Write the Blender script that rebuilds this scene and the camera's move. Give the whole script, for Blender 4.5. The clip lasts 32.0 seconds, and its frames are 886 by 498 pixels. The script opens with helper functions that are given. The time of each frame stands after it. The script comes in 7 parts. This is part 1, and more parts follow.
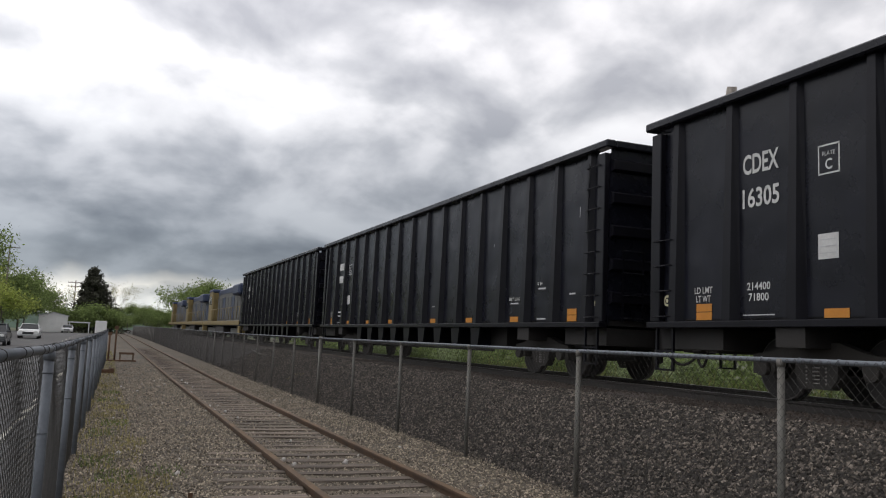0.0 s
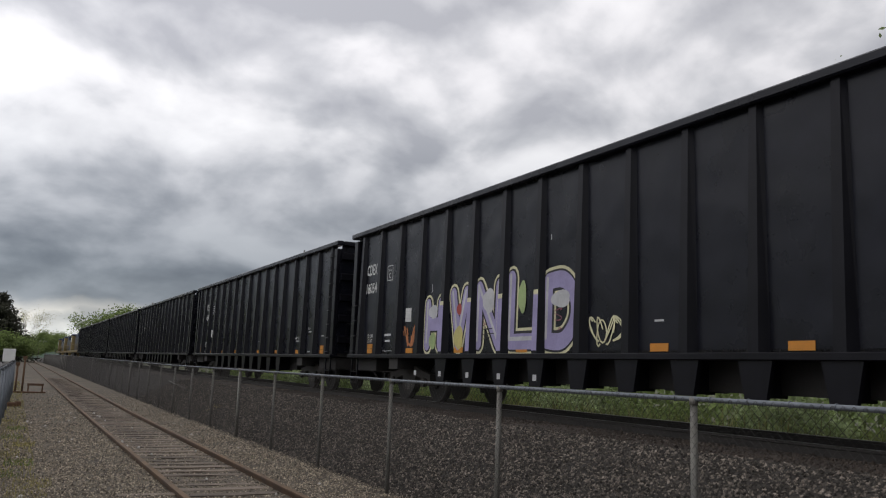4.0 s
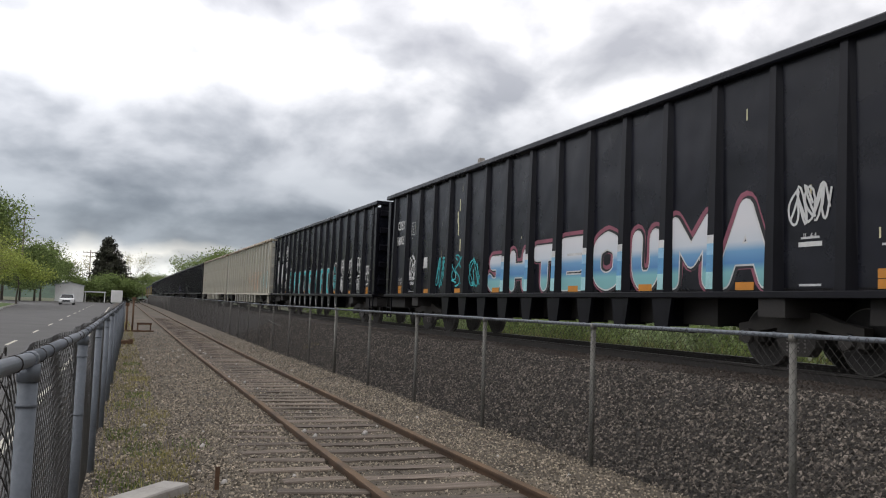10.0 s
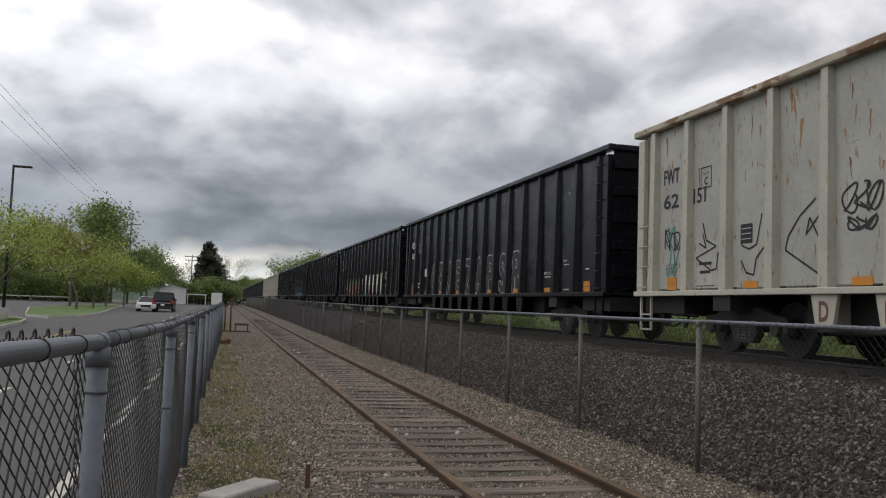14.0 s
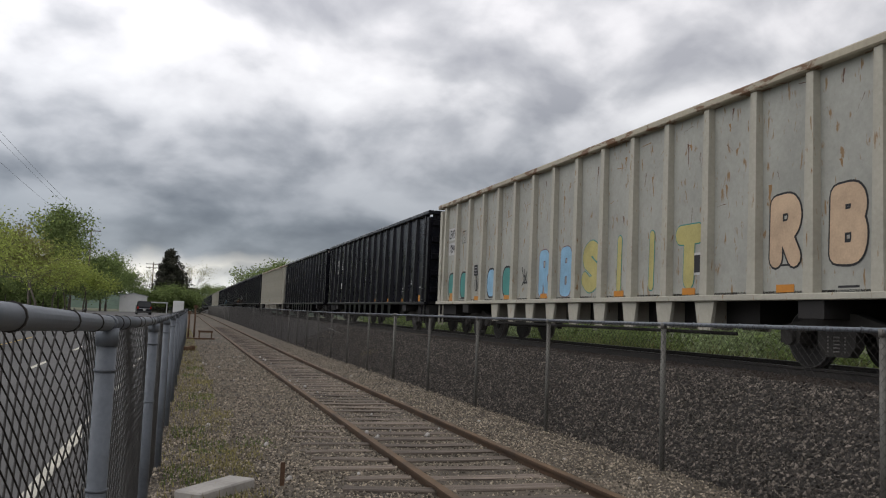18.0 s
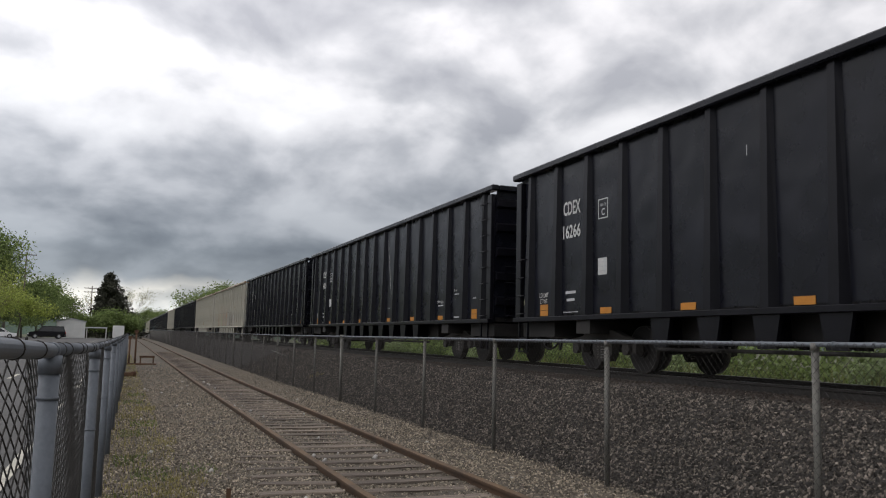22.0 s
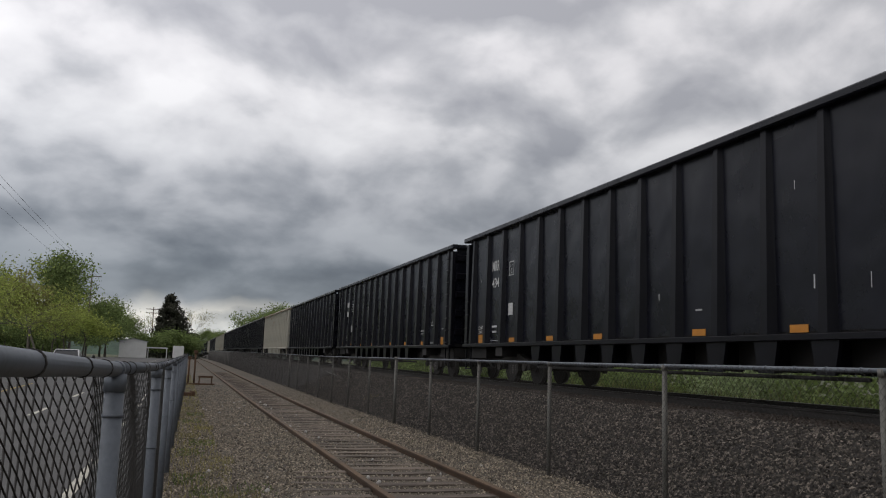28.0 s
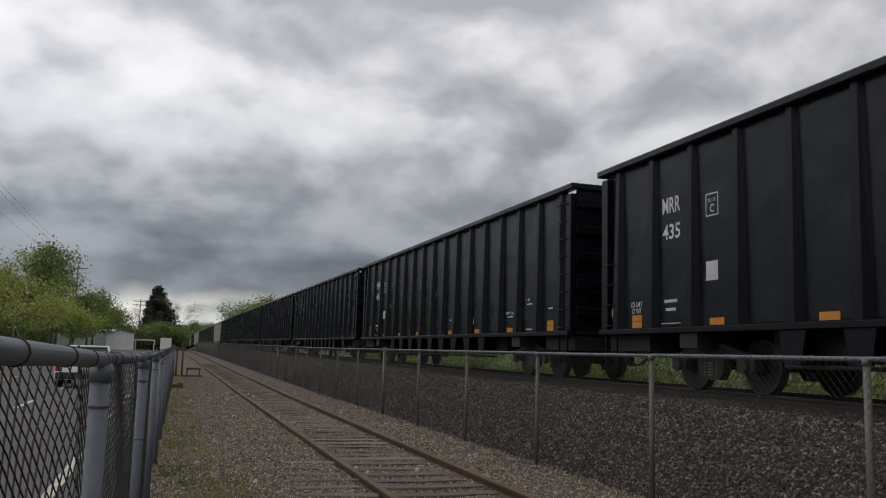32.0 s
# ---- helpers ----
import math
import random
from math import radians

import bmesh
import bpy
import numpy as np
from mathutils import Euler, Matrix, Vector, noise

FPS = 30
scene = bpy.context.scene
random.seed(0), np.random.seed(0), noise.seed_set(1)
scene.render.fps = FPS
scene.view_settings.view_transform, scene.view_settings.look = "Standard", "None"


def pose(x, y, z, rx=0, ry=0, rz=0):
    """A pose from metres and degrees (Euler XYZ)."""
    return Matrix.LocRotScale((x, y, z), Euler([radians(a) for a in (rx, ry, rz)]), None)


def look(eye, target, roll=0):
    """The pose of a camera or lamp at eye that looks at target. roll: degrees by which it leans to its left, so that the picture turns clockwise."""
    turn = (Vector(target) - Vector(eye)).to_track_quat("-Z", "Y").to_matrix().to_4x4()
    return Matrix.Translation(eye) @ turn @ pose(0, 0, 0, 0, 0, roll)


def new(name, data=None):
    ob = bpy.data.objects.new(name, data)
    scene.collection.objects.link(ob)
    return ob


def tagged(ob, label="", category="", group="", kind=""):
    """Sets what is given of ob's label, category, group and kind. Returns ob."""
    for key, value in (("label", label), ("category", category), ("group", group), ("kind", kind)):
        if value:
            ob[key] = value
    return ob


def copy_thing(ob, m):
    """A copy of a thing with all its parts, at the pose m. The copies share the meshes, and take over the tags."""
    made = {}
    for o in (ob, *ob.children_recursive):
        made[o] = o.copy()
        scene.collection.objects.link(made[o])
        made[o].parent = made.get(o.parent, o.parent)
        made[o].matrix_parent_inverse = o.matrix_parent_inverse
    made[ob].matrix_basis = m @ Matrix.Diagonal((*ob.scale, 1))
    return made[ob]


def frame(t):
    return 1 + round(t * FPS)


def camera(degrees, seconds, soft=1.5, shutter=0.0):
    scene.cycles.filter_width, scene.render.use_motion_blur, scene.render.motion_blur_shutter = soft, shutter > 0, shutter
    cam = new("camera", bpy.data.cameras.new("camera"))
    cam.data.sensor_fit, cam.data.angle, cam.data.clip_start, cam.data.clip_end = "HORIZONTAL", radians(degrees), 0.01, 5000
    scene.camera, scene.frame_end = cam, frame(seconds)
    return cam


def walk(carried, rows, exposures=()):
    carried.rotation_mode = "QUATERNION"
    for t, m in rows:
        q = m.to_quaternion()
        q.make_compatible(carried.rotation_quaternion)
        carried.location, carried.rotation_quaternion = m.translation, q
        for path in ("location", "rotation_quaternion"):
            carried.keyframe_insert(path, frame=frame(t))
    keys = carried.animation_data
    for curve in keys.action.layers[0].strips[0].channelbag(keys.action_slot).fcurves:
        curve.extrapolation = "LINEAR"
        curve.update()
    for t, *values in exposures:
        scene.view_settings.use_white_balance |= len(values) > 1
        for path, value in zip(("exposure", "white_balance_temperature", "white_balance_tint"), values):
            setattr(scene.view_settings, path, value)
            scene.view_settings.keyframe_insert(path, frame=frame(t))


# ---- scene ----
cam = camera(55.83, 32.0, soft=1.1, shutter=0.0)
ROWS = [
    (0, 0.003, -0.072, 1.654, -21.96, 6.56, -2.42),
    (0.5, 0.046, -0.055, 1.714, -22.08, 6.43, -1.69),
    (1, 0.065, -0.044, 1.746, -22.46, 6.75, -1.39),
    (1.5, 0.063, -0.047, 1.767, -23.38, 6.80, -1.62),
    (2, 0.064, -0.041, 1.775, -23.50, 6.97, -1.75),
    (2.5, 0.069, -0.042, 1.782, -23.61, 7.29, -1.63),
    (3, 0.056, -0.049, 1.785, -23.91, 7.33, -1.52),
    (3.5, 0.056, -0.054, 1.779, -24.60, 7.66, -1.69),
    (4, 0.057, -0.073, 1.778, -27.01, 8.49, -2.04),
    (4.5, 0.073, -0.104, 1.778, -31.33, 9.15, -2.40),
    (6.5, -0.122, -0.427, 1.795, -58.11, 9.81, -4.36),
    (7, -0.320, -0.524, 1.819, -65.28, 8.42, -5.71),
    (7.5, -0.460, -0.577, 1.816, -60.48, 8.23, -4.53),
    (8, -0.370, -0.316, 1.810, -54.63, 7.79, -2.69),
    (8.5, -0.264, -0.322, 1.810, -43.73, 6.46, -1.01),
    (9, -0.178, -0.343, 1.819, -31.53, 5.72, -3.48),
    (9.5, -0.121, -0.265, 1.770, -23.61, 4.40, -3.56),
    (10, -0.102, -0.192, 1.760, -21.11, 4.19, -1.91),
    (10.5, -0.109, -0.095, 1.736, -17.95, 3.41, -1.28),
    (11, -0.136, -0.066, 1.731, -12.40, 5.05, -1.44),
    (11.5, -0.085, -0.027, 1.706, -6.90, 7.23, -0.20),
    (12, -0.072, 0.037, 1.694, -12.11, 6.45, -0.27),
    (12.5, -0.049, 0.091, 1.688, -13.46, 6.88, -1.30),
    (13, -0.017, 0.144, 1.684, -14.97, 4.52, -0.94),
    (13.5, -0.019, 0.121, 1.687, -12.38, 3.29, -1.53),
    (14, -0.014, 0.143, 1.684, -14.91, 4.16, -1.95),
    (14.5, -0.017, 0.146, 1.670, -14.43, 5.47, -0.50),
    (16.5, -0.140, -0.015, 1.597, -12.42, 2.80, 0.60),
    (17, -0.144, -0.007, 1.603, -17.05, 4.89, -0.76),
    (17.5, -0.149, -0.007, 1.600, -17.89, 4.85, -2.56),
    (18, -0.149, -0.008, 1.596, -17.37, 4.90, -2.16),
    (18.5, -0.152, -0.016, 1.594, -15.45, 3.98, -0.97),
    (19, -0.151, -0.025, 1.595, -15.66, 4.86, -1.06),
    (19.5, -0.150, -0.025, 1.597, -17.28, 4.92, -1.20),
    (20, -0.158, -0.039, 1.594, -20.57, 5.31, -1.46),
    (20.5, -0.159, -0.031, 1.592, -23.22, 5.56, -1.62),
    (21, -0.159, -0.039, 1.593, -22.40, 6.17, -1.60),
    (21.5, -0.154, -0.052, 1.600, -21.68, 6.50, -1.50),
    (22, -0.165, -0.067, 1.599, -20.97, 6.40, -1.24),
    (22.5, -0.173, -0.077, 1.604, -20.90, 5.93, -2.41),
    (23, -0.167, -0.076, 1.601, -19.27, 6.41, -1.36),
    (23.5, -0.169, -0.078, 1.599, -19.05, 6.75, -2.06),
    (24, -0.174, -0.085, 1.595, -18.43, 7.59, -1.63),
    (24.5, -0.174, -0.087, 1.596, -18.08, 7.95, -1.26),
    (25, -0.180, -0.080, 1.592, -17.97, 7.52, -2.40),
    (25.5, -0.176, -0.082, 1.599, -17.69, 7.63, -2.16),
    (27.5, -0.168, -0.081, 1.600, -17.19, 7.89, -1.51),
    (28, -0.172, -0.078, 1.596, -17.30, 7.84, -1.75),
    (28.5, -0.166, -0.079, 1.602, -17.37, 7.76, -1.78),
    (29, -0.163, -0.076, 1.596, -17.24, 7.69, -1.42),
    (29.5, -0.163, -0.072, 1.598, -17.31, 7.67, -1.46),
    (30, -0.163, -0.071, 1.598, -17.27, 7.82, -1.30),
    (30.5, -0.168, -0.073, 1.598, -17.23, 7.78, -1.35),
    (31, -0.169, -0.071, 1.595, -17.35, 7.61, -1.30),
    (31.5, -0.170, -0.078, 1.598, -17.82, 7.35, -1.45),
    (32, -0.167, -0.080, 1.589, -18.08, 7.26, -1.54),
]
walk(cam, [(t, pose(x, y, z, 90 + pitch, roll, yaw)) for t, x, y, z, yaw, pitch, roll in ROWS],
     exposures=[(t, e, 6600, 11.5) for t, e in ((0.0, 0.05), (3.0, -0.03), (4.0, -0.1), (4.5, 0.0), (6.5, 0.45), (7.0, 0.5), (7.5, 0.65), (8.0, 1.05), (8.5, 1.05), (9.0, 0.85), (9.5, 0.5), (10.5, 0.15), (11.0, -0.05), (12.0, -0.45), (13.0, -0.24), (14.5, 0.0), (16.5, 0.2), (17.0, 0.22), (17.5, 0.1), (18.0, -0.08), (19.0, -0.08), (20.0, -0.10), (21.0, 0.04), (23.0, -0.05), (24.0, -0.18), (25.0, -0.44), (26.5, -0.41), (28.0, -0.37), (32.0, -0.38))])

# ---------------------------------------------------------------- world and light
SUN_EL, SUN_AZ = 52, -70


def build_world():
    w = bpy.data.worlds.new("overcast_sky")
    scene.world = w
    w.use_nodes = True
    nt = w.node_tree
    nt.nodes.clear()
    N, Lk = nt.nodes.new, nt.links.new
    out = N("ShaderNodeOutputWorld")
    bg = N("ShaderNodeBackground")
    tc = N("ShaderNodeTexCoord")
    sep = N("ShaderNodeSeparateXYZ")
    Lk(tc.outputs["Generated"], sep.inputs[0])

    def math_node(op, a, b=None, clamp=False):
        n = N("ShaderNodeMath")
        n.operation, n.use_clamp = op, clamp
        for i, v in enumerate((a, b)):
            if v is None:
                continue
            if isinstance(v, (int, float)):
                n.inputs[i].default_value = v
            else:
                Lk(v, n.inputs[i])
        return n.outputs[0]

    # a deck of cloud seen in perspective: lumps flatten towards the horizon
    down = math_node("ADD", sep.outputs[2], 0.46)
    flat = N("ShaderNodeCombineXYZ")
    Lk(math_node("DIVIDE", sep.outputs[0], down), flat.inputs[0])
    Lk(math_node("DIVIDE", sep.outputs[1], down), flat.inputs[1])

    def noise_node(scale, detail, rough, off, distort=0.0, spread=1.0):
        m = N("ShaderNodeMapping")
        m.inputs["Location"].default_value = off
        m.inputs["Scale"].default_value = (spread, spread, 1.0)
        Lk(flat.outputs[0], m.inputs[0])
        n = N("ShaderNodeTexNoise")
        n.inputs["Scale"].default_value, n.inputs["Detail"].default_value = scale, detail
        n.inputs["Roughness"].default_value, n.inputs["Distortion"].default_value = rough, distort
        Lk(m.outputs[0], n.inputs["Vector"])
        return n.outputs["Fac"]

    big = noise_node(2.1, 2, 0.45, (3.1, 1.7, 0.3), 0.1)
    mid = noise_node(4.3, 7, 0.47, (0.4, 5.2, 1.1), 0.15)
    above = noise_node(4.3, 7, 0.47, (0.4, 5.2, 1.1), 0.15, 0.95)
    mix = math_node("ADD", math_node("MULTIPLY", big, 0.42), math_node("MULTIPLY", mid, 0.58))
    # thick parts are grey below and bright where their tops catch the light
    relief = math_node("MULTIPLY", math_node("SUBTRACT", mid, above), 0.5)
    thick = math_node("ADD", mix, relief)
    ramp = N("ShaderNodeValToRGB")
    e = ramp.color_ramp.elements
    e[0].position, e[0].color = 0.33, (0.50, 0.51, 0.54, 1)
    e[1].position, e[1].color = 0.64, (1.10, 1.10, 1.10, 1)
    a = ramp.color_ramp.elements.new(0.43)
    a.color = (0.69, 0.70, 0.72, 1)
    a = ramp.color_ramp.elements.new(0.52)
    a.color = (0.93, 0.93, 0.94, 1)
    Lk(thick, ramp.inputs[0])
    # tone by height: cream strip at the horizon, slate base of the deck, pale above
    tone = N("ShaderNodeValToRGB")
    te = tone.color_ramp.elements
    te[0].position, te[0].color = 0.0, (0.62, 0.67, 0.71, 1)
    te[1].position, te[1].color = 1.0, (0.72, 0.72, 0.74, 1)
    for p, c in ((0.028, (0.62, 0.66, 0.67)), (0.047, (0.92, 0.91, 0.85)), (0.064, (0.29, 0.325, 0.37)), (0.10, (0.275, 0.305, 0.345)), (0.15, (0.43, 0.455, 0.49)), (0.21, (0.68, 0.70, 0.73)),
                 (0.28, (0.96, 0.97, 0.99)), (0.35, (1.10, 1.10, 1.12)), (0.50, (1.18, 1.18, 1.20)), (0.65, (0.92, 0.92, 0.94))):
        x = tone.color_ramp.elements.new(p)
        x.color = (*c, 1)
    wob = math_node("ADD", sep.outputs[2], math_node("MULTIPLY", math_node("SUBTRACT", mid, 0.5), 0.09))
    Lk(wob, tone.inputs[0])
    blend = N("ShaderNodeMix")
    blend.data_type, blend.blend_type = "RGBA", "MULTIPLY"
    blend.inputs[0].default_value = 1.0
    Lk(tone.outputs[0], blend.inputs[6]), Lk(ramp.outputs[0], blend.inputs[7])
    # the thin light of the clear sky above the deck
    sky = N("ShaderNodeTexSky")
    sky.sky_type, sky.sun_disc = "NISHITA", False
    sky.sun_elevation, sky.sun_rotation = radians(SUN_EL), radians(SUN_AZ)
    skyc = N("ShaderNodeMix")
    skyc.data_type, skyc.blend_type = "RGBA", "ADD"
    skyc.inputs[0].default_value = 0.012
    Lk(blend.outputs[2], skyc.inputs[6]), Lk(sky.outputs[0], skyc.inputs[7])
    Lk(skyc.outputs[2], bg.inputs[0])
    # the deck is thinner, and so brighter, towards the sun's side
    Lk(math_node("SUBTRACT", 1.03, math_node("MULTIPLY", sep.outputs[0], 0.3)), bg.inputs[1])
    Lk(bg.outputs[0], out.inputs[0])


build_world()
sun = new("sun", bpy.data.lights.new("sun", "SUN"))
sun.data.energy, sun.data.angle, sun.data.color = 0.5, radians(35), (1.0, 0.97, 0.93)
sun.matrix_world = look((0, 0, 60), (0 + math.sin(radians(SUN_AZ)) * -math.cos(radians(SUN_EL)), -math.cos(radians(SUN_AZ)) * math.cos(radians(SUN_EL)), 60 - math.sin(radians(SUN_EL))))


# ---------------------------------------------------------------- materials
def material(name, color, rough=0.7, metal=0.0, vary=0.25, scale=3.0, fine=60.0, bump=0.0, tint=None, random_amount=0.0, island=False, spec=None, stretch=None, skew=0.0):
    m = bpy.data.materials.new(name)
    m.use_nodes = True
    nt = m.node_tree
    N, Lk = nt.nodes.new, nt.links.new
    b = nt.nodes["Principled BSDF"]
    tc = N("ShaderNodeTexCoord")
    mp = N("ShaderNodeMapping")
    if stretch:
        mp.inputs["Scale"].default_value = stretch
    Lk(tc.outputs["Object"], mp.inputs[0])

    def tex(s, d):
        n = N("ShaderNodeTexNoise")
        n.inputs["Scale"].default_value, n.inputs["Detail"].default_value, n.inputs["Roughness"].default_value = s, d, 0.62
        Lk(mp.outputs[0], n.inputs["Vector"])
        return n.outputs["Fac"]

    n1, n2 = tex(scale, 5), tex(fine, 3)
    ad = N("ShaderNodeMath")
    ad.operation = "MULTIPLY_ADD"
    ad.inputs[1].default_value = 0.45
    Lk(n2, ad.inputs[0]), Lk(n1, ad.inputs[2])
    rp = N("ShaderNodeValToRGB")
    lo = [max(0, c * (1 - vary)) for c in (tint or color)]
    hi = [min(1, c * (1 + vary)) for c in color]
    rp.color_ramp.elements[0].position, rp.color_ramp.elements[1].position = 0.52, 0.92
    rp.color_ramp.elements[0].color, rp.color_ramp.elements[1].color = (*lo, 1), (*hi, 1)
    Lk(ad.outputs[0], rp.inputs[0])
    col = rp.outputs[0]
    if random_amount:
        src = N("ShaderNodeNewGeometry").outputs["Random Per Island"] if island else N("ShaderNodeObjectInfo").outputs["Random"]
        hsv = N("ShaderNodeHueSaturation")
        mr = N("ShaderNodeMapRange")
        mr.inputs[3].default_value, mr.inputs[4].default_value = 1 - random_amount, 1 + random_amount
        if skew:
            pw = N("ShaderNodeMath")
            pw.operation = "POWER"
            pw.inputs[1].default_value = skew
            Lk(src, pw.inputs[0])
            src = pw.outputs[0]
            mr.inputs[3].default_value, mr.inputs[4].default_value = 0.28, 0.28 + 0.72 * (1 + skew)
        Lk(src, mr.inputs[0]), Lk(mr.outputs[0], hsv.inputs["Value"]), Lk(col, hsv.inputs["Color"])
        col = hsv.outputs[0]
    Lk(col, b.inputs["Base Color"])
    b.inputs["Metallic"].default_value = metal
    r2 = N("ShaderNodeMapRange")
    r2.inputs[3].default_value, r2.inputs[4].default_value = max(0, rough - 0.12), min(1, rough + 0.12)
    Lk(n1, r2.inputs[0]), Lk(r2.outputs[0], b.inputs["Roughness"])
    if spec is not None:
        b.inputs["Specular IOR Level"].default_value = spec
    if bump:
        bp = N("ShaderNodeBump")
        bp.inputs["Strength"].default_value, bp.inputs["Distance"].default_value = 0.6, bump
        Lk(ad.outputs[0], bp.inputs["Height"]), Lk(bp.outputs[0], b.inputs["Normal"])
    return m


def rusty(name, color, rust, amount, streak=(2.2, 2.2, 0.35), rough=0.6):
    """Painted steel with rust runs and faded patches."""
    m = material(name, color, rough, 0, 0.16, 0.8, 14)
    nt = m.node_tree
    N, Lk = nt.nodes.new, nt.links.new
    b = nt.nodes["Principled BSDF"]
    src = b.inputs["Base Color"].links[0].from_socket
    tc = N("ShaderNodeTexCoord")
    mp = N("ShaderNodeMapping")
    mp.inputs["Scale"].default_value = streak
    Lk(tc.outputs["Object"], mp.inputs[0])
    info = N("ShaderNodeObjectInfo")
    off = N("ShaderNodeVectorMath")
    off.operation = "SCALE"
    off.inputs[0].default_value = (17, 31, 5)
    Lk(info.outputs["Random"], off.inputs["Scale"]), Lk(off.outputs[0], mp.inputs["Location"])
    n = N("ShaderNodeTexNoise")
    n.inputs["Scale"].default_value, n.inputs["Detail"].default_value, n.inputs["Roughness"].default_value, n.inputs["Distortion"].default_value = 2.6, 7, 0.6, 0.4
    Lk(mp.outputs[0], n.inputs["Vector"])
    rp = N("ShaderNodeValToRGB")
    rp.color_ramp.elements[0].position, rp.color_ramp.elements[1].position = amount, amount + 0.05
    Lk(n.outputs["Fac"], rp.inputs[0])
    mx = N("ShaderNodeMix")
    mx.data_type = "RGBA"
    Lk(rp.outputs[0], mx.inputs[0]), Lk(src, mx.inputs[6])
    mx.inputs[7].default_value = (*rust, 1)
    Lk(mx.outputs[2], b.inputs["Base Color"])
    return m


M = {}
# bed kept near black: the shade in gaps between stones is in its colour
M["ballast"] = material("ballast_bed", (0.028, 0.023, 0.019), 0.95, 0, 0.5, 1.2, 26, 0.03)
# skew paints a few stones pale in place of facets catching the light
M["stone"] = material("ballast_stone", (0.080, 0.068, 0.056), 0.85, 0, 0.25, 3, 30, 0.005, random_amount=0.9, island=True, skew=3.2)
M["gravel"] = material("path_gravel", (0.092, 0.075, 0.054), 0.95, 0, 0.55, 1.0, 34, 0.03)
M["pebble"] = material("path_pebble", (0.215, 0.182, 0.138), 0.9, 0, 0.2, 3, 30, 0.004, random_amount=0.85, island=True, skew=1.8)
M["dirty"] = material("oil_stained_ballast", (0.040, 0.030, 0.023), 0.9, 0, 0.4, 1.4, 26, 0.03)
M["rail_rust"] = material("rusty_rail_steel", (0.115, 0.072, 0.038), 0.75, 0.2, 0.45, 2, 40, 0.002)
M["rail_side"] = material("dark_rust_rail_web", (0.060, 0.034, 0.018), 0.85, 0.1, 0.4, 2, 40, 0.002)
M["rail_worn"] = material("worn_rail_steel", (0.16, 0.15, 0.14), 0.4, 0.8, 0.2, 2, 40)
M["rail_dark"] = material("greasy_rail_steel", (0.03, 0.026, 0.023), 0.6, 0.3, 0.3, 2, 40)
M["tie"] = material("weathered_tie", (0.14, 0.112, 0.088), 0.9, 0, 0.5, 2.0, 50, 0.006, random_amount=0.35, stretch=(0.6, 6, 6))
M["galv"] = material("galvanised_steel", (0.135, 0.15, 0.17), 0.55, 0.3, 0.22, 3, 50)
M["galv_old"] = material("dull_galvanised_steel", (0.15, 0.145, 0.13), 0.6, 0.4, 0.25, 3, 50)
M["wire"] = material("oxidised_fence_wire", (0.045, 0.041, 0.038), 0.65, 0.4, 0.3, 4, 50)
M["wire_pale"] = material("weathered_fence_wire", (0.11, 0.11, 0.11), 0.6, 0.3, 0.3, 4, 50)
M["asphalt"] = material("asphalt", (0.085, 0.083, 0.08), 0.9, 0, 0.22, 0.5, 60, 0.004)
M["earth"] = material("earth_and_weeds", (0.07, 0.085, 0.035), 0.95, 0, 0.5, 0.4, 12, 0.05, tint=(0.09, 0.075, 0.045))
M["grass"] = material("mown_grass", (0.085, 0.14, 0.03), 0.95, 0, 0.4, 1.5, 50, 0.02)
M["kerb"] = material("concrete_kerb", (0.42, 0.40, 0.37), 0.9, 0, 0.2, 2, 40, 0.003)
M["black"] = material("black_car_paint", (0.0066, 0.0070, 0.0112), 0.28, 0, 0.4, 0.9, 2.6, 0.03, spec=0.21)
dents = M["black"].node_tree
swell = dents.nodes.new("ShaderNodeTexNoise")
swell.inputs["Scale"].default_value, swell.inputs["Detail"].default_value = 1.1, 1.5
dents.links.new(dents.nodes["Texture Coordinate"].outputs["Object"], swell.inputs["Vector"])
dents.links.new(swell.outputs["Fac"], dents.nodes["Bump"].inputs["Height"])
dents.nodes["Bump"].inputs["Distance"].default_value = 0.07
M["black_rib"] = material("black_rib_paint", (0.0060, 0.0058, 0.0085), 0.34, 0, 0.35, 0.9, 4, 0.004, spec=0.17)
M["grey"] = rusty("faded_grey_paint", (0.325, 0.325, 0.288), (0.24, 0.15, 0.07), 0.60, (4, 4, 1.1))
M["grey_rib"] = rusty("faded_grey_rib_paint", (0.39, 0.37, 0.305), (0.24, 0.14, 0.06), 0.64, (5, 5, 1.0))
M["grey_rim"] = rusty("rusting_rim", (0.36, 0.32, 0.24), (0.16, 0.085, 0.04), 0.5, (2, 0.6, 2))
M["under"] = material("grimy_underframe", (0.015, 0.013, 0.012), 0.8, 0, 0.4, 2, 30)
M["truck"] = material("dusty_cast_steel", (0.027, 0.024, 0.021), 0.85, 0.1, 0.35, 3, 40)
M["wheel"] = material("grimy_wheel_steel", (0.020, 0.018, 0.017), 0.7, 0.3, 0.3, 3, 30)
M["wheel_edge"] = material("bright_wheel_tread", (0.11, 0.105, 0.10), 0.35, 0.8, 0.2, 3, 30)
M["white"] = material("white_paint", (0.75, 0.75, 0.73), 0.7, 0, 0.12, 4, 40)
M["orange"] = material("amber_reflective_sheet", (0.46, 0.18, 0.015), 0.45, 0, 0.12, 6, 60)


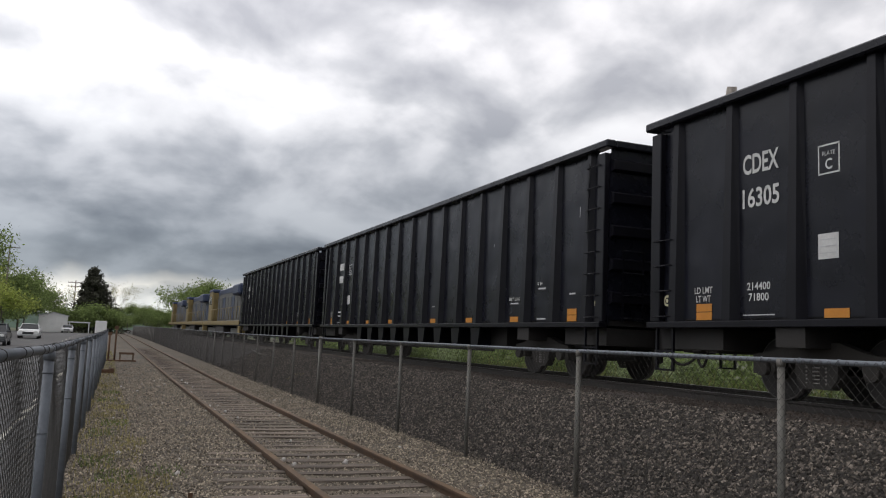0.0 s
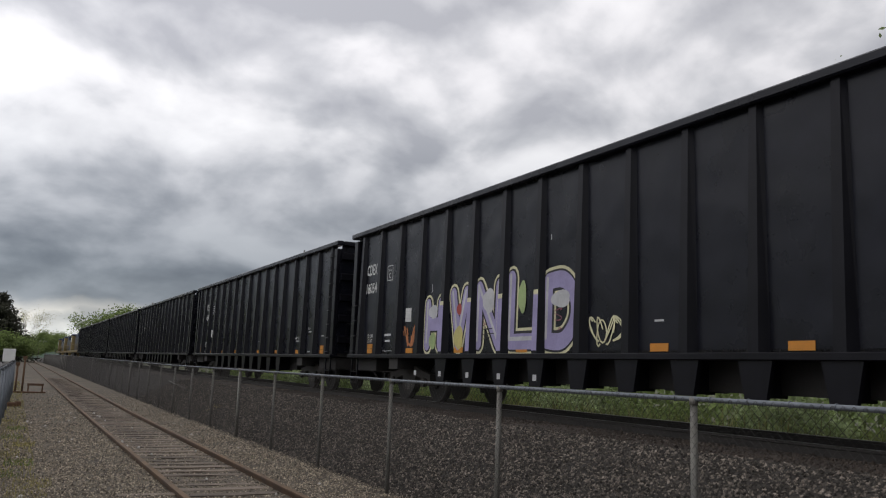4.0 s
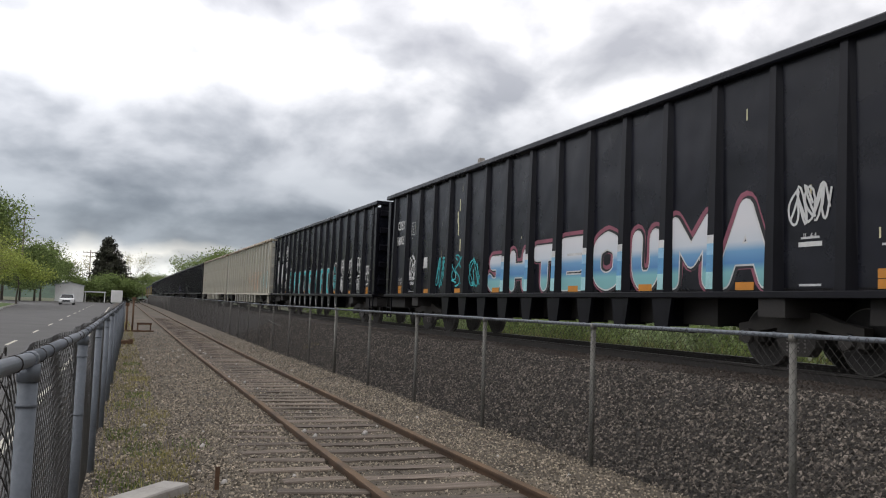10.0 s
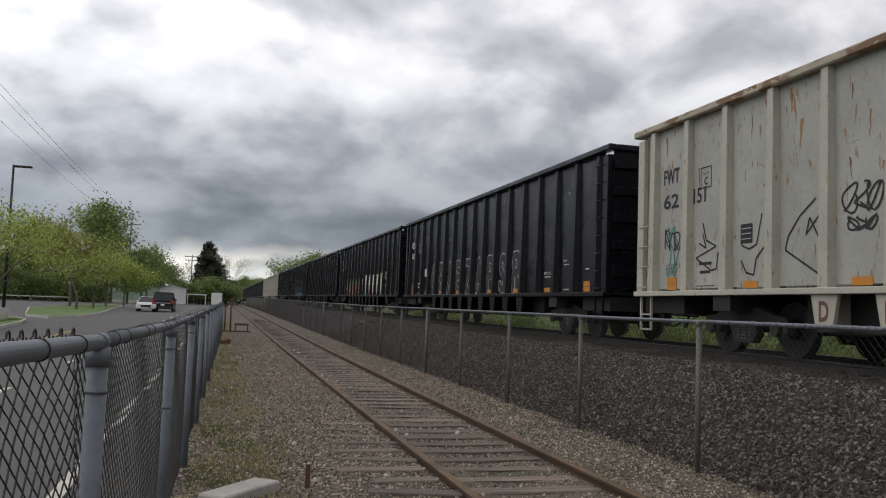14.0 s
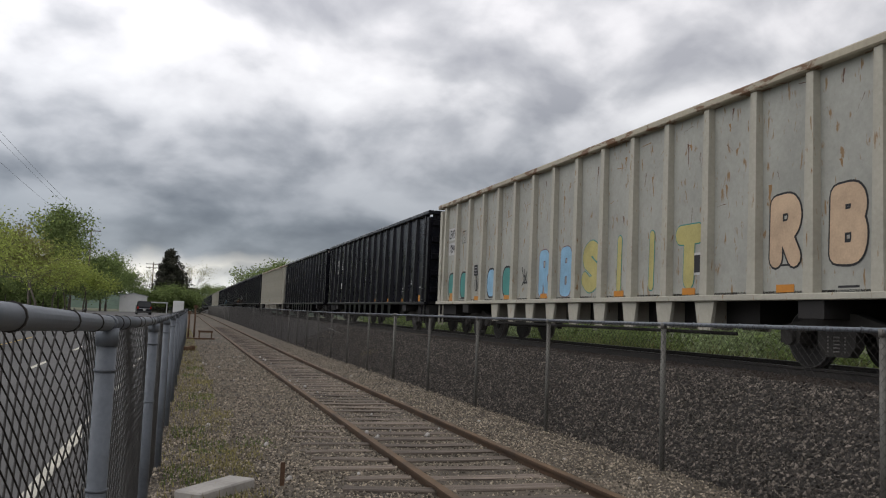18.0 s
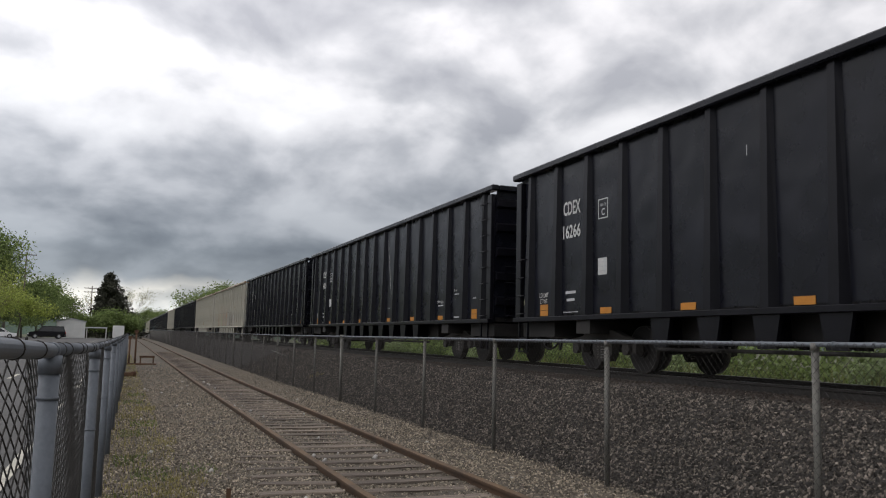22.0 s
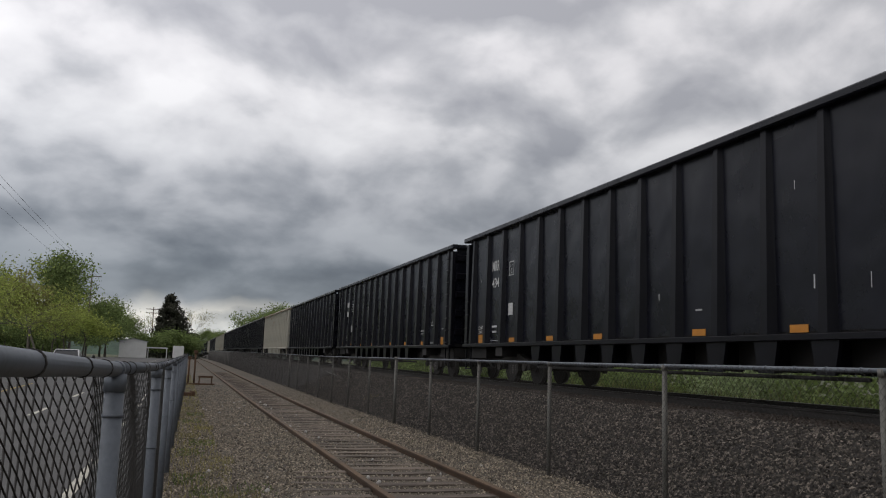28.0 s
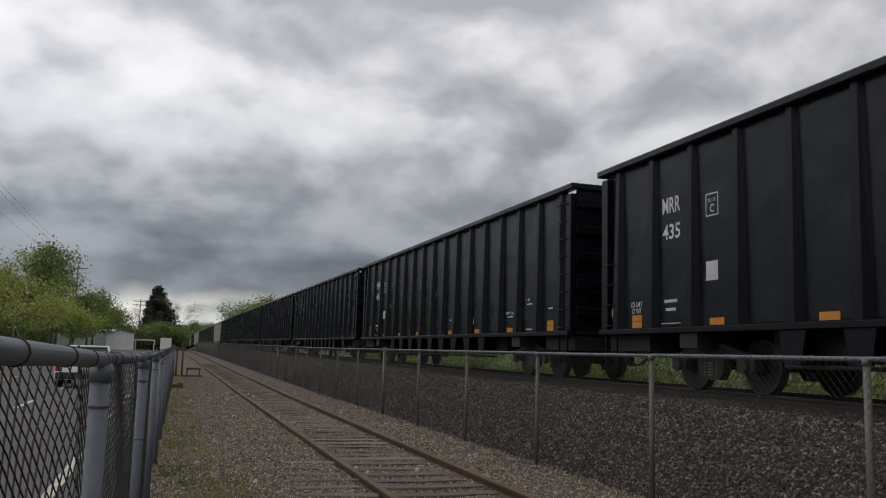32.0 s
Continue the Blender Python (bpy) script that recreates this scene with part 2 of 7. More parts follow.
# ---------------------------------------------------------------- building helpers
def obj(name, bm, mat, parent=None, label=""):
    me = bpy.data.meshes.new(name)
    bm.to_mesh(me)
    bm.free()
    for m in (mat if isinstance(mat, (list, tuple)) else [mat]):
        me.materials.append(m)
    ob = new(name, me)
    if parent is not None:
        ob.parent = parent
    if label:
        tagged(ob, label)
    return ob


def part(name, bm, mat, parent, label=""):
    return obj(name, bm, mat, parent, label)


def share(name, mesh, parent, x=0, y=0, z=0, rz=0):
    ob = new(name, mesh)
    ob.parent = parent
    ob.matrix_basis = pose(x, y, z, 0, 0, rz)
    return ob


def box(bm, x0, x1, y0, y1, z0, z1, bevel=0.0, mi=0):
    vs = [bm.verts.new((x, y, z)) for z in (z0, z1) for y in (y0, y1) for x in (x0, x1)]
    fs = [bm.faces.new([vs[i] for i in f]) for f in ((0, 2, 3, 1), (4, 5, 7, 6), (0, 1, 5, 4), (2, 6, 7, 3), (0, 4, 6, 2), (1, 3, 7, 5))]
    for f in fs:
        f.material_index = mi
    if bevel:
        es = list({e for f in fs for e in f.edges})
        bmesh.ops.bevel(bm, geom=es, offset=bevel, segments=1, affect="EDGES")
    return fs


def tube(bm, a, b, r, n=8, r2=None, cap=True, mi=0):
    a, b = Vector(a), Vector(b)
    q = (b - a).to_track_quat("Z", "Y")
    rings = []
    for p, rr in ((a, r), (b, r2 if r2 is not None else r)):
        rings.append([bm.verts.new(p + q @ Vector((rr * math.cos(i * math.tau / n), rr * math.sin(i * math.tau / n), 0))) for i in range(n)])
    for i in range(n):
        f = bm.faces.new((rings[0][i], rings[0][(i + 1) % n], rings[1][(i + 1) % n], rings[1][i]))
        f.smooth, f.material_index = True, mi
    if cap:
        bm.faces.new(rings[0][::-1]).material_index = mi
        bm.faces.new(rings[1]).material_index = mi


def prism(bm, pts, axis, c0, c1, mi=0):
    """Extrudes a closed outline along x, y or z from c0 to c1."""
    def put(p, c):
        return {"x": (c, p[0], p[1]), "y": (p[0], c, p[1]), "z": (p[0], p[1], c)}[axis]
    a, b = [bm.verts.new(put(p, c0)) for p in pts], [bm.verts.new(put(p, c1)) for p in pts]
    fs = [bm.faces.new(a), bm.faces.new(b[::-1])]
    for i in range(len(pts)):
        j = (i + 1) % len(pts)
        fs.append(bm.faces.new((a[i], b[i], b[j], a[j])))
    for f in fs:
        f.material_index = mi
    bmesh.ops.recalc_face_normals(bm, faces=fs)
    return fs


def empty(name, m=None):
    ob = new(name)
    ob.empty_display_size = 0.2
    if m is not None:
        ob.matrix_basis = m
    return ob


def grade(y):
    """The ground climbs gently away from the camera."""
    if y < 8:
        return 0.0
    if y < 30:
        return 0.004 * (y - 8)
    if y < 100:
        return 0.088 + 0.008 * (y - 30)
    return 0.648 + 0.008 * 90 * (1 - math.exp(-(y - 100) / 90))


def slope_deg(y):
    return math.degrees(math.atan2(grade(y + 6) - grade(y - 6), 12))


def strip(name, xs_zs, y0, y1, step, mat, kind="structure", label="", rough=0.0, category="", seed=1):
    """A ground strip of a given cross-section that follows the grade."""
    bm = bmesh.new()
    rows = []
    rnd = random.Random(seed)
    y = y0
    ys = [y0]
    while y < y1:
        y += step * max(1.0, abs(y) / 60)
        ys.append(min(y, y1))
    for y in ys:
        rows.append([bm.verts.new((x, y, z + grade(y) + (rnd.uniform(-rough, rough) if 0 < i < len(xs_zs) - 1 else 0))) for i, (x, z) in enumerate(xs_zs)])
    for a, b in zip(rows, rows[1:]):
        for i in range(len(xs_zs) - 1):
            bm.faces.new((a[i], a[i + 1], b[i + 1], b[i])).smooth = rough > 0
    ob = obj(name, bm, mat)
    return tagged(ob, label, category or name, "", kind)


# ---------------------------------------------------------------- ground
RAIL_Z, TRACK_X = 1.09, 9.7          # main line: rail top and centre line
SIDE_X = 2.935                       # siding centre line, rail top at 0.10
FENCE_X = 4.99


def build_ground():
    # one wide sheet under everything, out to the horizon
    bm = bmesh.new()
    ys = [-400, -100, -30, 0, 8, 20, 40, 70, 100, 140, 180, 240, 320, 450, 700, 1200, 2500]
    xs = [-2500, -900, -300, -120, -60, -30, -15, -6, 0, 4, 12, 16, 30, 60, 120, 300, 900, 2500]
    def low(x):
        return -0.5 if x < 5 else -0.1
    grid = [[bm.verts.new((x, y, grade(y) + low(x))) for x in xs] for y in ys]
    for a, b in zip(grid, grid[1:]):
        for i in range(len(xs) - 1):
            bm.faces.new((a[i], a[i + 1], b[i + 1], b[i]))
    tagged(obj("ground", bm, M["earth"]), "rough green and brown ground reaching the horizon", "ground", "", "structure")
    strip("gravel_path", [(-0.75, -0.03), (-0.4, 0.0), (0.3, 0.01), (0.9, 0.004), (1.4, 0.018), (2.05, 0.02), (2.27, -0.012), (2.93, -0.03), (3.61, -0.012), (3.8, 0.02), (4.5, 0.03), (5.17, 0.06)], -14, 260, 0.5, M["gravel"],
          label="grey-brown compacted gravel path beside the siding", rough=0.005)
    strip("ballast_bank", [(5.02, 0.03), (5.42, 0.2), (5.95, 0.43), (6.5, 0.66), (7.0, 0.87), (7.35, 0.95)], -14, 260, 0.5, M["ballast"], label="grey crushed-stone ballast bank of the main line", rough=0.006)
    strip("ballast_shoulder", [(7.3, 0.92), (7.75, 0.955), (8.4, 0.95), (9.7, 0.93), (11.0, 0.95), (11.6, 0.92), (13.1, 0.83), (14.3, 0.1), (14.7, -0.2)], -14, 700, 1.0, M["dirty"], label="dark oil-stained ballast under the main line", rough=0.02)
    strip("road", [(-8.9, -0.04), (-6, -0.02), (-3, -0.03), (-0.8, -0.05), (-0.7, -0.05)], -14, 176, 2.0, M["asphalt"], label="worn grey asphalt access road", rough=0.004)
    strip("verge", [(-0.95, -0.06), (-0.85, -0.035), (-0.74, -0.032)], -14, 170, 2.0, M["gravel"], label="narrow gravel verge below the fence")


def rail_profile(head_w, foot_w, h):
    hw, fw = head_w / 2, foot_w / 2
    return [(-fw, -h), (fw, -h), (fw, -h + 0.015), (0.012, -h + 0.035), (0.012, -0.045), (hw, -0.035), (hw, -0.006), (hw - 0.008, 0), (-hw + 0.008, 0), (-hw, -0.006), (-hw, -0.035), (-0.012, -0.045), (-0.012, -h + 0.035), (-fw, -h + 0.015)]


def build_rail(name, x, ztop, mats, y0, y1, parent, label):
    bm = bmesh.new()
    prof = rail_profile(0.082, 0.15, 0.18)
    ys, y = [], y0
    while y < y1:
        ys.append(y)
        y += 3.0 if y < 60 else 12.0
    ys.append(y1)
    rings = [[bm.verts.new((x + px, y, ztop + pz + grade(y))) for px, pz in prof] for y in ys]
    n = len(prof)
    for a, b in zip(rings, rings[1:]):
        for i in range(n):
            f = bm.faces.new((a[i], a[(i + 1) % n], b[(i + 1) % n], b[i]))
            f.material_index = 1 if 6 <= i <= 8 else 0
    bmesh.ops.recalc_face_normals(bm, faces=bm.faces[:])
    return part(name, bm, mats, parent, label)


def build_tracks():
    side = tagged(empty("siding_track"), "rusty siding rails on weathered wooden ties", "railway track", "", "structure")
    for x in (SIDE_X - 0.74, SIDE_X + 0.74):
        build_rail("rail", x, 0.10, [M["rail_side"], M["rail_rust"]], -14, 420, side, "brown rusted rail")
    main = tagged(empty("main_track"), "main line rails with bright worn heads", "railway track", "", "structure")
    for x in (TRACK_X - 0.75, TRACK_X + 0.75):
        build_rail("rail", x, RAIL_Z, [M["rail_dark"], M["rail_worn"]], -14, 700, main, "dark rail with a worn head")
    rnd = random.Random(5)
    kinds = []
    for k in range(4):
        bm = bmesh.new()
        nx = 7
        w, h = 0.115, 0.07
        prof = [(-w, -h), (w, -h), (w, 0.0), (w - 0.012, 0.012), (-w + 0.012, 0.012), (-w, 0.0)]
        rings = []
        for j in range(nx):
            x = -1.3 + 2.6 * j / (nx - 1)
            dz = rnd.uniform(-0.006, 0.004)
            rings.append([bm.verts.new((x, py + rnd.uniform(-0.012, 0.012), pz + dz)) for py, pz in prof])
        for a, b in zip(rings, rings[1:]):
            for i in range(6):
                bm.faces.new((a[i], a[(i + 1) % 6], b[(i + 1) % 6], b[i]))
        bm.faces.new(rings[0]), bm.faces.new(rings[-1][::-1])
        bmesh.ops.recalc_face_normals(bm, faces=bm.faces[:])
        me = bpy.data.meshes.new("tie")
        bm.to_mesh(me)
        bm.free()
        me.materials.append(M["tie"])
        kinds.append(me)
    y = -6.0
    while y < 70:
        share("tie", kinds[rnd.randrange(4)], side, SIDE_X + rnd.uniform(-0.05, 0.05), y, -0.014 + grade(y) + rnd.uniform(-0.012, 0.008), rnd.uniform(-1.5, 1.5))
        y += 0.53
    y = -6.0
    while y < 40:
        share("tie", kinds[rnd.randrange(4)], main, TRACK_X, y, RAIL_Z - 0.155 + grade(y), rnd.uniform(-0.6, 0.6))
        y += 0.53


build_ground()
build_tracks()


# ---------------------------------------------------------------- fences
def wire_mesh(name, length, height, pitch, r, mat, knuckle=0.0, wave=None):
    """One bay of woven wire: two sets of slanting wires with twisted knuckles at the top."""
    bm = bmesh.new()
    def put(u, z, side):
        dx = wave(u, z) if wave else 0.0
        return Vector((side * r * 0.9 + dx, u, z))
    n = int(round((length + height) / pitch))
    for s in (0, 1):
        for k in range(n + 1):
            u0 = k * pitch - (height if s == 0 else 0)
            a, b = (u0, 0.0), (u0 + height, height)
            if s == 1:
                a, b = (u0, 0.0), (u0 - height, height)
            pts = []
            seg = 6 if wave else 1
            for i in range(seg + 1):
                t = i / seg
                pts.append((a[0] + (b[0] - a[0]) * t, a[1] + (b[1] - a[1]) * t))
            # clip to the bay
            lo_t, hi_t = 0.0, 1.0
            d = b[0] - a[0]
            t0, t1 = sorted(((0 - a[0]) / d, (length - a[0]) / d))
            lo_t, hi_t = max(0, t0), min(1, t1)
            if hi_t - lo_t < 0.02:
                continue
            seg = max(1, int(seg * (hi_t - lo_t) + 0.5))
            prev = None
            for i in range(seg + 1):
                t = lo_t + (hi_t - lo_t) * i / seg
                p = put(a[0] + d * t, height * t, 1 if s else -1)
                if prev is not None:
                    tube(bm, prev, p, r, 4, cap=False)
                prev = p
            if knuckle and hi_t > 0.999 and s == 0:
                q = put(b[0] if s == 0 else b[0], height, 1)
                top = [q, q + Vector((0, 0.006, knuckle * 0.8)), q + Vector((0, 0.02, knuckle)), q + Vector((0, 0.034, knuckle * 0.5)), q + Vector((0, 0.036, -0.01))]
                for c, e in zip(top, top[1:]):
                    tube(bm, c, e, r * 1.1, 4, cap=False)
    me = bpy.data.meshes.new(name)
    bm.to_mesh(me)
    bm.free()
    me.materials.append(mat)
    return me


def build_right_fence():
    f = tagged(empty("chain_link_fence"), "low galvanised chain-link fence along the ballast bank", "fence", "", "")
    top = 1.648
    bay = 3.058
    mesh = wire_mesh("wire_panel", bay, top - 0.06, 0.082, 0.0019, M["wire"], 0.03)
    bm = bmesh.new()
    tube(bm, (0, 0, -0.2), (0, 0, top - 0.02), 0.03, 10)
    tube(bm, (0, 0, top - 0.05), (0, 0, top + 0.012), 0.036, 10)
    post_me = bpy.data.meshes.new("post")
    bm.to_mesh(post_me)
    bm.free()
    post_me.materials.append(M["galv_old"])
    bm = bmesh.new()
    tube(bm, (0, 0, 0), (0, bay, 0), 0.021, 10, cap=False)
    for i in range(8):
        u = 0.2 + i * 0.38
        tube(bm, (0, u, 0), (0, u + 0.015, 0), 0.026, 8)
    rail_me = bpy.data.meshes.new("top_rail")
    bm.to_mesh(rail_me)
    bm.free()
    rail_me.materials.append(M["galv"])
    for i in range(-3, 55):
        y = 5.125 + bay * (i - 1)
        z = grade(y)
        a = share("post", post_me, f, FENCE_X, y, z)
        if i % 7 == 6:
            a.scale = (1.35, 1.35, 1.02)
        p = share("top_rail", rail_me, f, FENCE_X, y, top + z)
        p.rotation_euler = (radians(slope_deg(y + 1.5)), 0, 0)
        if i < 30:
            q = tagged(share("wire_panel", mesh, f, FENCE_X - 0.03, y, z + 0.04), kind="stuff")
            q.rotation_euler = (radians(slope_deg(y + 1.5)), 0, 0)
    # far bays: one joined sheet of wires
    bm = bmesh.new()
    for i in range(30, 55):
        y = 5.125 + bay * (i - 1)
        for k in range(26):
            u = y + k * bay / 26
            tube(bm, (FENCE_X, u, grade(u) + 0.05), (FENCE_X, u + 0.8, grade(u) + top), 0.004, 3, cap=False)
            tube(bm, (FENCE_X + 0.01, u + 0.8, grade(u) + 0.05), (FENCE_X + 0.01, u, grade(u) + top), 0.004, 3, cap=False)
    tagged(part("wire_panel", bm, M["wire"], f), kind="stuff")
    # brace of the gate post
    bm = bmesh.new()
    tube(bm, (FENCE_X, 27.6, 0.95 + grade(29)), (FENCE_X, 30.7, 1.1 + grade(30)), 0.02, 8)
    part("brace_rail", bm, M["galv_old"], f)


LEFT = [(-0.70, -3.1), (-0.50, -0.05), (-0.378, 3.0)] + [(-0.395 + 0.0125 * y, y) for y in (3.0 + 3.05 * i for i in range(1, 14))]


def build_left_fence():
    f = tagged(empty("chain_link_fence"), "galvanised chain-link fence with a loose bulging mesh beside the road", "fence", "", "")
    tops = [1.65, 1.61, 1.545] + [1.52] * len(LEFT)     # the rail sags away from the bend
    for i, (x, y) in enumerate(LEFT):
        z = grade(y)
        top = tops[i]
        bm = bmesh.new()
        r = 0.032
        tube(bm, (0, 0, -0.3), (0, 0, top - 0.03), r, 14)
        tube(bm, (0, 0, top - 0.075), (0, 0, top - 0.015), r + 0.005, 14)
        tube(bm, (0, 0, top - 0.16), (0, 0, top - 0.15), r + 0.004, 14)
        tube(bm, (0, 0, top - 0.55), (0, 0, top - 0.54), r + 0.004, 14)
        p = part("post", bm, M["galv"], f)
        p.location = (x, y, z)
        if i + 1 < len(LEFT):
            x2, y2 = LEFT[i + 1]
            bm = bmesh.new()
            a, b = Vector((x, y, top + z)), Vector((x2, y2, tops[i + 1] + grade(y2)))
            tube(bm, a, b, 0.025, 16)
            tube(bm, a - (b - a).normalized() * 0.03, a + (b - a).normalized() * 0.05, 0.0285, 12)
            part("top_rail", bm, M["galv"], f)
            d = b - a
            yaw = math.degrees(math.atan2(-d.x, d.y))
            L = math.hypot(d.x, d.y)
            if i < 6:
                me = wire_mesh("wire_panel", L, (top + tops[i + 1]) / 2 - 0.04, 0.075, 0.0029 if i < 3 else 0.0022, M["wire"] if i < 2 else M["wire_pale"], 0.022,
                               wave=lambda u, q, L=L, i=i: -0.035 - (0.03 + (0.13 if i == 1 else 0.05) * math.sin(math.pi * min(max((u - (0.9 if i == 1 else 0.0)) / (L - (0.9 if i == 1 else 0.0)), 0), 1)) + 0.012 * math.sin(u * 5 + i)) * max(0, q / 1.5) ** 3)
            else:
                me = far_mesh
            if i == 5:
                far_mesh = me
            tagged(share("wire_panel", me, f, x, y, z + 0.03, yaw), kind="stuff")
            # tie wires round the rail
            bm = bmesh.new()
            for k in range(6):
                c = a + d * ((k + 0.4 + 0.2 * math.sin(k * 3 + i)) / 6)
                ax = d.normalized()
                tube(bm, c - ax * 0.004, c + ax * 0.004, 0.0285, 12)
                tube(bm, c + Vector((-0.02, 0, 0.016)), c + Vector((-0.085, 0.01, -0.01)), 0.002, 4)
            tagged(part("tie_wire", bm, M["wire"], f), kind="stuff")


build_right_fence()
build_left_fence()


# ---------------------------------------------------------------- train
PITCH, BODY = 22.1, 20.7             # car spacing and body length
HALF, SILL, TOP = 1.6, 1.036, 4.243    # half width, sill and rim over the rail
PANELS = 16
END = 0.60                           # plain bay at each end
BAY = (BODY - 2 * END) / PANELS
REC = 0.14                           # depth of the side ribs
TRUCK_Y = 7.35
WHEEL_R = 0.44


def post_y(i):
    return BODY / 2 - END - i * BAY


def mesh_of(name, build, mats):
    bm = bmesh.new()
    build(bm)
    me = bpy.data.meshes.new(name)
    bm.to_mesh(me)
    bm.free()
    for m in (mats if isinstance(mats, (list, tuple)) else [mats]):
        me.materials.append(m)
    return me


def gondola(kind):
    black = kind == "black"
    paint, rib, rim = (M["black"], M["black_rib"], M["black"]) if black else (M["grey"], M["grey_rib"], M["grey_rim"])
    car = empty("gondola_car")
    w, l = HALF - REC, BODY / 2
    # tub: floor, two sides, two ends with thickness
    bm = bmesh.new()
    box(bm, -w, w, -l + 0.05, l - 0.05, SILL - 0.02, SILL + 0.08)
    part("floor_plate", bm, M["under"], car)
    for s in (-1, 1):
        bm = bmesh.new()
        prism(bm, [(-l, SILL), (l, SILL), (l, TOP - 0.11), (l - 0.4, TOP - 0.11), (l - 0.44, TOP - 0.02), (-l + 0.44, TOP - 0.02), (-l + 0.4, TOP - 0.11), (-l, TOP - 0.11)], "x", min(s * (w - 0.04), s * w), max(s * (w - 0.04), s * w))
        part("side_wall", bm, paint, car)
        bm = bmesh.new()
        x0, x1 = sorted((s * (w - 0.05), s * (HALF + 0.02)))
        box(bm, x0, x1, -l - 0.12, l + 0.12, TOP - 0.03, TOP + 0.11, 0.025)
        part("top_chord", bm, rim, car)
        bm = bmesh.new()
        x0, x1 = sorted((s * (w + 0.004), s * (HALF + 0.03)))
        box(bm, x0, x1, -l, l, SILL - 0.06, SILL + 0.035, 0.01)
        part("side_sill", bm, rib, car)
    # ribs: hat sections that taper in towards the rim
    def rib_shape(bm):
        a, b, d, top_d = (0.15, 0.085, REC, 0.55) if black else (0.115, 0.10, REC, 0.8)
        z0, z1 = SILL + 0.036, TOP - 0.031
        lo = [(0.0, -a), (-d, -b), (-d, b), (0.0, a)]
        hi = [(0.0, -a * 0.72), (-d * top_d, -b * 0.72), (-d * top_d, b * 0.72), (0.0, a * 0.72)]
        A = [bm.verts.new((x, y, z0)) for x, y in lo]
        B = [bm.verts.new((x, y, z1)) for x, y in hi]
        for i in range(4):
            j = (i + 1) % 4
            bm.faces.new((A[i], A[j], B[j], B[i]))
        bm.faces.new(A[::-1]), bm.faces.new(B)
        bmesh.ops.recalc_face_normals(bm, faces=bm.faces[:])
    rib_me = mesh_of("side_rib", rib_shape, rib)
    for s in (-1, 1):
        for i in range(PANELS + 1):
            share("side_rib", rib_me, car, s * (w - 0.002), post_y(i), 0, 0 if s < 0 else 180)
    # corner plates
    def corner(bm):
        box(bm, -0.1, 0.01, -0.12, 0.12, SILL + 0.04, TOP - 0.11, 0.012)
    corner_me = mesh_of("corner_post", corner, rib)
    for s in (-1, 1):
        for e in (-1, 1):
            share("corner_post", corner_me, car, s * (w + 0.01), e * (l - 0.13), 0, 0 if s < 0 else 180)
    # ends with ribs
    for e in (-1, 1):
        bm = bmesh.new()
        y0, y1 = sorted((e * (l - 0.05), e * l))
        box(bm, -w + 0.041, w - 0.041, y0, y1, SILL + 0.081, TOP - 0.02)
        part("end_wall", bm, paint, car)
        def end_rib(bm, e=e):
            prism(bm, [(0, -0.12), (0.1, -0.08), (0.1, 0.08), (0, 0.12)], "x", -w + 0.02, w - 0.02)
        me = mesh_of("end_rib", end_rib, rib)
        for k in range(5):
            share("end_rib", me, car, 0, e * (l + 0.002), SILL + 0.47 + k * 0.6, 0 if e > 0 else 180)
        bm = bmesh.new()
        y0, y1 = sorted((e * (l - 0.06), e * (l + 0.12)))
        box(bm, -w + 0.05, w - 0.05, y0, y1, TOP - 0.028, TOP + 0.105, 0.02)
        part("end_chord", bm, rim, car)
    # ladders: full height at the trailing corners, low at the leading ones
    def ladder(bm, n, width, z0, dz):
        for y in (-width / 2, width / 2):
            box(bm, -0.045, -0.035, y - 0.02, y + 0.02, z0 - 0.08, z0 + (n - 1) * dz + 0.1)
        for k in range(n):
            z = z0 + k * dz
            tube(bm, (-0.075, -width / 2, z), (-0.075, width / 2, z), 0.011, 6)
            for y in (-width / 2, width / 2):
                tube(bm, (-0.075, y, z), (0.0, y, z), 0.011, 6)
    tall = mesh_of("ladder", lambda bm: ladder(bm, 8, 0.42, SILL + 0.12, 0.395), rib)
    short = mesh_of("ladder", lambda bm: ladder(bm, 4, 0.42, SILL + 0.12, 0.40), rib)
    for s in (-1, 1):
        r = 0 if s < 0 else 180
        share("ladder", tall, car, s * (HALF - 0.075), -s * 0 + (-1) * (l - 0.36), 0, r)
        share("ladder", short, car, s * (HALF - 0.075), (l - 0.36), 0, r)
        share("ladder", tall if s < 0 else short, car, -s * 1.0, -(l + 0.06) * 1.0, 0, 90)
        share("ladder", short if s < 0 else tall, car, s * 1.0, (l + 0.06), 0, -90)
    # stirrup steps
    def stirrup(bm):
        for y in (-0.2, 0.2):
            box(bm, -0.02, 0.02, y - 0.02, y + 0.02, 0.32, SILL - 0.05)
        for z in (0.33, 0.62):
            box(bm, -0.02, 0.02, -0.22, 0.22, z - 0.015, z + 0.015)
    st = mesh_of("stirrup_step", stirrup, rib)
    for s in (-1, 1):
        for e in (-1, 1):
            share("stirrup_step", st, car, s * (HALF - 0.06), e * (l - 0.38))
    # legs under the sill between the trucks
    def leg(bm):
        prism(bm, [(-0.27, SILL - 0.061), (0.27, SILL - 0.061), (0.17, 0.50), (-0.17, 0.50)], "x", -0.03, 0.03)
        box(bm, -0.02, 0.5, -0.03, 0.03, 0.52, SILL - 0.061)
    leg_me = mesh_of("sill_leg", leg, rib)
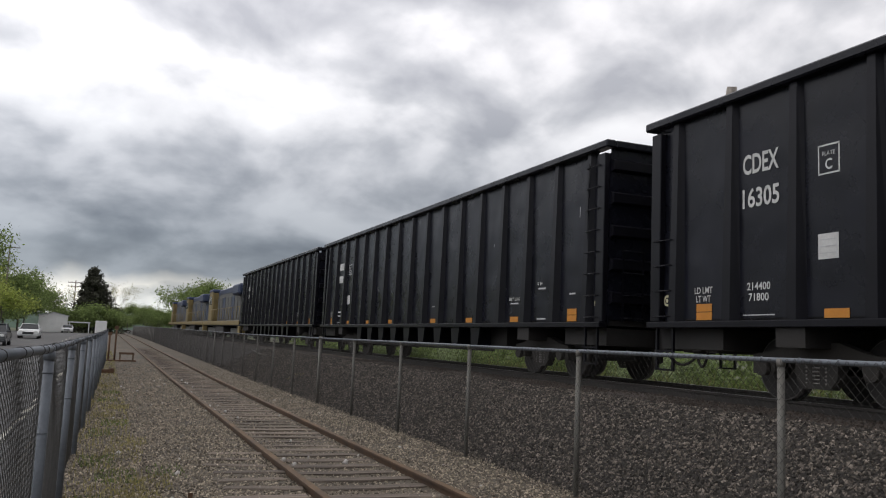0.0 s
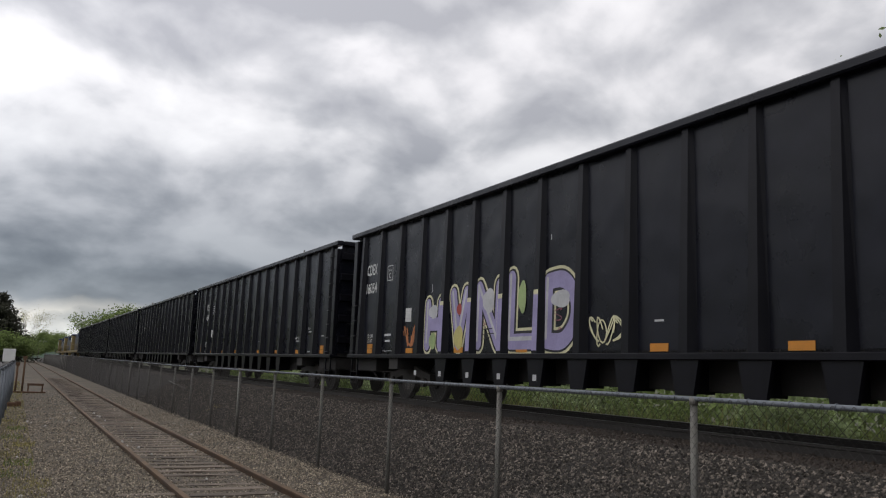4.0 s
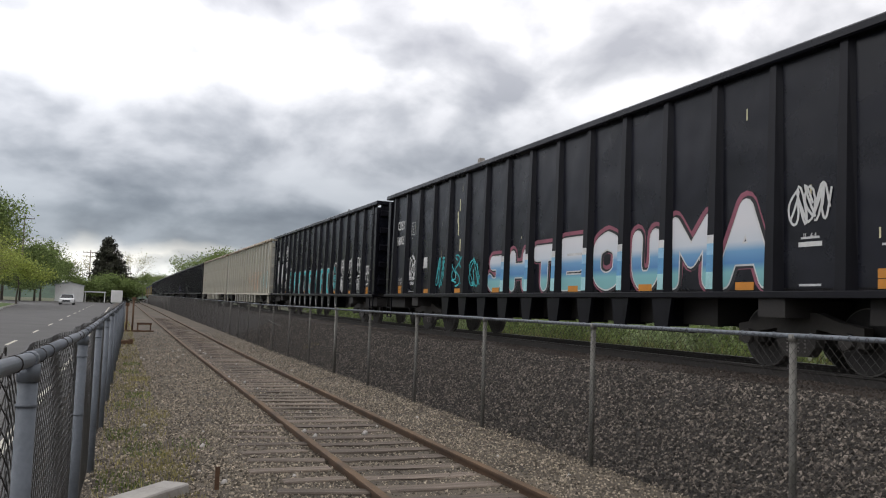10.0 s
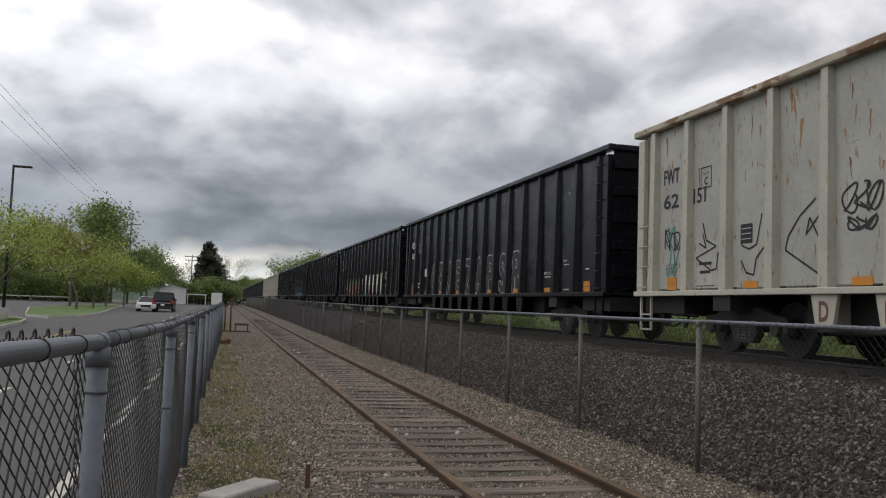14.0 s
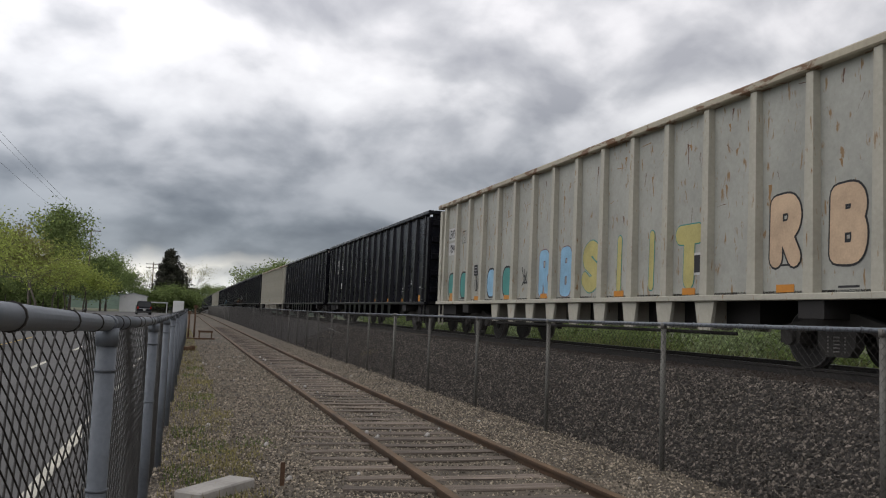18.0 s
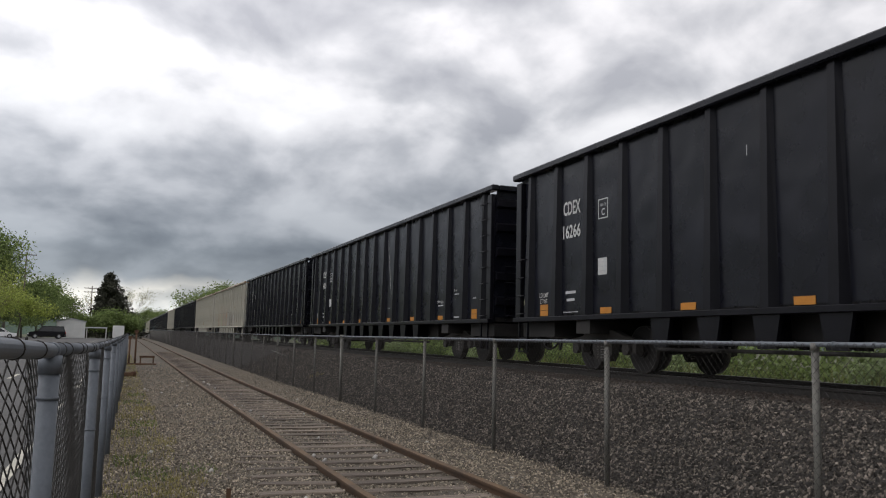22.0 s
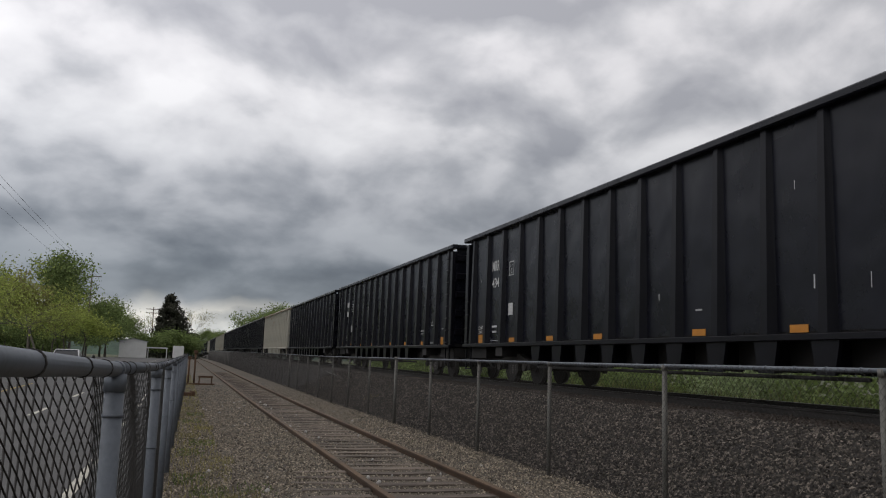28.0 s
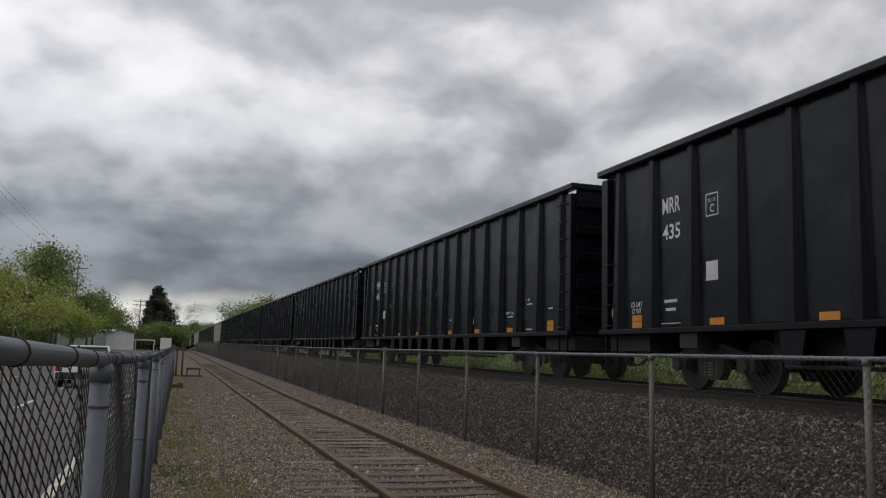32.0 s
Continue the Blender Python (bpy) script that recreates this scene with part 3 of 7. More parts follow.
    for s in (-1, 1):
        for i in range(4, PANELS - 3):
            share("sill_leg", leg_me, car, s * (HALF - 0.06), post_y(i), 0, 0 if s < 0 else 180)
    # underframe
    bm = bmesh.new()
    box(bm, -1.15, 1.15, -TRUCK_Y + 1.6, TRUCK_Y - 1.6, 0.56, SILL - 0.021)
    part("belly", bm, M["under"], car)
    for e in (-1, 1):
        bm = bmesh.new()
        box(bm, -1.4, 1.4, *sorted((e * (TRUCK_Y + 1.45), e * (l - 0.1))), 0.66, SILL - 0.065)
        part("end_platform", bm, M["under"], car)
    bm = bmesh.new()
    box(bm, -0.3, 0.3, -l - 0.1, l + 0.1, 0.62, SILL - 0.022)
    part("centre_sill", bm, M["under"], car)
    bm = bmesh.new()
    tube(bm, (-1.28, -TRUCK_Y + 2, 0.46), (-1.28, TRUCK_Y - 2, 0.46), 0.03, 8)
    part("brake_pipe", bm, M["under"], car)
    for e in (-1, 1):
        bm = bmesh.new()
        box(bm, -0.12, 0.12, e * (l + 0.1) if e > 0 else -l - 0.68, l + 0.68 if e > 0 else -l - 0.1, 0.64, 0.86, 0.03)
        box(bm, -0.2, 0.2, *(sorted((e * (l + 0.45), e * (l + 0.69)))), 0.6, 0.92, 0.04)
        part("coupler", bm, M["truck"], car)
        bm = bmesh.new()
        p = Vector((-0.3, e * (l + 0.1), 0.66))
        rings = []
        for k in range(9):
            t = k / 8
            c = Vector((-0.3 + 0.25 * t, e * (l + 0.1 + 0.6 * t), 0.66 - 0.9 * t * (1 - t) - 0.1 * t))
            q = Vector((0.25, e * 0.6, -0.9 * (1 - 2 * t) - 0.1)).to_track_quat("Z", "Y")
            rings.append([bm.verts.new(c + q @ Vector((0.025 * math.cos(j * math.tau / 6), 0.025 * math.sin(j * math.tau / 6), 0))) for j in range(6)])
        for ra, rb in zip(rings, rings[1:]):
            for j in range(6):
                bm.faces.new((ra[j], ra[(j + 1) % 6], rb[(j + 1) % 6], rb[j])).smooth = True
        part("air_hose", bm, M["under"], car)
        for s in (-1, 1):
            bm = bmesh.new()
            box(bm, min(s * 0.4, s * (HALF - 0.03)), max(s * 0.4, s * (HALF - 0.03)), min(e * (TRUCK_Y - 0.25), e * (TRUCK_Y + 0.25)), max(e * (TRUCK_Y - 0.25), e * (TRUCK_Y + 0.25)), 0.72, SILL - 0.061)
            part("bolster", bm, M["under"], car)
    # trucks
    def frame_shape(bm):
        for s in (-1, 1):
            pts = [(-1.13, 0.36), (-1.13, 0.62), (-0.75, 0.68), (-0.35, 0.80), (0.35, 0.80), (0.75, 0.68), (1.13, 0.62), (1.13, 0.36), (0.74, 0.36), (0.70, 0.52), (0.36, 0.58), (0.34, 0.34), (0.22, 0.2), (-0.22, 0.2), (-0.34, 0.34), (-0.36, 0.58), (-0.70, 0.52), (-0.74, 0.36)]
            prism(bm, pts, "x", min(s * 0.98, s * 1.14), max(s * 0.98, s * 1.14))
            for y in (-0.9, 0.9):
                tube(bm, (s * 1.13, y, 0.44), (s * 1.22, y, 0.44), 0.11, 12)
        box(bm, -1.0, 1.0, -0.2, 0.2, 0.5, 0.76)
    frame_me = mesh_of("side_frame", frame_shape, M["truck"])
    def spring(bm):
        for s in (-1, 1):
            for y in (-0.16, 0.0, 0.16):
                for k in range(5):
                    tube(bm, (s * 1.06, y, 0.26 + k * 0.05), (s * 1.06, y, 0.285 + k * 0.05), 0.1 if abs(y) < 0.1 else 0.085, 10)
    spring_me = mesh_of("spring_nest", spring, M["rail_worn"])
    def wheelset(bm):
        tube(bm, (-1.12, 0, 0), (1.12, 0, 0), 0.08, 10)
        for s in (-1, 1):
            for r0, x0, r1, x1, mi in ((WHEEL_R, 0.70, WHEEL_R, 0.825, 1), (WHEEL_R + 0.025, 0.675, WHEEL_R + 0.02, 0.70, 0)):
                tube(bm, (s * x0, 0, 0), (s * x1, 0, 0), r0, 28, r1, mi=mi)
            tube(bm, (s * 0.826, 0, 0), (s * 0.83, 0, 0), WHEEL_R - 0.015, 28, WHEEL_R - 0.02)
            tube(bm, (s * 0.83, 0, 0), (s * 0.90, 0, 0), 0.16, 14, 0.13)
            for k in range(4):
                a = k * math.pi / 2 + 0.4
                c = Vector((s * 0.835, 0.27 * math.cos(a), 0.27 * math.sin(a)))
                tube(bm, c, c + Vector((s * 0.006, 0, 0)), 0.035, 8)
    wheel_me = mesh_of("wheelset", wheelset, [M["wheel"], M["wheel_edge"]])
    for e in (-1, 1):
        t = new("truck", frame_me)
        t.parent = car
        t.location = (0, e * TRUCK_Y, 0)
        tagged(share("spring_nest", spring_me, t), kind="stuff")
        for y in (-0.9, 0.9):
            wv = new("wheelset", wheel_me)
            wv.parent = t
            wv.matrix_parent_inverse = Matrix.Translation((0, y, WHEEL_R))
    # reflectors
    refl = mesh_of("reflector", lambda bm: box(bm, -0.008, 0.0, -0.19, 0.19, 0, 0.115), M["orange"])
    tall_refl = mesh_of("reflector", lambda bm: (box(bm, -0.008, 0.0, -0.17, 0.17, 0, 0.115), box(bm, -0.008, 0.0, -0.17, 0.17, 0.125, 0.24)), M["orange"])
    for i in (0, 2, 4, 6, 9, 11, 13, 15):
        share("reflector", tall_refl if i in (0, 15) else refl, car, -(w + 0.002), post_y(i) - BAY / 2, SILL + 0.06)
    return car


def place(k, t):
    """Centre of the car with the given number at the given time, along the line."""
    drift = np.interp(t, (0, 4, 8, 13, 18, 23, 32), (0.42, 0.12, 0.06, -0.14, -0.05, 0.02, 0.02))
    return 10.82 + 19.15 * t + 0.01 * t * t + float(drift) - PITCH * k - BODY / 2


def car_pose(y, half=TRUCK_Y):
    za, zb = grade(y - half), grade(y + half)
    return pose(TRACK_X, y, RAIL_Z + (za + zb) / 2, math.degrees(math.atan2(zb - za, 2 * half)))


CARS = {}
GREY = (5, 6, 12, 15, 16, 21)
proto = {"black": gondola("black"), "grey": gondola("grey")}
for k in range(-2, 30):
    kind = "grey" if k in GREY else "black"
    m = car_pose(place(k, 0))
    if kind in proto and proto[kind] is not None:
        car = proto[kind]
        car.matrix_basis = m
        first = car
        proto[kind + "_src"] = car
        proto[kind] = None
    else:
        car = copy_thing(proto[kind + "_src"], m)
    tagged(car, "black high-sided gondola car with ribbed steel sides" if kind == "black" else "faded grey gondola car with rust-streaked ribbed sides", "freight car", "gondola cars of the train")
    CARS[k] = car


def motions():
    times = [i * 0.5 for i in range(65)]
    for k, car in CARS.items():
        walk(car, [(t, car_pose(place(k, t))) for t in times])
    vehicle_motions()
    wheels = [w for car in CARS.values() for tr in car.children if tr.name.startswith("truck") for w in tr.children if w.name.startswith("wheelset")]
    rows = []
    for i in range(0, 961):
        t = i / 30
        rows.append((t, pose(0, 0, 0, -math.degrees((place(0, t) - place(0, 0)) / WHEEL_R) % 360)))
    walk(wheels[0], rows)
    spin = wheels[0].animation_data.action
    for w in wheels[1:]:
        w.rotation_mode = "QUATERNION"
        w.animation_data_create()
        w.animation_data.action = spin
        w.animation_data.action_slot = spin.slots[0]




# ---------------------------------------------------------------- scenery materials
M["leaf_lime"] = material("young_leaves", (0.30, 0.35, 0.085), 0.8, 0, 0.3, 1.2, 8, random_amount=0.45, island=True)
M["leaf_green"] = material("green_leaves", (0.17, 0.225, 0.075), 0.85, 0, 0.3, 0.6, 6, random_amount=0.45, island=True)
M["leaf_bright"] = material("cottonwood_leaves", (0.30, 0.37, 0.18), 0.7, 0, 0.3, 0.6, 6, random_amount=0.4, island=True)
M["leaf_olive"] = material("olive_leaves", (0.25, 0.245, 0.085), 0.85, 0, 0.3, 0.6, 6, random_amount=0.4, island=True)
M["needle"] = material("dark_needles", (0.045, 0.046, 0.03), 0.9, 0, 0.3, 0.6, 6, random_amount=0.4, island=True)
M["bark"] = material("grey_bark", (0.10, 0.085, 0.07), 0.95, 0, 0.4, 5, 40, 0.01)
M["blade"] = material("tall_grass", (0.11, 0.16, 0.034), 0.85, 0, 0.3, 0.5, 8, random_amount=0.5, island=True)
M["weed"] = material("dry_weeds", (0.27, 0.24, 0.09), 0.9, 0, 0.3, 0.5, 8, random_amount=0.5, island=True)
M["siding_white"] = material("white_metal_siding", (0.62, 0.62, 0.60), 0.6, 0, 0.08, 1, 20)
M["roof"] = material("grey_metal_roof", (0.35, 0.36, 0.36), 0.5, 0.1, 0.1, 1, 20)
M["pole_dark"] = material("dark_bronze_pole", (0.03, 0.028, 0.026), 0.5, 0.3, 0.2, 2, 30)
M["concrete"] = material("weathered_concrete", (0.36, 0.34, 0.31), 0.9, 0, 0.2, 2, 30, 0.004)
M["wood_pole"] = material("weathered_wood_pole", (0.15, 0.125, 0.10), 0.9, 0, 0.3, 3, 30, 0.004)
M["rust"] = material("rusted_steel", (0.10, 0.055, 0.03), 0.85, 0.1, 0.4, 6, 50, 0.002)
M["glass"] = material("tinted_car_glass", (0.012, 0.014, 0.016), 0.1, 0, 0.1, 2, 20, spec=0.35)
M["tyre"] = material("tyre_rubber", (0.018, 0.018, 0.018), 0.85, 0, 0.2, 8, 60)
M["alloy"] = material("alloy_rim", (0.45, 0.45, 0.46), 0.35, 0.8, 0.1, 8, 60)
M["lamp_white"] = material("headlamp_lens", (0.75, 0.75, 0.73), 0.15, 0, 0.05, 8, 60)
M["lamp_red"] = material("tail_lamp_lens", (0.35, 0.015, 0.012), 0.2, 0, 0.1, 8, 60)
M["plastic"] = material("black_trim", (0.02, 0.02, 0.021), 0.6, 0, 0.2, 8, 60)
M["hill"] = material("distant_woods", (0.055, 0.085, 0.06), 1.0, 0, 0.35, 0.02, 0.3)
M["line_paint"] = material("worn_road_paint", (0.5, 0.48, 0.4), 0.8, 0, 0.25, 3, 40)
M["yellow_paint"] = material("worn_yellow_paint", (0.45, 0.30, 0.05), 0.8, 0, 0.25, 3, 40)
PAINTS = {}
for nm, c in (("white", (0.72, 0.72, 0.72)), ("black", (0.012, 0.012, 0.014)), ("blue", (0.02, 0.05, 0.16)), ("red", (0.16, 0.015, 0.018)), ("silver", (0.38, 0.39, 0.4)), ("grey", (0.09, 0.095, 0.1)), ("maroon", (0.07, 0.012, 0.015))):
    PAINTS[nm] = material(nm + "_vehicle_paint", c, 0.22, 0.1, 0.05, 1, 20, spec=0.25 if nm in ("black", "grey") else 0.5)


def let_light_through(m, share_of=0.45):
    nt = m.node_tree
    b, out = nt.nodes["Principled BSDF"], nt.nodes["Material Output"]
    tr, mx = nt.nodes.new("ShaderNodeBsdfTranslucent"), nt.nodes.new("ShaderNodeMixShader")
    mx.inputs[0].default_value = share_of
    nt.links.new(b.inputs["Base Color"].links[0].from_socket, tr.inputs[0])
    nt.links.new(b.outputs[0], mx.inputs[1]), nt.links.new(tr.outputs[0], mx.inputs[2]), nt.links.new(mx.outputs[0], out.inputs[0])


for nm in ("leaf_lime", "leaf_green", "leaf_bright", "leaf_olive", "blade", "weed"):
    let_light_through(M[nm])


def from_arrays(name, verts, faces, mat):
    me = bpy.data.meshes.new(name)
    me.from_pydata([tuple(v) for v in verts.tolist()], [], [tuple(f) for f in faces.tolist()])
    me.materials.append(mat)
    return me


# ---------------------------------------------------------------- vegetation
def leaf_cloud(rng, centres, spread, n, size):
    """Small bent leaf cards strewn round the given twig ends."""
    c = centres[rng.integers(0, len(centres), n)] + rng.normal(0, 1, (n, 3)) * spread
    u = rng.normal(0, 1, (n, 3))
    u /= np.linalg.norm(u, axis=1)[:, None]
    w = np.cross(u, rng.normal(0, 1, (n, 3)))
    w /= np.linalg.norm(w, axis=1)[:, None]
    s = size * rng.uniform(0.55, 1.3, (n, 1))
    v = np.stack([c - u * s, c + w * s * 0.45, c + u * s, c - w * s * 0.45], 1).reshape(-1, 3)
    f = np.arange(4 * n).reshape(-1, 4)
    return v, f


def grow(rng, height, spread, trunk_r, fork=0.3, levels=3, lean=0.0, up=0.5, kids=(4, 6)):
    """Trunk and limbs; returns tubes and twig ends."""
    tubes, ends = [], []

    def limb(p, d, length, r, level):
        steps = 3
        for i in range(steps):
            q = p + d * (length / steps)
            tubes.append((p.copy(), q.copy(), r, r * 0.8))
            r *= 0.8
            p = q
            d = d + Vector(rng.normal(0, 0.16, 3).tolist()) + Vector((0, 0, 0.05 * up))
            d.normalize()
            if level >= levels - 1 or i == steps - 1:
                ends.append(p.copy())
        if level < levels:
            for _ in range(rng.integers(*kids)):
                a = rng.uniform(0, math.tau)
                nd = d * up + Vector((math.cos(a), math.sin(a), rng.uniform(-0.1, 0.5))) * spread
                nd.normalize()
                limb(p.copy() - d * length * rng.uniform(0, 0.4), nd, length * rng.uniform(0.55, 0.8), r * 0.6, level + 1)

    limb(Vector((0, 0, -0.2)), Vector((lean, 0, 1)).normalized(), height * fork + 0.2, trunk_r, 0)
    return tubes, ends


def tree_meshes(name, seed, height, spread, trunk_r, leaf, n, size, leafmat, **kw):
    rng = np.random.default_rng(seed)
    tubes, ends = grow(rng, height, spread, trunk_r, **kw)
    top = max(e.z for e in ends)
    k = height / top
    bm = bmesh.new()
    for a, b, r0, r1 in tubes:
        tube(bm, a * k, b * k, r0, 6 if r0 > 0.03 else 4, r1, cap=False)
    me = bpy.data.meshes.new("trunk")
    bm.to_mesh(me)
    bm.free()
    me.materials.append(M["bark"])
    pts = np.array([[*(e * k)] for e in ends])
    v, f = leaf_cloud(rng, pts, leaf, n, size)
    v[:, 2] = np.maximum(v[:, 2], 0.3)
    return me, from_arrays("crown", v, f, leafmat)


def lean_in(y):
    """The lot and the road swing towards the railway with distance."""
    return 0.0135 * min(max(y, 0.0), 220.0)


def plant(name, meshes, x, y, scale=1.0, rz=0, z=0.0, label="", category="tree", group=""):
    t = empty(name, pose(x + (lean_in(y) if x < 0 else 0.0), y, grade(y) + z, 0, 0, rz))
    for nm, me in zip(("trunk", "crown"), meshes):
        o = new(nm, me)
        o.parent = t
        o.scale = (scale, scale, scale)
    return tagged(t, label, category, group)


def build_trees():
    rnd = random.Random(11)
    lot = tree_meshes("lot_tree", 3, 6.2, 0.95, 0.11, 0.28, 3400, 0.085, M["leaf_lime"], fork=0.34, levels=3, up=0.45)
    lot2 = tree_meshes("lot_tree", 8, 6.8, 0.9, 0.12, 0.3, 3000, 0.085, M["leaf_lime"], fork=0.34, levels=3, up=0.5)
    for x, y, m, s, r in ((-12.8, 41, lot, 1.0, 20), (-12.7, 49.5, lot2, 0.98, 140), (-14.0, 84, lot, 1.2, 200), (-13.3, 89, lot2, 0.9, 60), (-14.2, 104, lot, 0.95, 310)):
        plant("parking_lot_tree", m, x, y, s, r, label="young parking lot tree with sparse lime-green leaves", group="parking lot trees")
    olive = tree_meshes("olive_tree", 21, 9, 0.8, 0.16, 0.5, 6500, 0.2, M["leaf_olive"], fork=0.3, levels=3, up=0.5)
    plant("olive_tree", olive, -17.0, 98, 1.0, 30, label="broad tree with dull olive-yellow leaves", group="roadside trees")
    lime = tree_meshes("lime_tree", 22, 6.5, 0.85, 0.14, 0.4, 5000, 0.17, M["leaf_lime"], fork=0.28, levels=3, up=0.4)
    plant("lime_tree", lime, -13.2, 112, 1.0, 75, label="small round tree with bright lime leaves", group="roadside trees")
    # woods behind the lot
    kinds = [tree_meshes("wood_tree", s, h, sp, 0.22, 0.75, 6500, 0.26, mt, fork=0.25, levels=3, up=u) for s, h, sp, mt, u in
             ((31, 15, 0.7, M["leaf_green"], 0.8), (32, 12, 0.85, M["leaf_green"], 0.55), (33, 10, 0.9, M["leaf_green"], 0.5))]
    spots = []
    for i in range(46):
        u = i / 45
        spots.append((-98 + 82 * u + rnd.uniform(-2, 2), 148 + rnd.uniform(0, 22) + 22 * u, rnd.choice((1, 2, 2)), rnd.uniform(0.62, 0.95)))
    for i in range(22):
        spots.append((-75 + 2.7 * i + rnd.uniform(-1, 1), 128 + i * 1.2 + rnd.uniform(-2, 2), 2, rnd.uniform(0.45, 0.62)))
    spots += [(-20.8, 158, 0, 1.16), (-24, 176, 0, 1.0), (-36, 160, 1, 1.15), (-18.5, 195, 1, 0.9), (-15.5, 210, 1, 0.8)]
    for x, y, k, s in spots:
        plant("broadleaf_tree", kinds[k], x, y, s, rnd.uniform(0, 360), label="dense green broadleaf tree at the edge of the lot", group="trees behind the lot")
    # hedge of brush in front of the woods
    rng = np.random.default_rng(5)
    n = 26000
    u = rng.uniform(0, 1, n)
    c = np.stack([-105 + 85 * u, 138 + 26 * u + rng.normal(0, 2.0, n), np.zeros(n)], 1)
    c[:, 2] = np.array([grade(y) for y in c[:, 1]]) + rng.beta(1.2, 1.6, n) * (3.4 + 1.2 * np.sin(u * 40) * np.sin(u * 17))
    d = rng.normal(0, 1, (n, 3))
    d /= np.linalg.norm(d, axis=1)[:, None]
    w = np.cross(d, rng.normal(0, 1, (n, 3)))
    w /= np.linalg.norm(w, axis=1)[:, None]
    s = 0.32 * rng.uniform(0.6, 1.3, (n, 1))
    v = np.stack([c - d * s, c + w * s * 0.6, c + d * s, c - w * s * 0.6], 1).reshape(-1, 3)
    tagged(new("brush", from_arrays("brush", v, np.arange(4 * n).reshape(-1, 4), M["leaf_green"])), "dense dark green brush along the edge of the lot", "brush", "", "stuff")
    # thicket beyond the main line
    n = 30000
    u = rng.uniform(0, 1, n)
    c = np.stack([20.5 + rng.normal(0, 1.3, n), -16 + 110 * u ** 1.3, np.zeros(n)], 1)
    c[:, 2] = np.array([grade(y) for y in c[:, 1]]) - 0.1 + rng.beta(1.1, 1.5, n) * (3.0 + 0.9 * np.sin(u * 60) * np.sin(u * 23))
    d = rng.normal(0, 1, (n, 3))
    d /= np.linalg.norm(d, axis=1)[:, None]
    w = np.cross(d, rng.normal(0, 1, (n, 3)))
    w /= np.linalg.norm(w, axis=1)[:, None]
    s = 0.15 * rng.uniform(0.6, 1.3, (n, 1))
    v = np.stack([c - d * s, c + w * s * 0.6, c + d * s, c - w * s * 0.6], 1).reshape(-1, 3)
    tagged(new("thicket", from_arrays("thicket", v, np.arange(4 * n).reshape(-1, 4), M["leaf_green"])), "dense green thicket beyond the main line", "brush", "", "stuff")
    # dark conifer with a bush at its foot
    rng = np.random.default_rng(9)
    pts = []
    for k in range(26):
        h = 1.2 + 12.4 * (k / 25) ** 0.92
        reach = (7.6 * (1 - h / 14.6) ** 0.9 + 0.25)
        for j in range(int(12 - 5 * k / 25)):
            a = rng.uniform(0, math.tau)
            far_out = reach * rng.uniform(0.55, 1.12) * (1.15 if math.cos(a) > 0 else 0.8)
            for q in np.sqrt(np.linspace(0.04, 1.0, 10)):
                pts.append((far_out * q * math.cos(a), far_out * q * math.sin(a), h - 0.35 * far_out * q * (1 - 0.6 * q) + rng.normal(0, 0.1)))
    v, f = leaf_cloud(rng, np.array(pts), 0.3, 20000, 0.3)
    bm = bmesh.new()
    tube(bm, (0, 0, -0.3), (0, 0, 14.0), 0.3, 8, 0.03)
    tr = bpy.data.meshes.new("trunk")
    bm.to_mesh(tr)
    bm.free()
    tr.materials.append(M["bark"])
    plant("conifer", (tr, from_arrays("crown", v, f, M["needle"])), -5.8, 200, 1.0, 0, label="dark ragged conifer beside the line")
    bush = tree_meshes("bush", 41, 5.0, 1.1, 0.12, 0.6, 6500, 0.24, M["leaf_green"], fork=0.12, levels=3, up=0.35)
    for x, y, s in ((-4.0, 186, 1.05), (-7.4, 188, 1.0), (-1.8, 190, 0.85)):
        plant("bush", bush, x, y, s, x * 40, label="dense green bush below the conifer", category="bush", group="bushes by the line")
    twig = tree_meshes("bare_tree", 44, 13, 0.6, 0.16, 0.35, 700, 0.16, M["leaf_olive"], fork=0.35, levels=3, up=0.9)
    plant("bare_tree", twig, -1.8, 203, 0.95, 0, label="thin nearly bare tree behind the conifer")
    plant("bare_tree", twig, -10.8, 206, 0.85, 100, label="thin nearly bare tree behind the conifer")
    # trees at the far bend
    for i in range(16):
        plant("broadleaf_tree", kinds[rnd.choice((1, 2))], rnd.uniform(3, 34), rnd.uniform(330, 420), rnd.uniform(0.7, 1.0), rnd.uniform(0, 360), label="green tree beside the far bend of the line", group="trees at the bend")
    for x, y, s in ((14.5, 150, 0.8), (17, 170, 0.9), (20, 120, 0.55), (24, 135, 0.6)):
        plant("broadleaf_tree", kinds[1], x, y, s, x * 30, label="green tree beyond the main line", group="trees beyond the line")
    # tall cottonwoods beyond the train
    cw = tree_meshes("cottonwood", 51, 14.5, 0.62, 0.2, 0.55, 8000, 0.12, M["leaf_bright"], fork=0.3, levels=4, up=0.95, kids=(3, 5))
    cw2 = tree_meshes("cottonwood", 57, 15.5, 0.6, 0.22, 0.55, 8000, 0.12, M["leaf_bright"], fork=0.26, levels=4, up=1.0, kids=(3, 5))
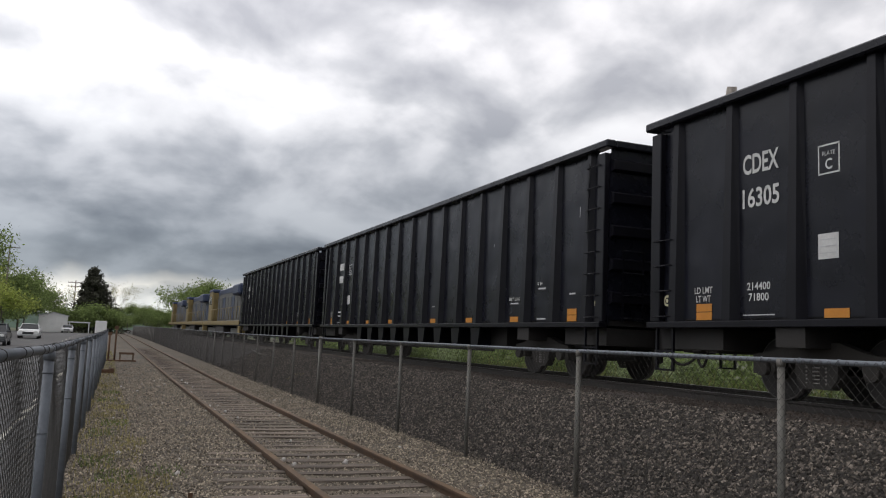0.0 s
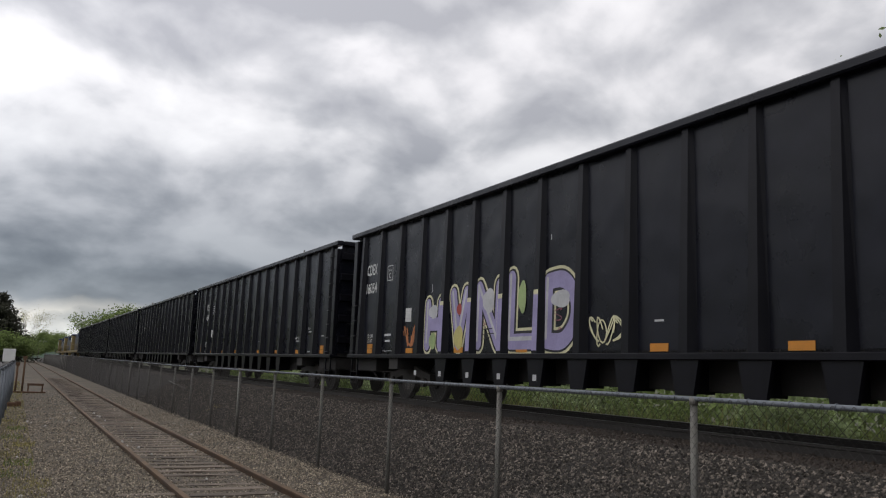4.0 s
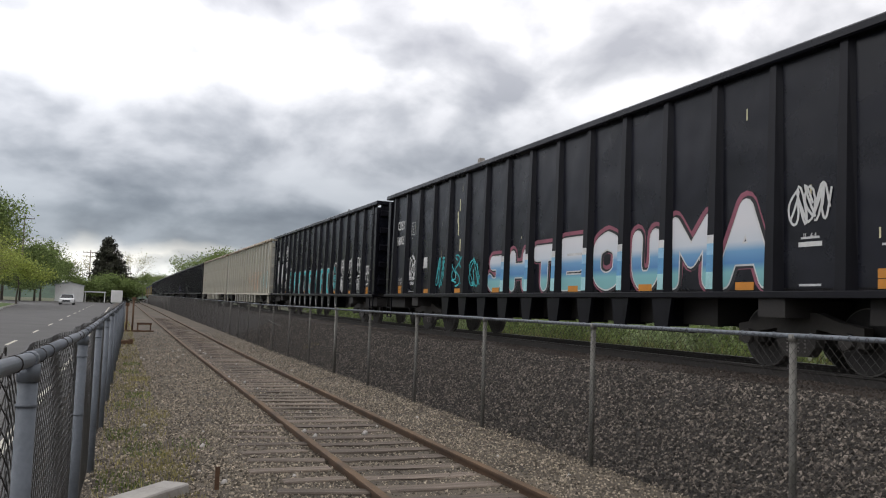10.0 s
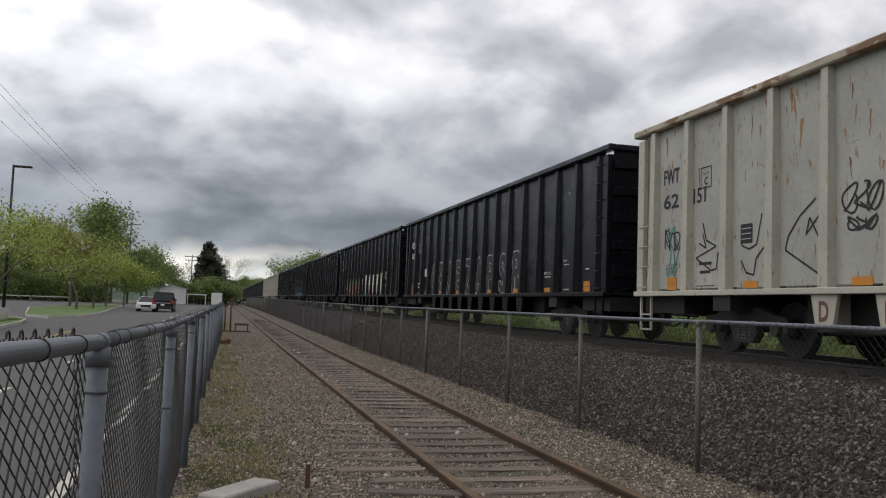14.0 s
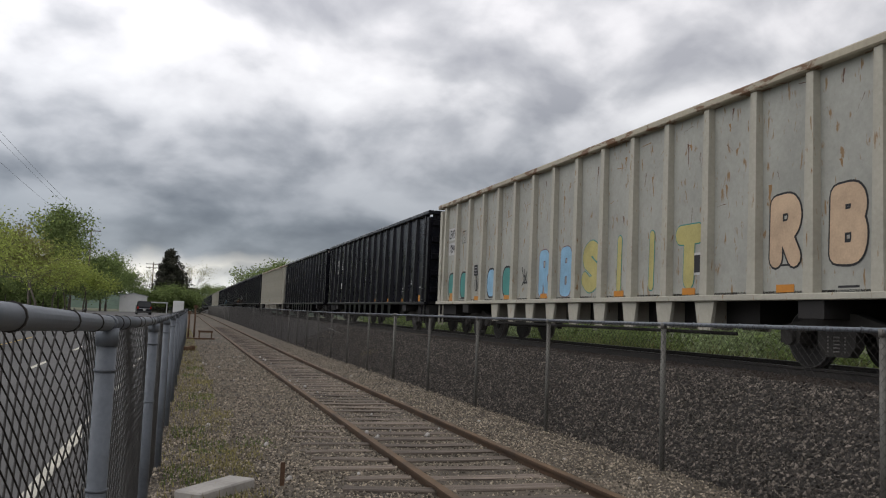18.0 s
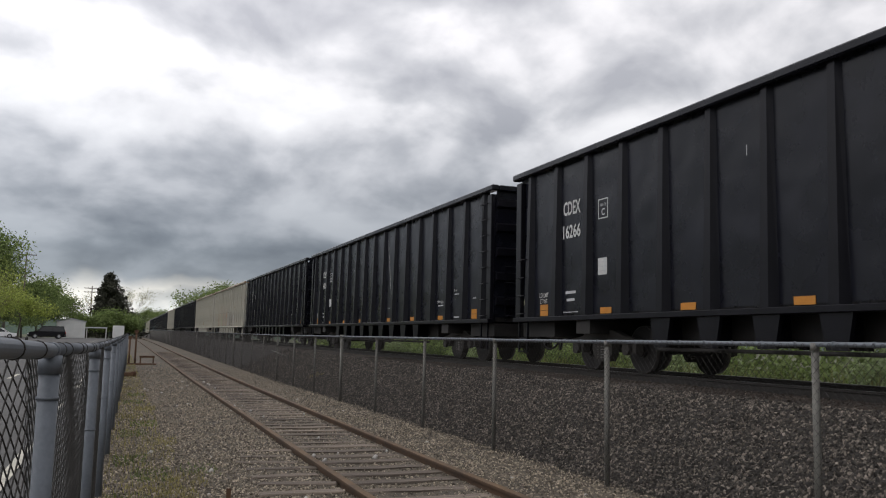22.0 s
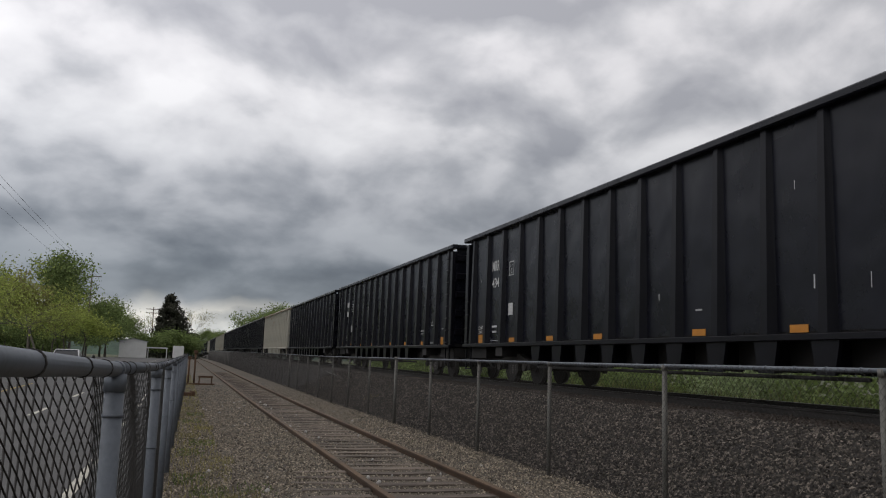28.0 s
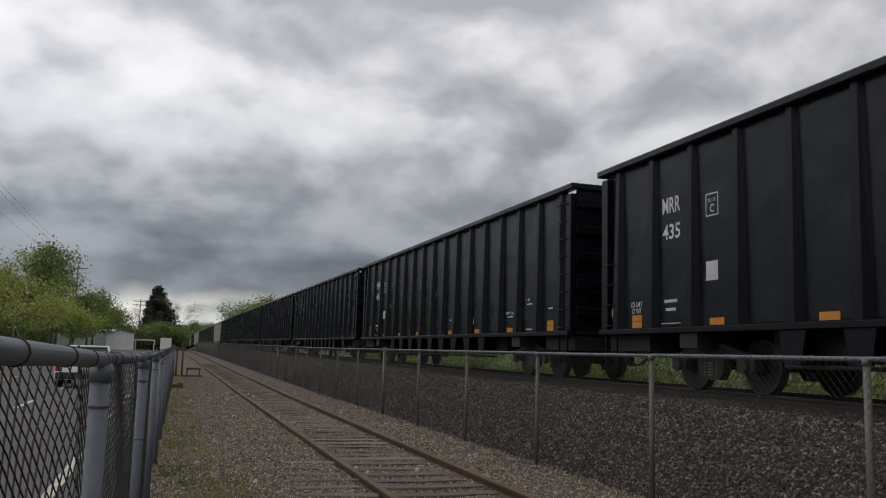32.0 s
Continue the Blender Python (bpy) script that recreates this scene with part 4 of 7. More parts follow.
    for x, y, m, s, r in ((29.5, 25.5, cw, 0.84, 30), (29, 20.5, cw2, 0.86, 250), (26.5, 18.2, cw, 0.93, 90), (27.5, 14.5, cw2, 0.98, 180), (28, 12.5, cw, 1.05, 0), (28.5, 7.5, cw2, 1.12, 70), (26.5, 3.0, cw, 1.1, 150), (28, -1.5, cw2, 1.12, 220), (26, -6, cw, 1.1, 40), (29, -11, cw2, 1.15, 120), (25, 0.2, cw2, 0.9, 10), (26.8, 10.2, cw, 1.0, 300), (27, 5.2, cw2, 1.0, 200), (25.5, -9, cw, 0.95, 200)):
        plant("cottonwood", m, x, y - 1.1, s, r, label="tall cottonwood with pale fluttering leaves", group="cottonwoods beyond the line")
    shrub = tree_meshes("shrub", 61, 2.2, 1.1, 0.05, 0.3, 2600, 0.10, M["leaf_bright"], fork=0.15, levels=3, up=0.4)
    shrub2 = tree_meshes("shrub", 62, 1.7, 1.2, 0.04, 0.28, 2200, 0.09, M["leaf_green"], fork=0.15, levels=3, up=0.4)
    for i in range(34):
        plant("shrub", rnd.choice((shrub, shrub2)), 16.2 + rnd.uniform(0, 5), -12 + i * 2.1 + rnd.uniform(-0.7, 0.7), rnd.uniform(0.5, 0.95), rnd.uniform(0, 360), -0.1,
              label="leafy green shrub on the far side of the line", category="shrub", group="shrubs beyond the line")


def build_grass():
    rng = np.random.default_rng(4)

    def blades(name, n, xr, yr, h, w, mat, label, zf):
        x, y = rng.uniform(*xr, n), rng.uniform(*yr, n)
        hh = h * rng.uniform(0.4, 1.2, n)
        a = rng.uniform(0, math.tau, n)
        dx, dy = np.cos(a) * w, np.sin(a) * w
        z = np.array([grade(v) for v in y]) + zf(x)
        lx, ly = rng.normal(0, 0.22, n) * hh, rng.normal(0, 0.22, n) * hh
        v = np.stack([np.stack([x - dx, y - dy, z], 1), np.stack([x + dx, y + dy, z], 1), np.stack([x + lx, y + ly, z + hh], 1)], 1).reshape(-1, 3)
        tagged(new(name, from_arrays(name, v, np.arange(3 * n).reshape(-1, 3), mat)), label, "grass", "", "stuff")

    far = lambda x: np.where(x < 14.3, 0.83 - (x - 13.1) * 0.61, -0.1)
    blades("tall_grass", 26000, (13.6, 18.1), (-12, 50), 0.75, 0.012, M["blade"], "tall yellow-green grass beyond the main line", far)
    blades("dry_grass", 9000, (13.6, 16.6), (-12, 30), 0.95, 0.010, M["weed"], "dry straw-coloured grass stalks", far)
    blades("path_weeds", 5200, (-0.25, 0.55), (5, 60), 0.10, 0.006, M["weed"], "sparse yellowing weeds at the foot of the fence", lambda x: 0 * x)
    for k, (x, y, n) in enumerate(((-0.2, 8.6, 260), (0.1, 9.5, 200), (-0.15, 11.5, 320), (0.2, 12.6, 160), (-0.1, 14.5, 260), (-0.1, 17.5, 240), (0.0, 21, 240), (0.3, 7.4, 180), (0.6, 10.6, 120), (-0.1, 26, 220), (4.3, 16, 60), (5.6, 27, 160), (0.0, 7.9, 420), (0.25, 8.9, 420), (0.05, 10.3, 380), (0.3, 13.4, 300), (0.1, 16, 380), (0.2, 19.2, 360), (0.1, 23.5, 360), (0.4, 9.9, 240))):
        x += 0.2
        blades("weed_tuft", n, (x - 0.22, x + 0.22), (y - 0.5, y + 0.5), 0.05, 0.007, M["weed"] if k % 2 else M["blade"], "low yellow-green weeds in the gravel", lambda x: 0 * x + np.interp(x, [5.02, 5.42, 5.95, 6.5], [0.0, 0.2, 0.43, 0.66]))
    blades("lawn", 16000, (-14.4, -10.6), (16, 52), 0.07, 0.012, M["grass"], "short mown lawn on the parking island", lambda x: 0 * x + 0.1)


def build_far_ground():
    # parking lot, islands, kerbs, markings
    strip("parking_lot", [(-95, 0.02), (-60, 0.0), (-30, -0.03), (-14.9, -0.05), (-8.8, -0.03)], 16, 172, 4.0, M["asphalt"], label="wide grey asphalt parking lot", rough=0.003)
    def island(name, pts):
        bm = bmesh.new()
        a = [bm.verts.new((x, y, grade(y) + 0.1)) for x, y in pts]
        b = [bm.verts.new((x, y, grade(y) - 0.2)) for x, y in pts]
        bm.faces.new(a)
        for i in range(len(pts)):
            bm.faces.new((a[i], b[i], b[(i + 1) % len(pts)], a[(i + 1) % len(pts)]))
        bmesh.ops.recalc_face_normals(bm, faces=bm.faces[:])
        th = tagged(obj(name, bm, M["grass"]), "mown green grass island of the parking lot", "lawn", "", "structure")
        bm = bmesh.new()
        cx, cy = sum(p[0] for p in pts) / len(pts), sum(p[1] for p in pts) / len(pts)
        def out(p, d):
            v = Vector((p[0] - cx, (p[1] - cy) * 0.3, 0)).normalized() * d
            return p[0] + v.x, p[1] + v.y
        n = len(pts)
        for i in range(n):
            p, q = pts[i], pts[(i + 1) % n]
            po, qo = out(p, 0.16), out(q, 0.16)
            lo = [bm.verts.new((x, y, grade(y) - 0.1)) for x, y in (p, q, qo, po)]
            hi = [bm.verts.new((x, y, grade(y) + 0.125)) for x, y in (p, q, qo, po)]
            bm.faces.new(hi)
            for k in range(4):
                bm.faces.new((lo[k], lo[(k + 1) % 4], hi[(k + 1) % 4], hi[k]))
        bmesh.ops.recalc_face_normals(bm, faces=bm.faces[:])
        part("kerb", bm, M["kerb"], th, "pale concrete kerb")
    island("lawn_island", [(-14.8, 14), (-9.0, 14), (-9.3, 20), (-9.5, 30), (-9.5, 40), (-9.9, 47), (-10.6, 52), (-11.8, 55.5), (-13.5, 57), (-14.9, 57)])
    island("lawn_island", [(-13.4, 66), (-12.6, 62), (-10.6, 58.5), (-9.4, 62), (-9.3, 70), (-9.6, 77), (-10.6, 90), (-11.6, 112), (-14, 117), (-16.5, 108), (-17.0, 85)])
    bm = bmesh.new()
    for y in range(14, 150, 9):
        vs = [bm.verts.new((x, yy, grade(yy) - 0.025)) for x, yy in ((-3.7, y), (-3.58, y), (-3.58, y + 3), (-3.7, y + 3))]
        bm.faces.new(vs)
    tagged(obj("lane_marking", bm, M["line_paint"]), "worn pale dashes along the road", "road marking", "", "structure")
    bm = bmesh.new()
    vs = []
    for y in range(-10, 46, 4):
        x = -6.25 - 0.012 * (y - 18)
        vs.append([bm.verts.new((x + d, y, grade(y) - 0.02)) for d in (0, 0.1)])
    for a, b in zip(vs, vs[1:]):
        bm.faces.new((a[0], a[1], b[1], b[0]))
    vs = []
    side = bmesh.new()
    for y in range(-10, 120, 5):
        vs.append([side.verts.new((-1.36 + d, y, grade(y) - 0.028)) for d in (0, 0.13)])
    for a, b in zip(vs, vs[1:]):
        side.faces.new((a[0], a[1], b[1], b[0]))
    tagged(obj("side_line", side, M["line_paint"]), "worn white line along the fence side of the road", "road marking", "", "structure")
    tagged(obj("edge_line", bm, M["yellow_paint"]), "worn yellow line on the road", "road marking", "", "structure")
    # guard rail at the back of the lot
    g = tagged(empty("guard_rail"), "low weathered guard rail at the back of the lot", "guard rail")
    pts = [(-100 + 5.2 * i, 122 + 1.0 * i) for i in range(16)]
    for (xa, ya), (xb, yb) in zip(pts, pts[1:]):
        bm = bmesh.new()
        tube(bm, (xa, ya, grade(ya) + 0.75), (xb, yb, grade(yb) + 0.75), 0.11, 6)
        part("rail", bm, M["concrete"], g)
        bm = bmesh.new()
        box(bm, xa - 0.1, xa + 0.1, ya - 0.1, ya + 0.1, grade(ya) - 0.2, grade(ya) + 0.85)
        part("post", bm, M["wood_pole"], g)
    # distant hills
    rng = random.Random(3)
    for nm, y0, hgt, zf in (("hill", 1500, 44, 0.0), ("hill", 1050, 26, 3.0)):
        bm = bmesh.new()
        prev = None
        for i in range(140):
            x = -1700 + i * 25
            h = hgt * (0.62 + 0.22 * math.sin(x * 0.0021 + zf) + 0.12 * math.sin(x * 0.009 + zf)) + rng.uniform(-1.5, 2.0)
            row = [bm.verts.new((x, y0, -5)), bm.verts.new((x, y0 + 30, h * 0.55)), bm.verts.new((x, y0 + 90, h))]
            if prev:
                for k in range(2):
                    bm.faces.new((prev[k], row[k], row[k + 1], prev[k + 1])).smooth = True
            prev = row
        tagged(obj(nm, bm, M["hill"]), "low wooded hill on the horizon", "hill", "", "structure")


# ---------------------------------------------------------------- street things
def build_shed():
    s = empty("shed", pose(-8.9, 170, grade(170), 0, 0, 4))
    bm = bmesh.new()
    prism(bm, [(-2.45, 0), (2.45, 0), (2.45, 3.0), (0, 3.5), (-2.45, 3.0)], "y", 0, 7)
    part("wall", bm, M["siding_white"], s)
    for sx in (-1, 1):
        bm = bmesh.new()
        prism(bm, [(sx * 2.65, 2.97), (0, 3.52), (0, 3.64), (sx * 2.65, 3.09)], "y", -0.2, 7.2)
        part("roof", bm, M["roof"], s)
    for k in range(9):
        bm = bmesh.new()
        x = -2.2 + k * 0.55
        box(bm, x - 0.02, x + 0.02, -0.03, -0.002, 0.1, 2.95)
        part("siding_batten", bm, M["siding_white"], s)
    bm = bmesh.new()
    box(bm, 2.6, 6.4, 1.5, 6, 1.9, 2.1)
    part("canopy", bm, M["siding_white"], s)
    for x in (2.8, 6.2):
        bm = bmesh.new()
        box(bm, x - 0.08, x + 0.08, 1.5, 1.7, 0, 1.9)
        part("canopy_post", bm, M["siding_white"], s)
    tagged(s, "small white metal shed with a low gable roof", "shed")
    bm = bmesh.new()
    box(bm, -0.9, 0.9, 0, 3.5, 0.25, 2.3, 0.05)
    v = empty("utility_trailer", pose(-0.6, 150, grade(150), 0, 0, 0))
    part("box_body", bm, M["siding_white"], v)
    for sx in (-0.8, 0.8):
        bm = bmesh.new()
        tube(bm, (sx - 0.1, 1.6, 0.3), (sx + 0.1, 1.6, 0.3), 0.3, 16)
        part("wheel", bm, M["tyre"], v)
    tagged(v, "white box trailer parked beside the fence", "trailer")


def build_lamp():
    l = empty("street_lamp", pose(-11.3, 50, grade(50)))
    bm = bmesh.new()
    tube(bm, (0, 0, -0.2), (0, 0, 0.75), 0.3, 16, 0.28)
    part("base", bm, M["concrete"], l)
    bm = bmesh.new()
    tube(bm, (0, 0, 0.75), (0, 0, 8.55), 0.09, 10, 0.06)
    part("pole", bm, M["pole_dark"], l)
    bm = bmesh.new()
    box(bm, 0.05, 0.95, -0.16, 0.16, 8.42, 8.52, 0.03)
    part("lamp_head", bm, M["pole_dark"], l)
    tagged(l, "tall dark parking lot lamp on a concrete base", "street lamp")


def build_poles():
    for x, y, h, arms in ((-17.2, 170, 15.5, 1), (-7.2, 215, 12.0, 2)):
        p = empty("utility_pole", pose(x, y, grade(y)))
        bm = bmesh.new()
        tube(bm, (0, 0, -0.3), (0, 0, h), 0.16, 8, 0.11)
        part("pole", bm, M["wood_pole"], p)
        for k in range(arms):
            bm = bmesh.new()
            box(bm, -1.7, 1.7, -0.06, 0.06, h - 0.6 - k * 0.9, h - 0.45 - k * 0.9)
            part("crossarm", bm, M["wood_pole"], p)
            for dx in (-1.6, -0.8, 0.8, 1.6):
                bm = bmesh.new()
                tube(bm, (dx, 0, h - 0.45 - k * 0.9), (dx, 0, h - 0.25 - k * 0.9), 0.05, 6)
                part("insulator", bm, M["concrete"], p)
        tagged(p, "weathered wooden utility pole with crossarms", "utility pole", "utility poles")
    for k, (dx, dz) in enumerate(((-1.6, 0), (0.8, 0), (1.6, 0))):
        bm = bmesh.new()
        a, b = Vector((-17.2 + dx, 170, grade(170) + 15.2)), Vector((-15.5 + dx * 0.7, -6, 17.5))
        prev = None
        for i in range(25):
            t = i / 24
            p = a.lerp(b, t)
            p.z -= 3.0 * 4 * t * (1 - t) * 0.5
            if prev is not None:
                tube(bm, prev, p, 0.016, 4, cap=False)
            prev = p
        tagged(obj("overhead_wire", bm, M["plastic"]), "thin overhead power line", "cable", "overhead wires")


def build_trackside():
    # rusty stake, timber block and switch stand by the path
    bm = bmesh.new()
    prism(bm, [(-0.02, -0.02), (0.02, -0.02), (0.02, -0.008), (-0.008, -0.008), (-0.008, 0.02), (-0.02, 0.02)], "z", -0.1, 0.22)
    o = obj("metal_stake", bm, M["rust"])
    o.location = (0.85, 8.04, 0)
    tagged(o, "short rusted steel stake in the gravel", "stake")
    bm = bmesh.new()
    box(bm, -0.14, 0.14, -0.4, 0.4, -0.04, 0.1, 0.015)
    o = obj("concrete_block", bm, M["concrete"])
    o.matrix_basis = pose(0.24, 7.7, 0, 0, 0, -38)
    tagged(o, "pale concrete block half sunk in the gravel", "block")
    s = empty("switch_stand", pose(0.55, 44, grade(44)))
    for dx, h in ((0.0, 1.55), (-0.28, 1.25)):
        bm = bmesh.new()
        tube(bm, (dx, 0, 0), (dx, 0, h), 0.045, 8)
        box(bm, dx - 0.09, dx + 0.09, -0.05, 0.05, h, h + 0.16)
        part("mast", bm, M["rust"], s)
    bm = bmesh.new()
    box(bm, -0.4, 1.0, -0.3, 0.3, 0.0, 0.08)
    part("base", bm, M["rust"], s)
    bm = bmesh.new()
    box(bm, 0.2, 0.9, -0.15, 0.15, 0.35, 0.45)
    for x in (0.25, 0.85):
        box(bm, x - 0.03, x + 0.03, -0.1, 0.1, 0.08, 0.35)
    part("lever_table", bm, M["rust"], s)
    tagged(s, "rusted switch stand beside the siding", "switch stand")
    bm = bmesh.new()
    box(bm, -0.18, 0.18, -0.12, 0.12, 0, 0.16, 0.03)
    box(bm, 0.1, 0.3, -0.1, 0.1, 0.02, 0.2, 0.03)
    o = obj("valve_box", bm, M["rust"])
    o.location = (0.15, 33, grade(33))
    tagged(o, "small rusted valve box by the fence", "valve box")
    # planks and ties lying loose beside the siding
    rnd = random.Random(2)
    for i in range(9):
        bm = bmesh.new()
        l = rnd.uniform(0.3, 0.5)
        box(bm, -l, l, -0.09, 0.09, -0.03, 0.03, 0.012)
        o = obj("tie_fragment", bm, M["tie"])
        y = 7.6 + i * 0.55
        o.matrix_basis = pose(1.75 + rnd.uniform(-0.15, 0.1), y, 0.015, 0, 0, rnd.uniform(-14, 10))
        tagged(o, "splintered piece of weathered tie in the gravel", "wood", "loose tie fragments")
    bm = bmesh.new()
    for i in range(70):
        x, y = rnd.uniform(0.2, 4.8), rnd.uniform(6, 30)
        r = rnd.uniform(0.02, 0.05)
        tube(bm, (x, y, grade(y) - 0.01), (x + r * 0.6, y + r * 0.3, grade(y) + r), r, 5, r * 0.5)
    tagged(obj("litter", bm, M["kerb"]), "scattered pale stones and scraps of litter", "litter", "", "stuff")


def build_stones():
    rng = np.random.default_rng(7)
    t = (1 + 5 ** 0.5) / 2
    ico = np.array([(-1, t, 0), (1, t, 0), (-1, -t, 0), (1, -t, 0), (0, -1, t), (0, 1, t), (0, -1, -t), (0, 1, -t), (t, 0, -1), (t, 0, 1), (-t, 0, -1), (-t, 0, 1)]) / 1.9
    icf = np.array([(0, 11, 5), (0, 5, 1), (0, 1, 7), (0, 7, 10), (0, 10, 11), (1, 5, 9), (5, 11, 4), (11, 10, 2), (10, 7, 6), (7, 1, 8), (3, 9, 4), (3, 4, 2), (3, 2, 6), (3, 6, 8), (3, 8, 9), (4, 9, 5), (2, 4, 11), (6, 2, 10), (8, 6, 7), (9, 8, 1)])
    octv = np.array([(1, 0, 0), (-1, 0, 0), (0, 1, 0), (0, -1, 0), (0, 0, 1), (0, 0, -1)], float)
    octf = np.array([(0, 2, 4), (2, 1, 4), (1, 3, 4), (3, 0, 4), (2, 0, 5), (1, 2, 5), (3, 1, 5), (0, 3, 5)])

    def strew(name, n, x, y, z, size, base, faces, mat, label):
        k = len(base)
        sc = size * rng.uniform(0.55, 1.35, (n, 1, 1)) * rng.uniform(0.6, 1.15, (n, 1, 3))
        v = base[None] * sc * rng.uniform(0.8, 1.2, (n, k, 1))
        q = rng.normal(0, 1, (n, 4))
        q /= np.linalg.norm(q, axis=1)[:, None]
        w, a, b, c = q.T
        R = np.stack([1 - 2 * (b * b + c * c), 2 * (a * b - c * w), 2 * (a * c + b * w), 2 * (a * b + c * w), 1 - 2 * (a * a + c * c), 2 * (b * c - a * w), 2 * (a * c - b * w), 2 * (b * c + a * w), 1 - 2 * (a * a + b * b)], 1).reshape(n, 3, 3)
        v = np.einsum("nij,nkj->nki", R, v) + np.stack([x, y, z], 1)[:, None, :]
        f = faces[None] + (np.arange(n) * k)[:, None, None]
        tagged(new(name, from_arrays(name, v.reshape(-1, 3), f.reshape(-1, 3), mat)), label, "stones", "", "stuff")

    gr = lambda y: np.where(y < 8, 0, np.where(y < 30, 0.004 * (y - 8), 0.088 + 0.008 * (y - 30)))
    shard = octv * np.array([1.0, 0.72, 0.6])
    n = 150000
    y = -3 + 44 * rng.beta(1.0, 1.5, n)
    x = rng.uniform(5.04, 7.5, n)
    prof = np.interp(x, [5.02, 5.42, 5.95, 6.5, 7.0, 7.35, 7.75], [0.03, 0.2, 0.43, 0.66, 0.87, 0.95, 0.955])
    strew("ballast_stones", n, x, y, prof + gr(y) + rng.uniform(-0.010, 0.012, n), 0.030, shard, octf, M["stone"], "angular grey ballast stones on the bank")
    n = 9000
    y = rng.uniform(-3, 28, n)
    x = rng.uniform(7.45, 8.8, n)
    strew("stained_stones", n, x, y, 0.95 + gr(y) + rng.uniform(-0.015, 0.01, n), 0.032, octv, octf, M["dirty"], "oil-darkened ballast stones beside the rail")
    n = 130000
    y = 2.5 + 46 * rng.beta(1.0, 2.4, n)
    x = rng.uniform(-0.42, 5.1, n)
    prof = np.interp(x, [-0.75, -0.4, 0.3, 0.9, 1.4, 2.05, 2.27, 2.93, 3.61, 3.8, 4.5, 5.17], [-0.03, 0, 0.01, 0.004, 0.018, 0.02, -0.012, -0.03, -0.012, 0.02, 0.03, 0.06])
    inside = (x > 2.14) & (x < 3.73)
    keep = ~inside | (rng.uniform(0, 1, n) < 0.45)
    x, y, prof = x[keep], y[keep], prof[keep]
    strew("gravel_stones", len(x), x, y, prof + gr(y) + rng.uniform(-0.008, 0.008, len(x)), 0.021, shard, octf, M["pebble"], "loose grey-brown gravel between and beside the siding rails")


# ---------------------------------------------------------------- road vehicles
def vehicle(name, paint, length, width, height, suv, label):
    """A car with its nose to +y, wheels on z = 0."""
    v = empty(name)
    l, w = length / 2, width / 2
    belt = height * (0.58 if suv else 0.62)
    bm = bmesh.new()
    hood = belt - (0.02 if suv else 0.08)
    prof = [(-l, 0.35), (-l + 0.06, 0.28), (l - 0.1, 0.25), (l, 0.4), (l - 0.02, 0.62), (l - 0.15, hood - 0.1), (l - 1.1, hood), (l - 1.25, belt), (-l + (0.15 if suv else 0.9), belt), (-l + 0.03, belt - 0.08 if not suv else belt - 0.02), (-l, 0.6)]
    fs = prism(bm, prof, "x", -w, w)
    bmesh.ops.bevel(bm, geom=[e for e in bm.edges], offset=0.05, segments=2, affect="EDGES")
    for f in bm.faces:
        f.smooth = False
    body = part("body", bm, paint, v)
    bm = bmesh.new()
    y0, y1 = (-l + 0.12, l - 1.3) if suv else (-l + 0.75, l - 1.3)
    top0, top1 = (y0 + 0.22, y1 - 0.75) if suv else (y0 + 0.75, y1 - 0.85)
    a = [bm.verts.new((x, y, z)) for x, y, z in ((-w + 0.06, y0, belt), (w - 0.06, y0, belt), (w - 0.06, y1, belt), (-w + 0.06, y1, belt))]
    b = [bm.verts.new((x, y, z)) for x, y, z in ((-w + 0.22, top0, height - 0.07), (w - 0.22, top0, height - 0.07), (w - 0.22, top1, height - 0.07), (-w + 0.22, top1, height - 0.07))]
    for i in range(4):
        bm.faces.new((a[i], a[(i + 1) % 4], b[(i + 1) % 4], b[i]))
    bm.faces.new(b)
    bm.faces.new(a[::-1])
    part("glasshouse", bm, M["glass"], v, "dark tinted glass")
    bm = bmesh.new()
    box(bm, -w + 0.2, w - 0.2, top0 - 0.03, top1 + 0.03, height - 0.075, height, 0.03)
    part("roof", bm, paint, v)
    for s in (-1, 1):
        for ya, yb in ((y0 + 0.02, top0), (y1 - 0.02, top1), ((y0 + y1) / 2, (top0 + top1) / 2)):
            bm = bmesh.new()
            tube(bm, (s * (w - 0.055), ya, belt), (s * (w - 0.215), yb, height - 0.05), 0.035, 6)
            part("pillar", bm, paint, v)
        bm = bmesh.new()
        box(bm, s * (w + 0.02) - 0.09, s * (w + 0.02) + 0.09, y1 - 0.3, y1 - 0.2, belt + 0.0, belt + 0.15, 0.02)
        part("mirror", bm, paint, v)
        bm = bmesh.new()
        box(bm, s * (w - 0.28) - 0.2, s * (w - 0.28) + 0.2, l - 0.12, l + 0.006, 0.62, 0.78, 0.02)
        part("headlight", bm, M["lamp_white"], v, "clear headlight")
        bm = bmesh.new()
        zt = belt - 0.35 if not suv else belt - 0.3
        box(bm, s * (w - 0.14) - 0.11, s * (w - 0.14) + 0.11, -l - 0.012, -l + 0.08, zt, zt + (0.2 if not suv else 0.36), 0.015)
        part("tail_light", bm, M["lamp_red"], v, "red tail light")
        for yw in (l - 0.95, -l + 0.95):
            bm = bmesh.new()
            r = 0.37 if suv else 0.33
            tube(bm, (s * (w - 0.2), yw, r), (s * (w + 0.012), yw, r), r, 20)
            wh = part("wheel", bm, M["tyre"], v)
            bm = bmesh.new()
            tube(bm, (s * (w + 0.0), yw, r), (s * (w + 0.022), yw, r), r * 0.62, 14, r * 0.55)
            part("rim", bm, M["alloy"], wh, "alloy rim")
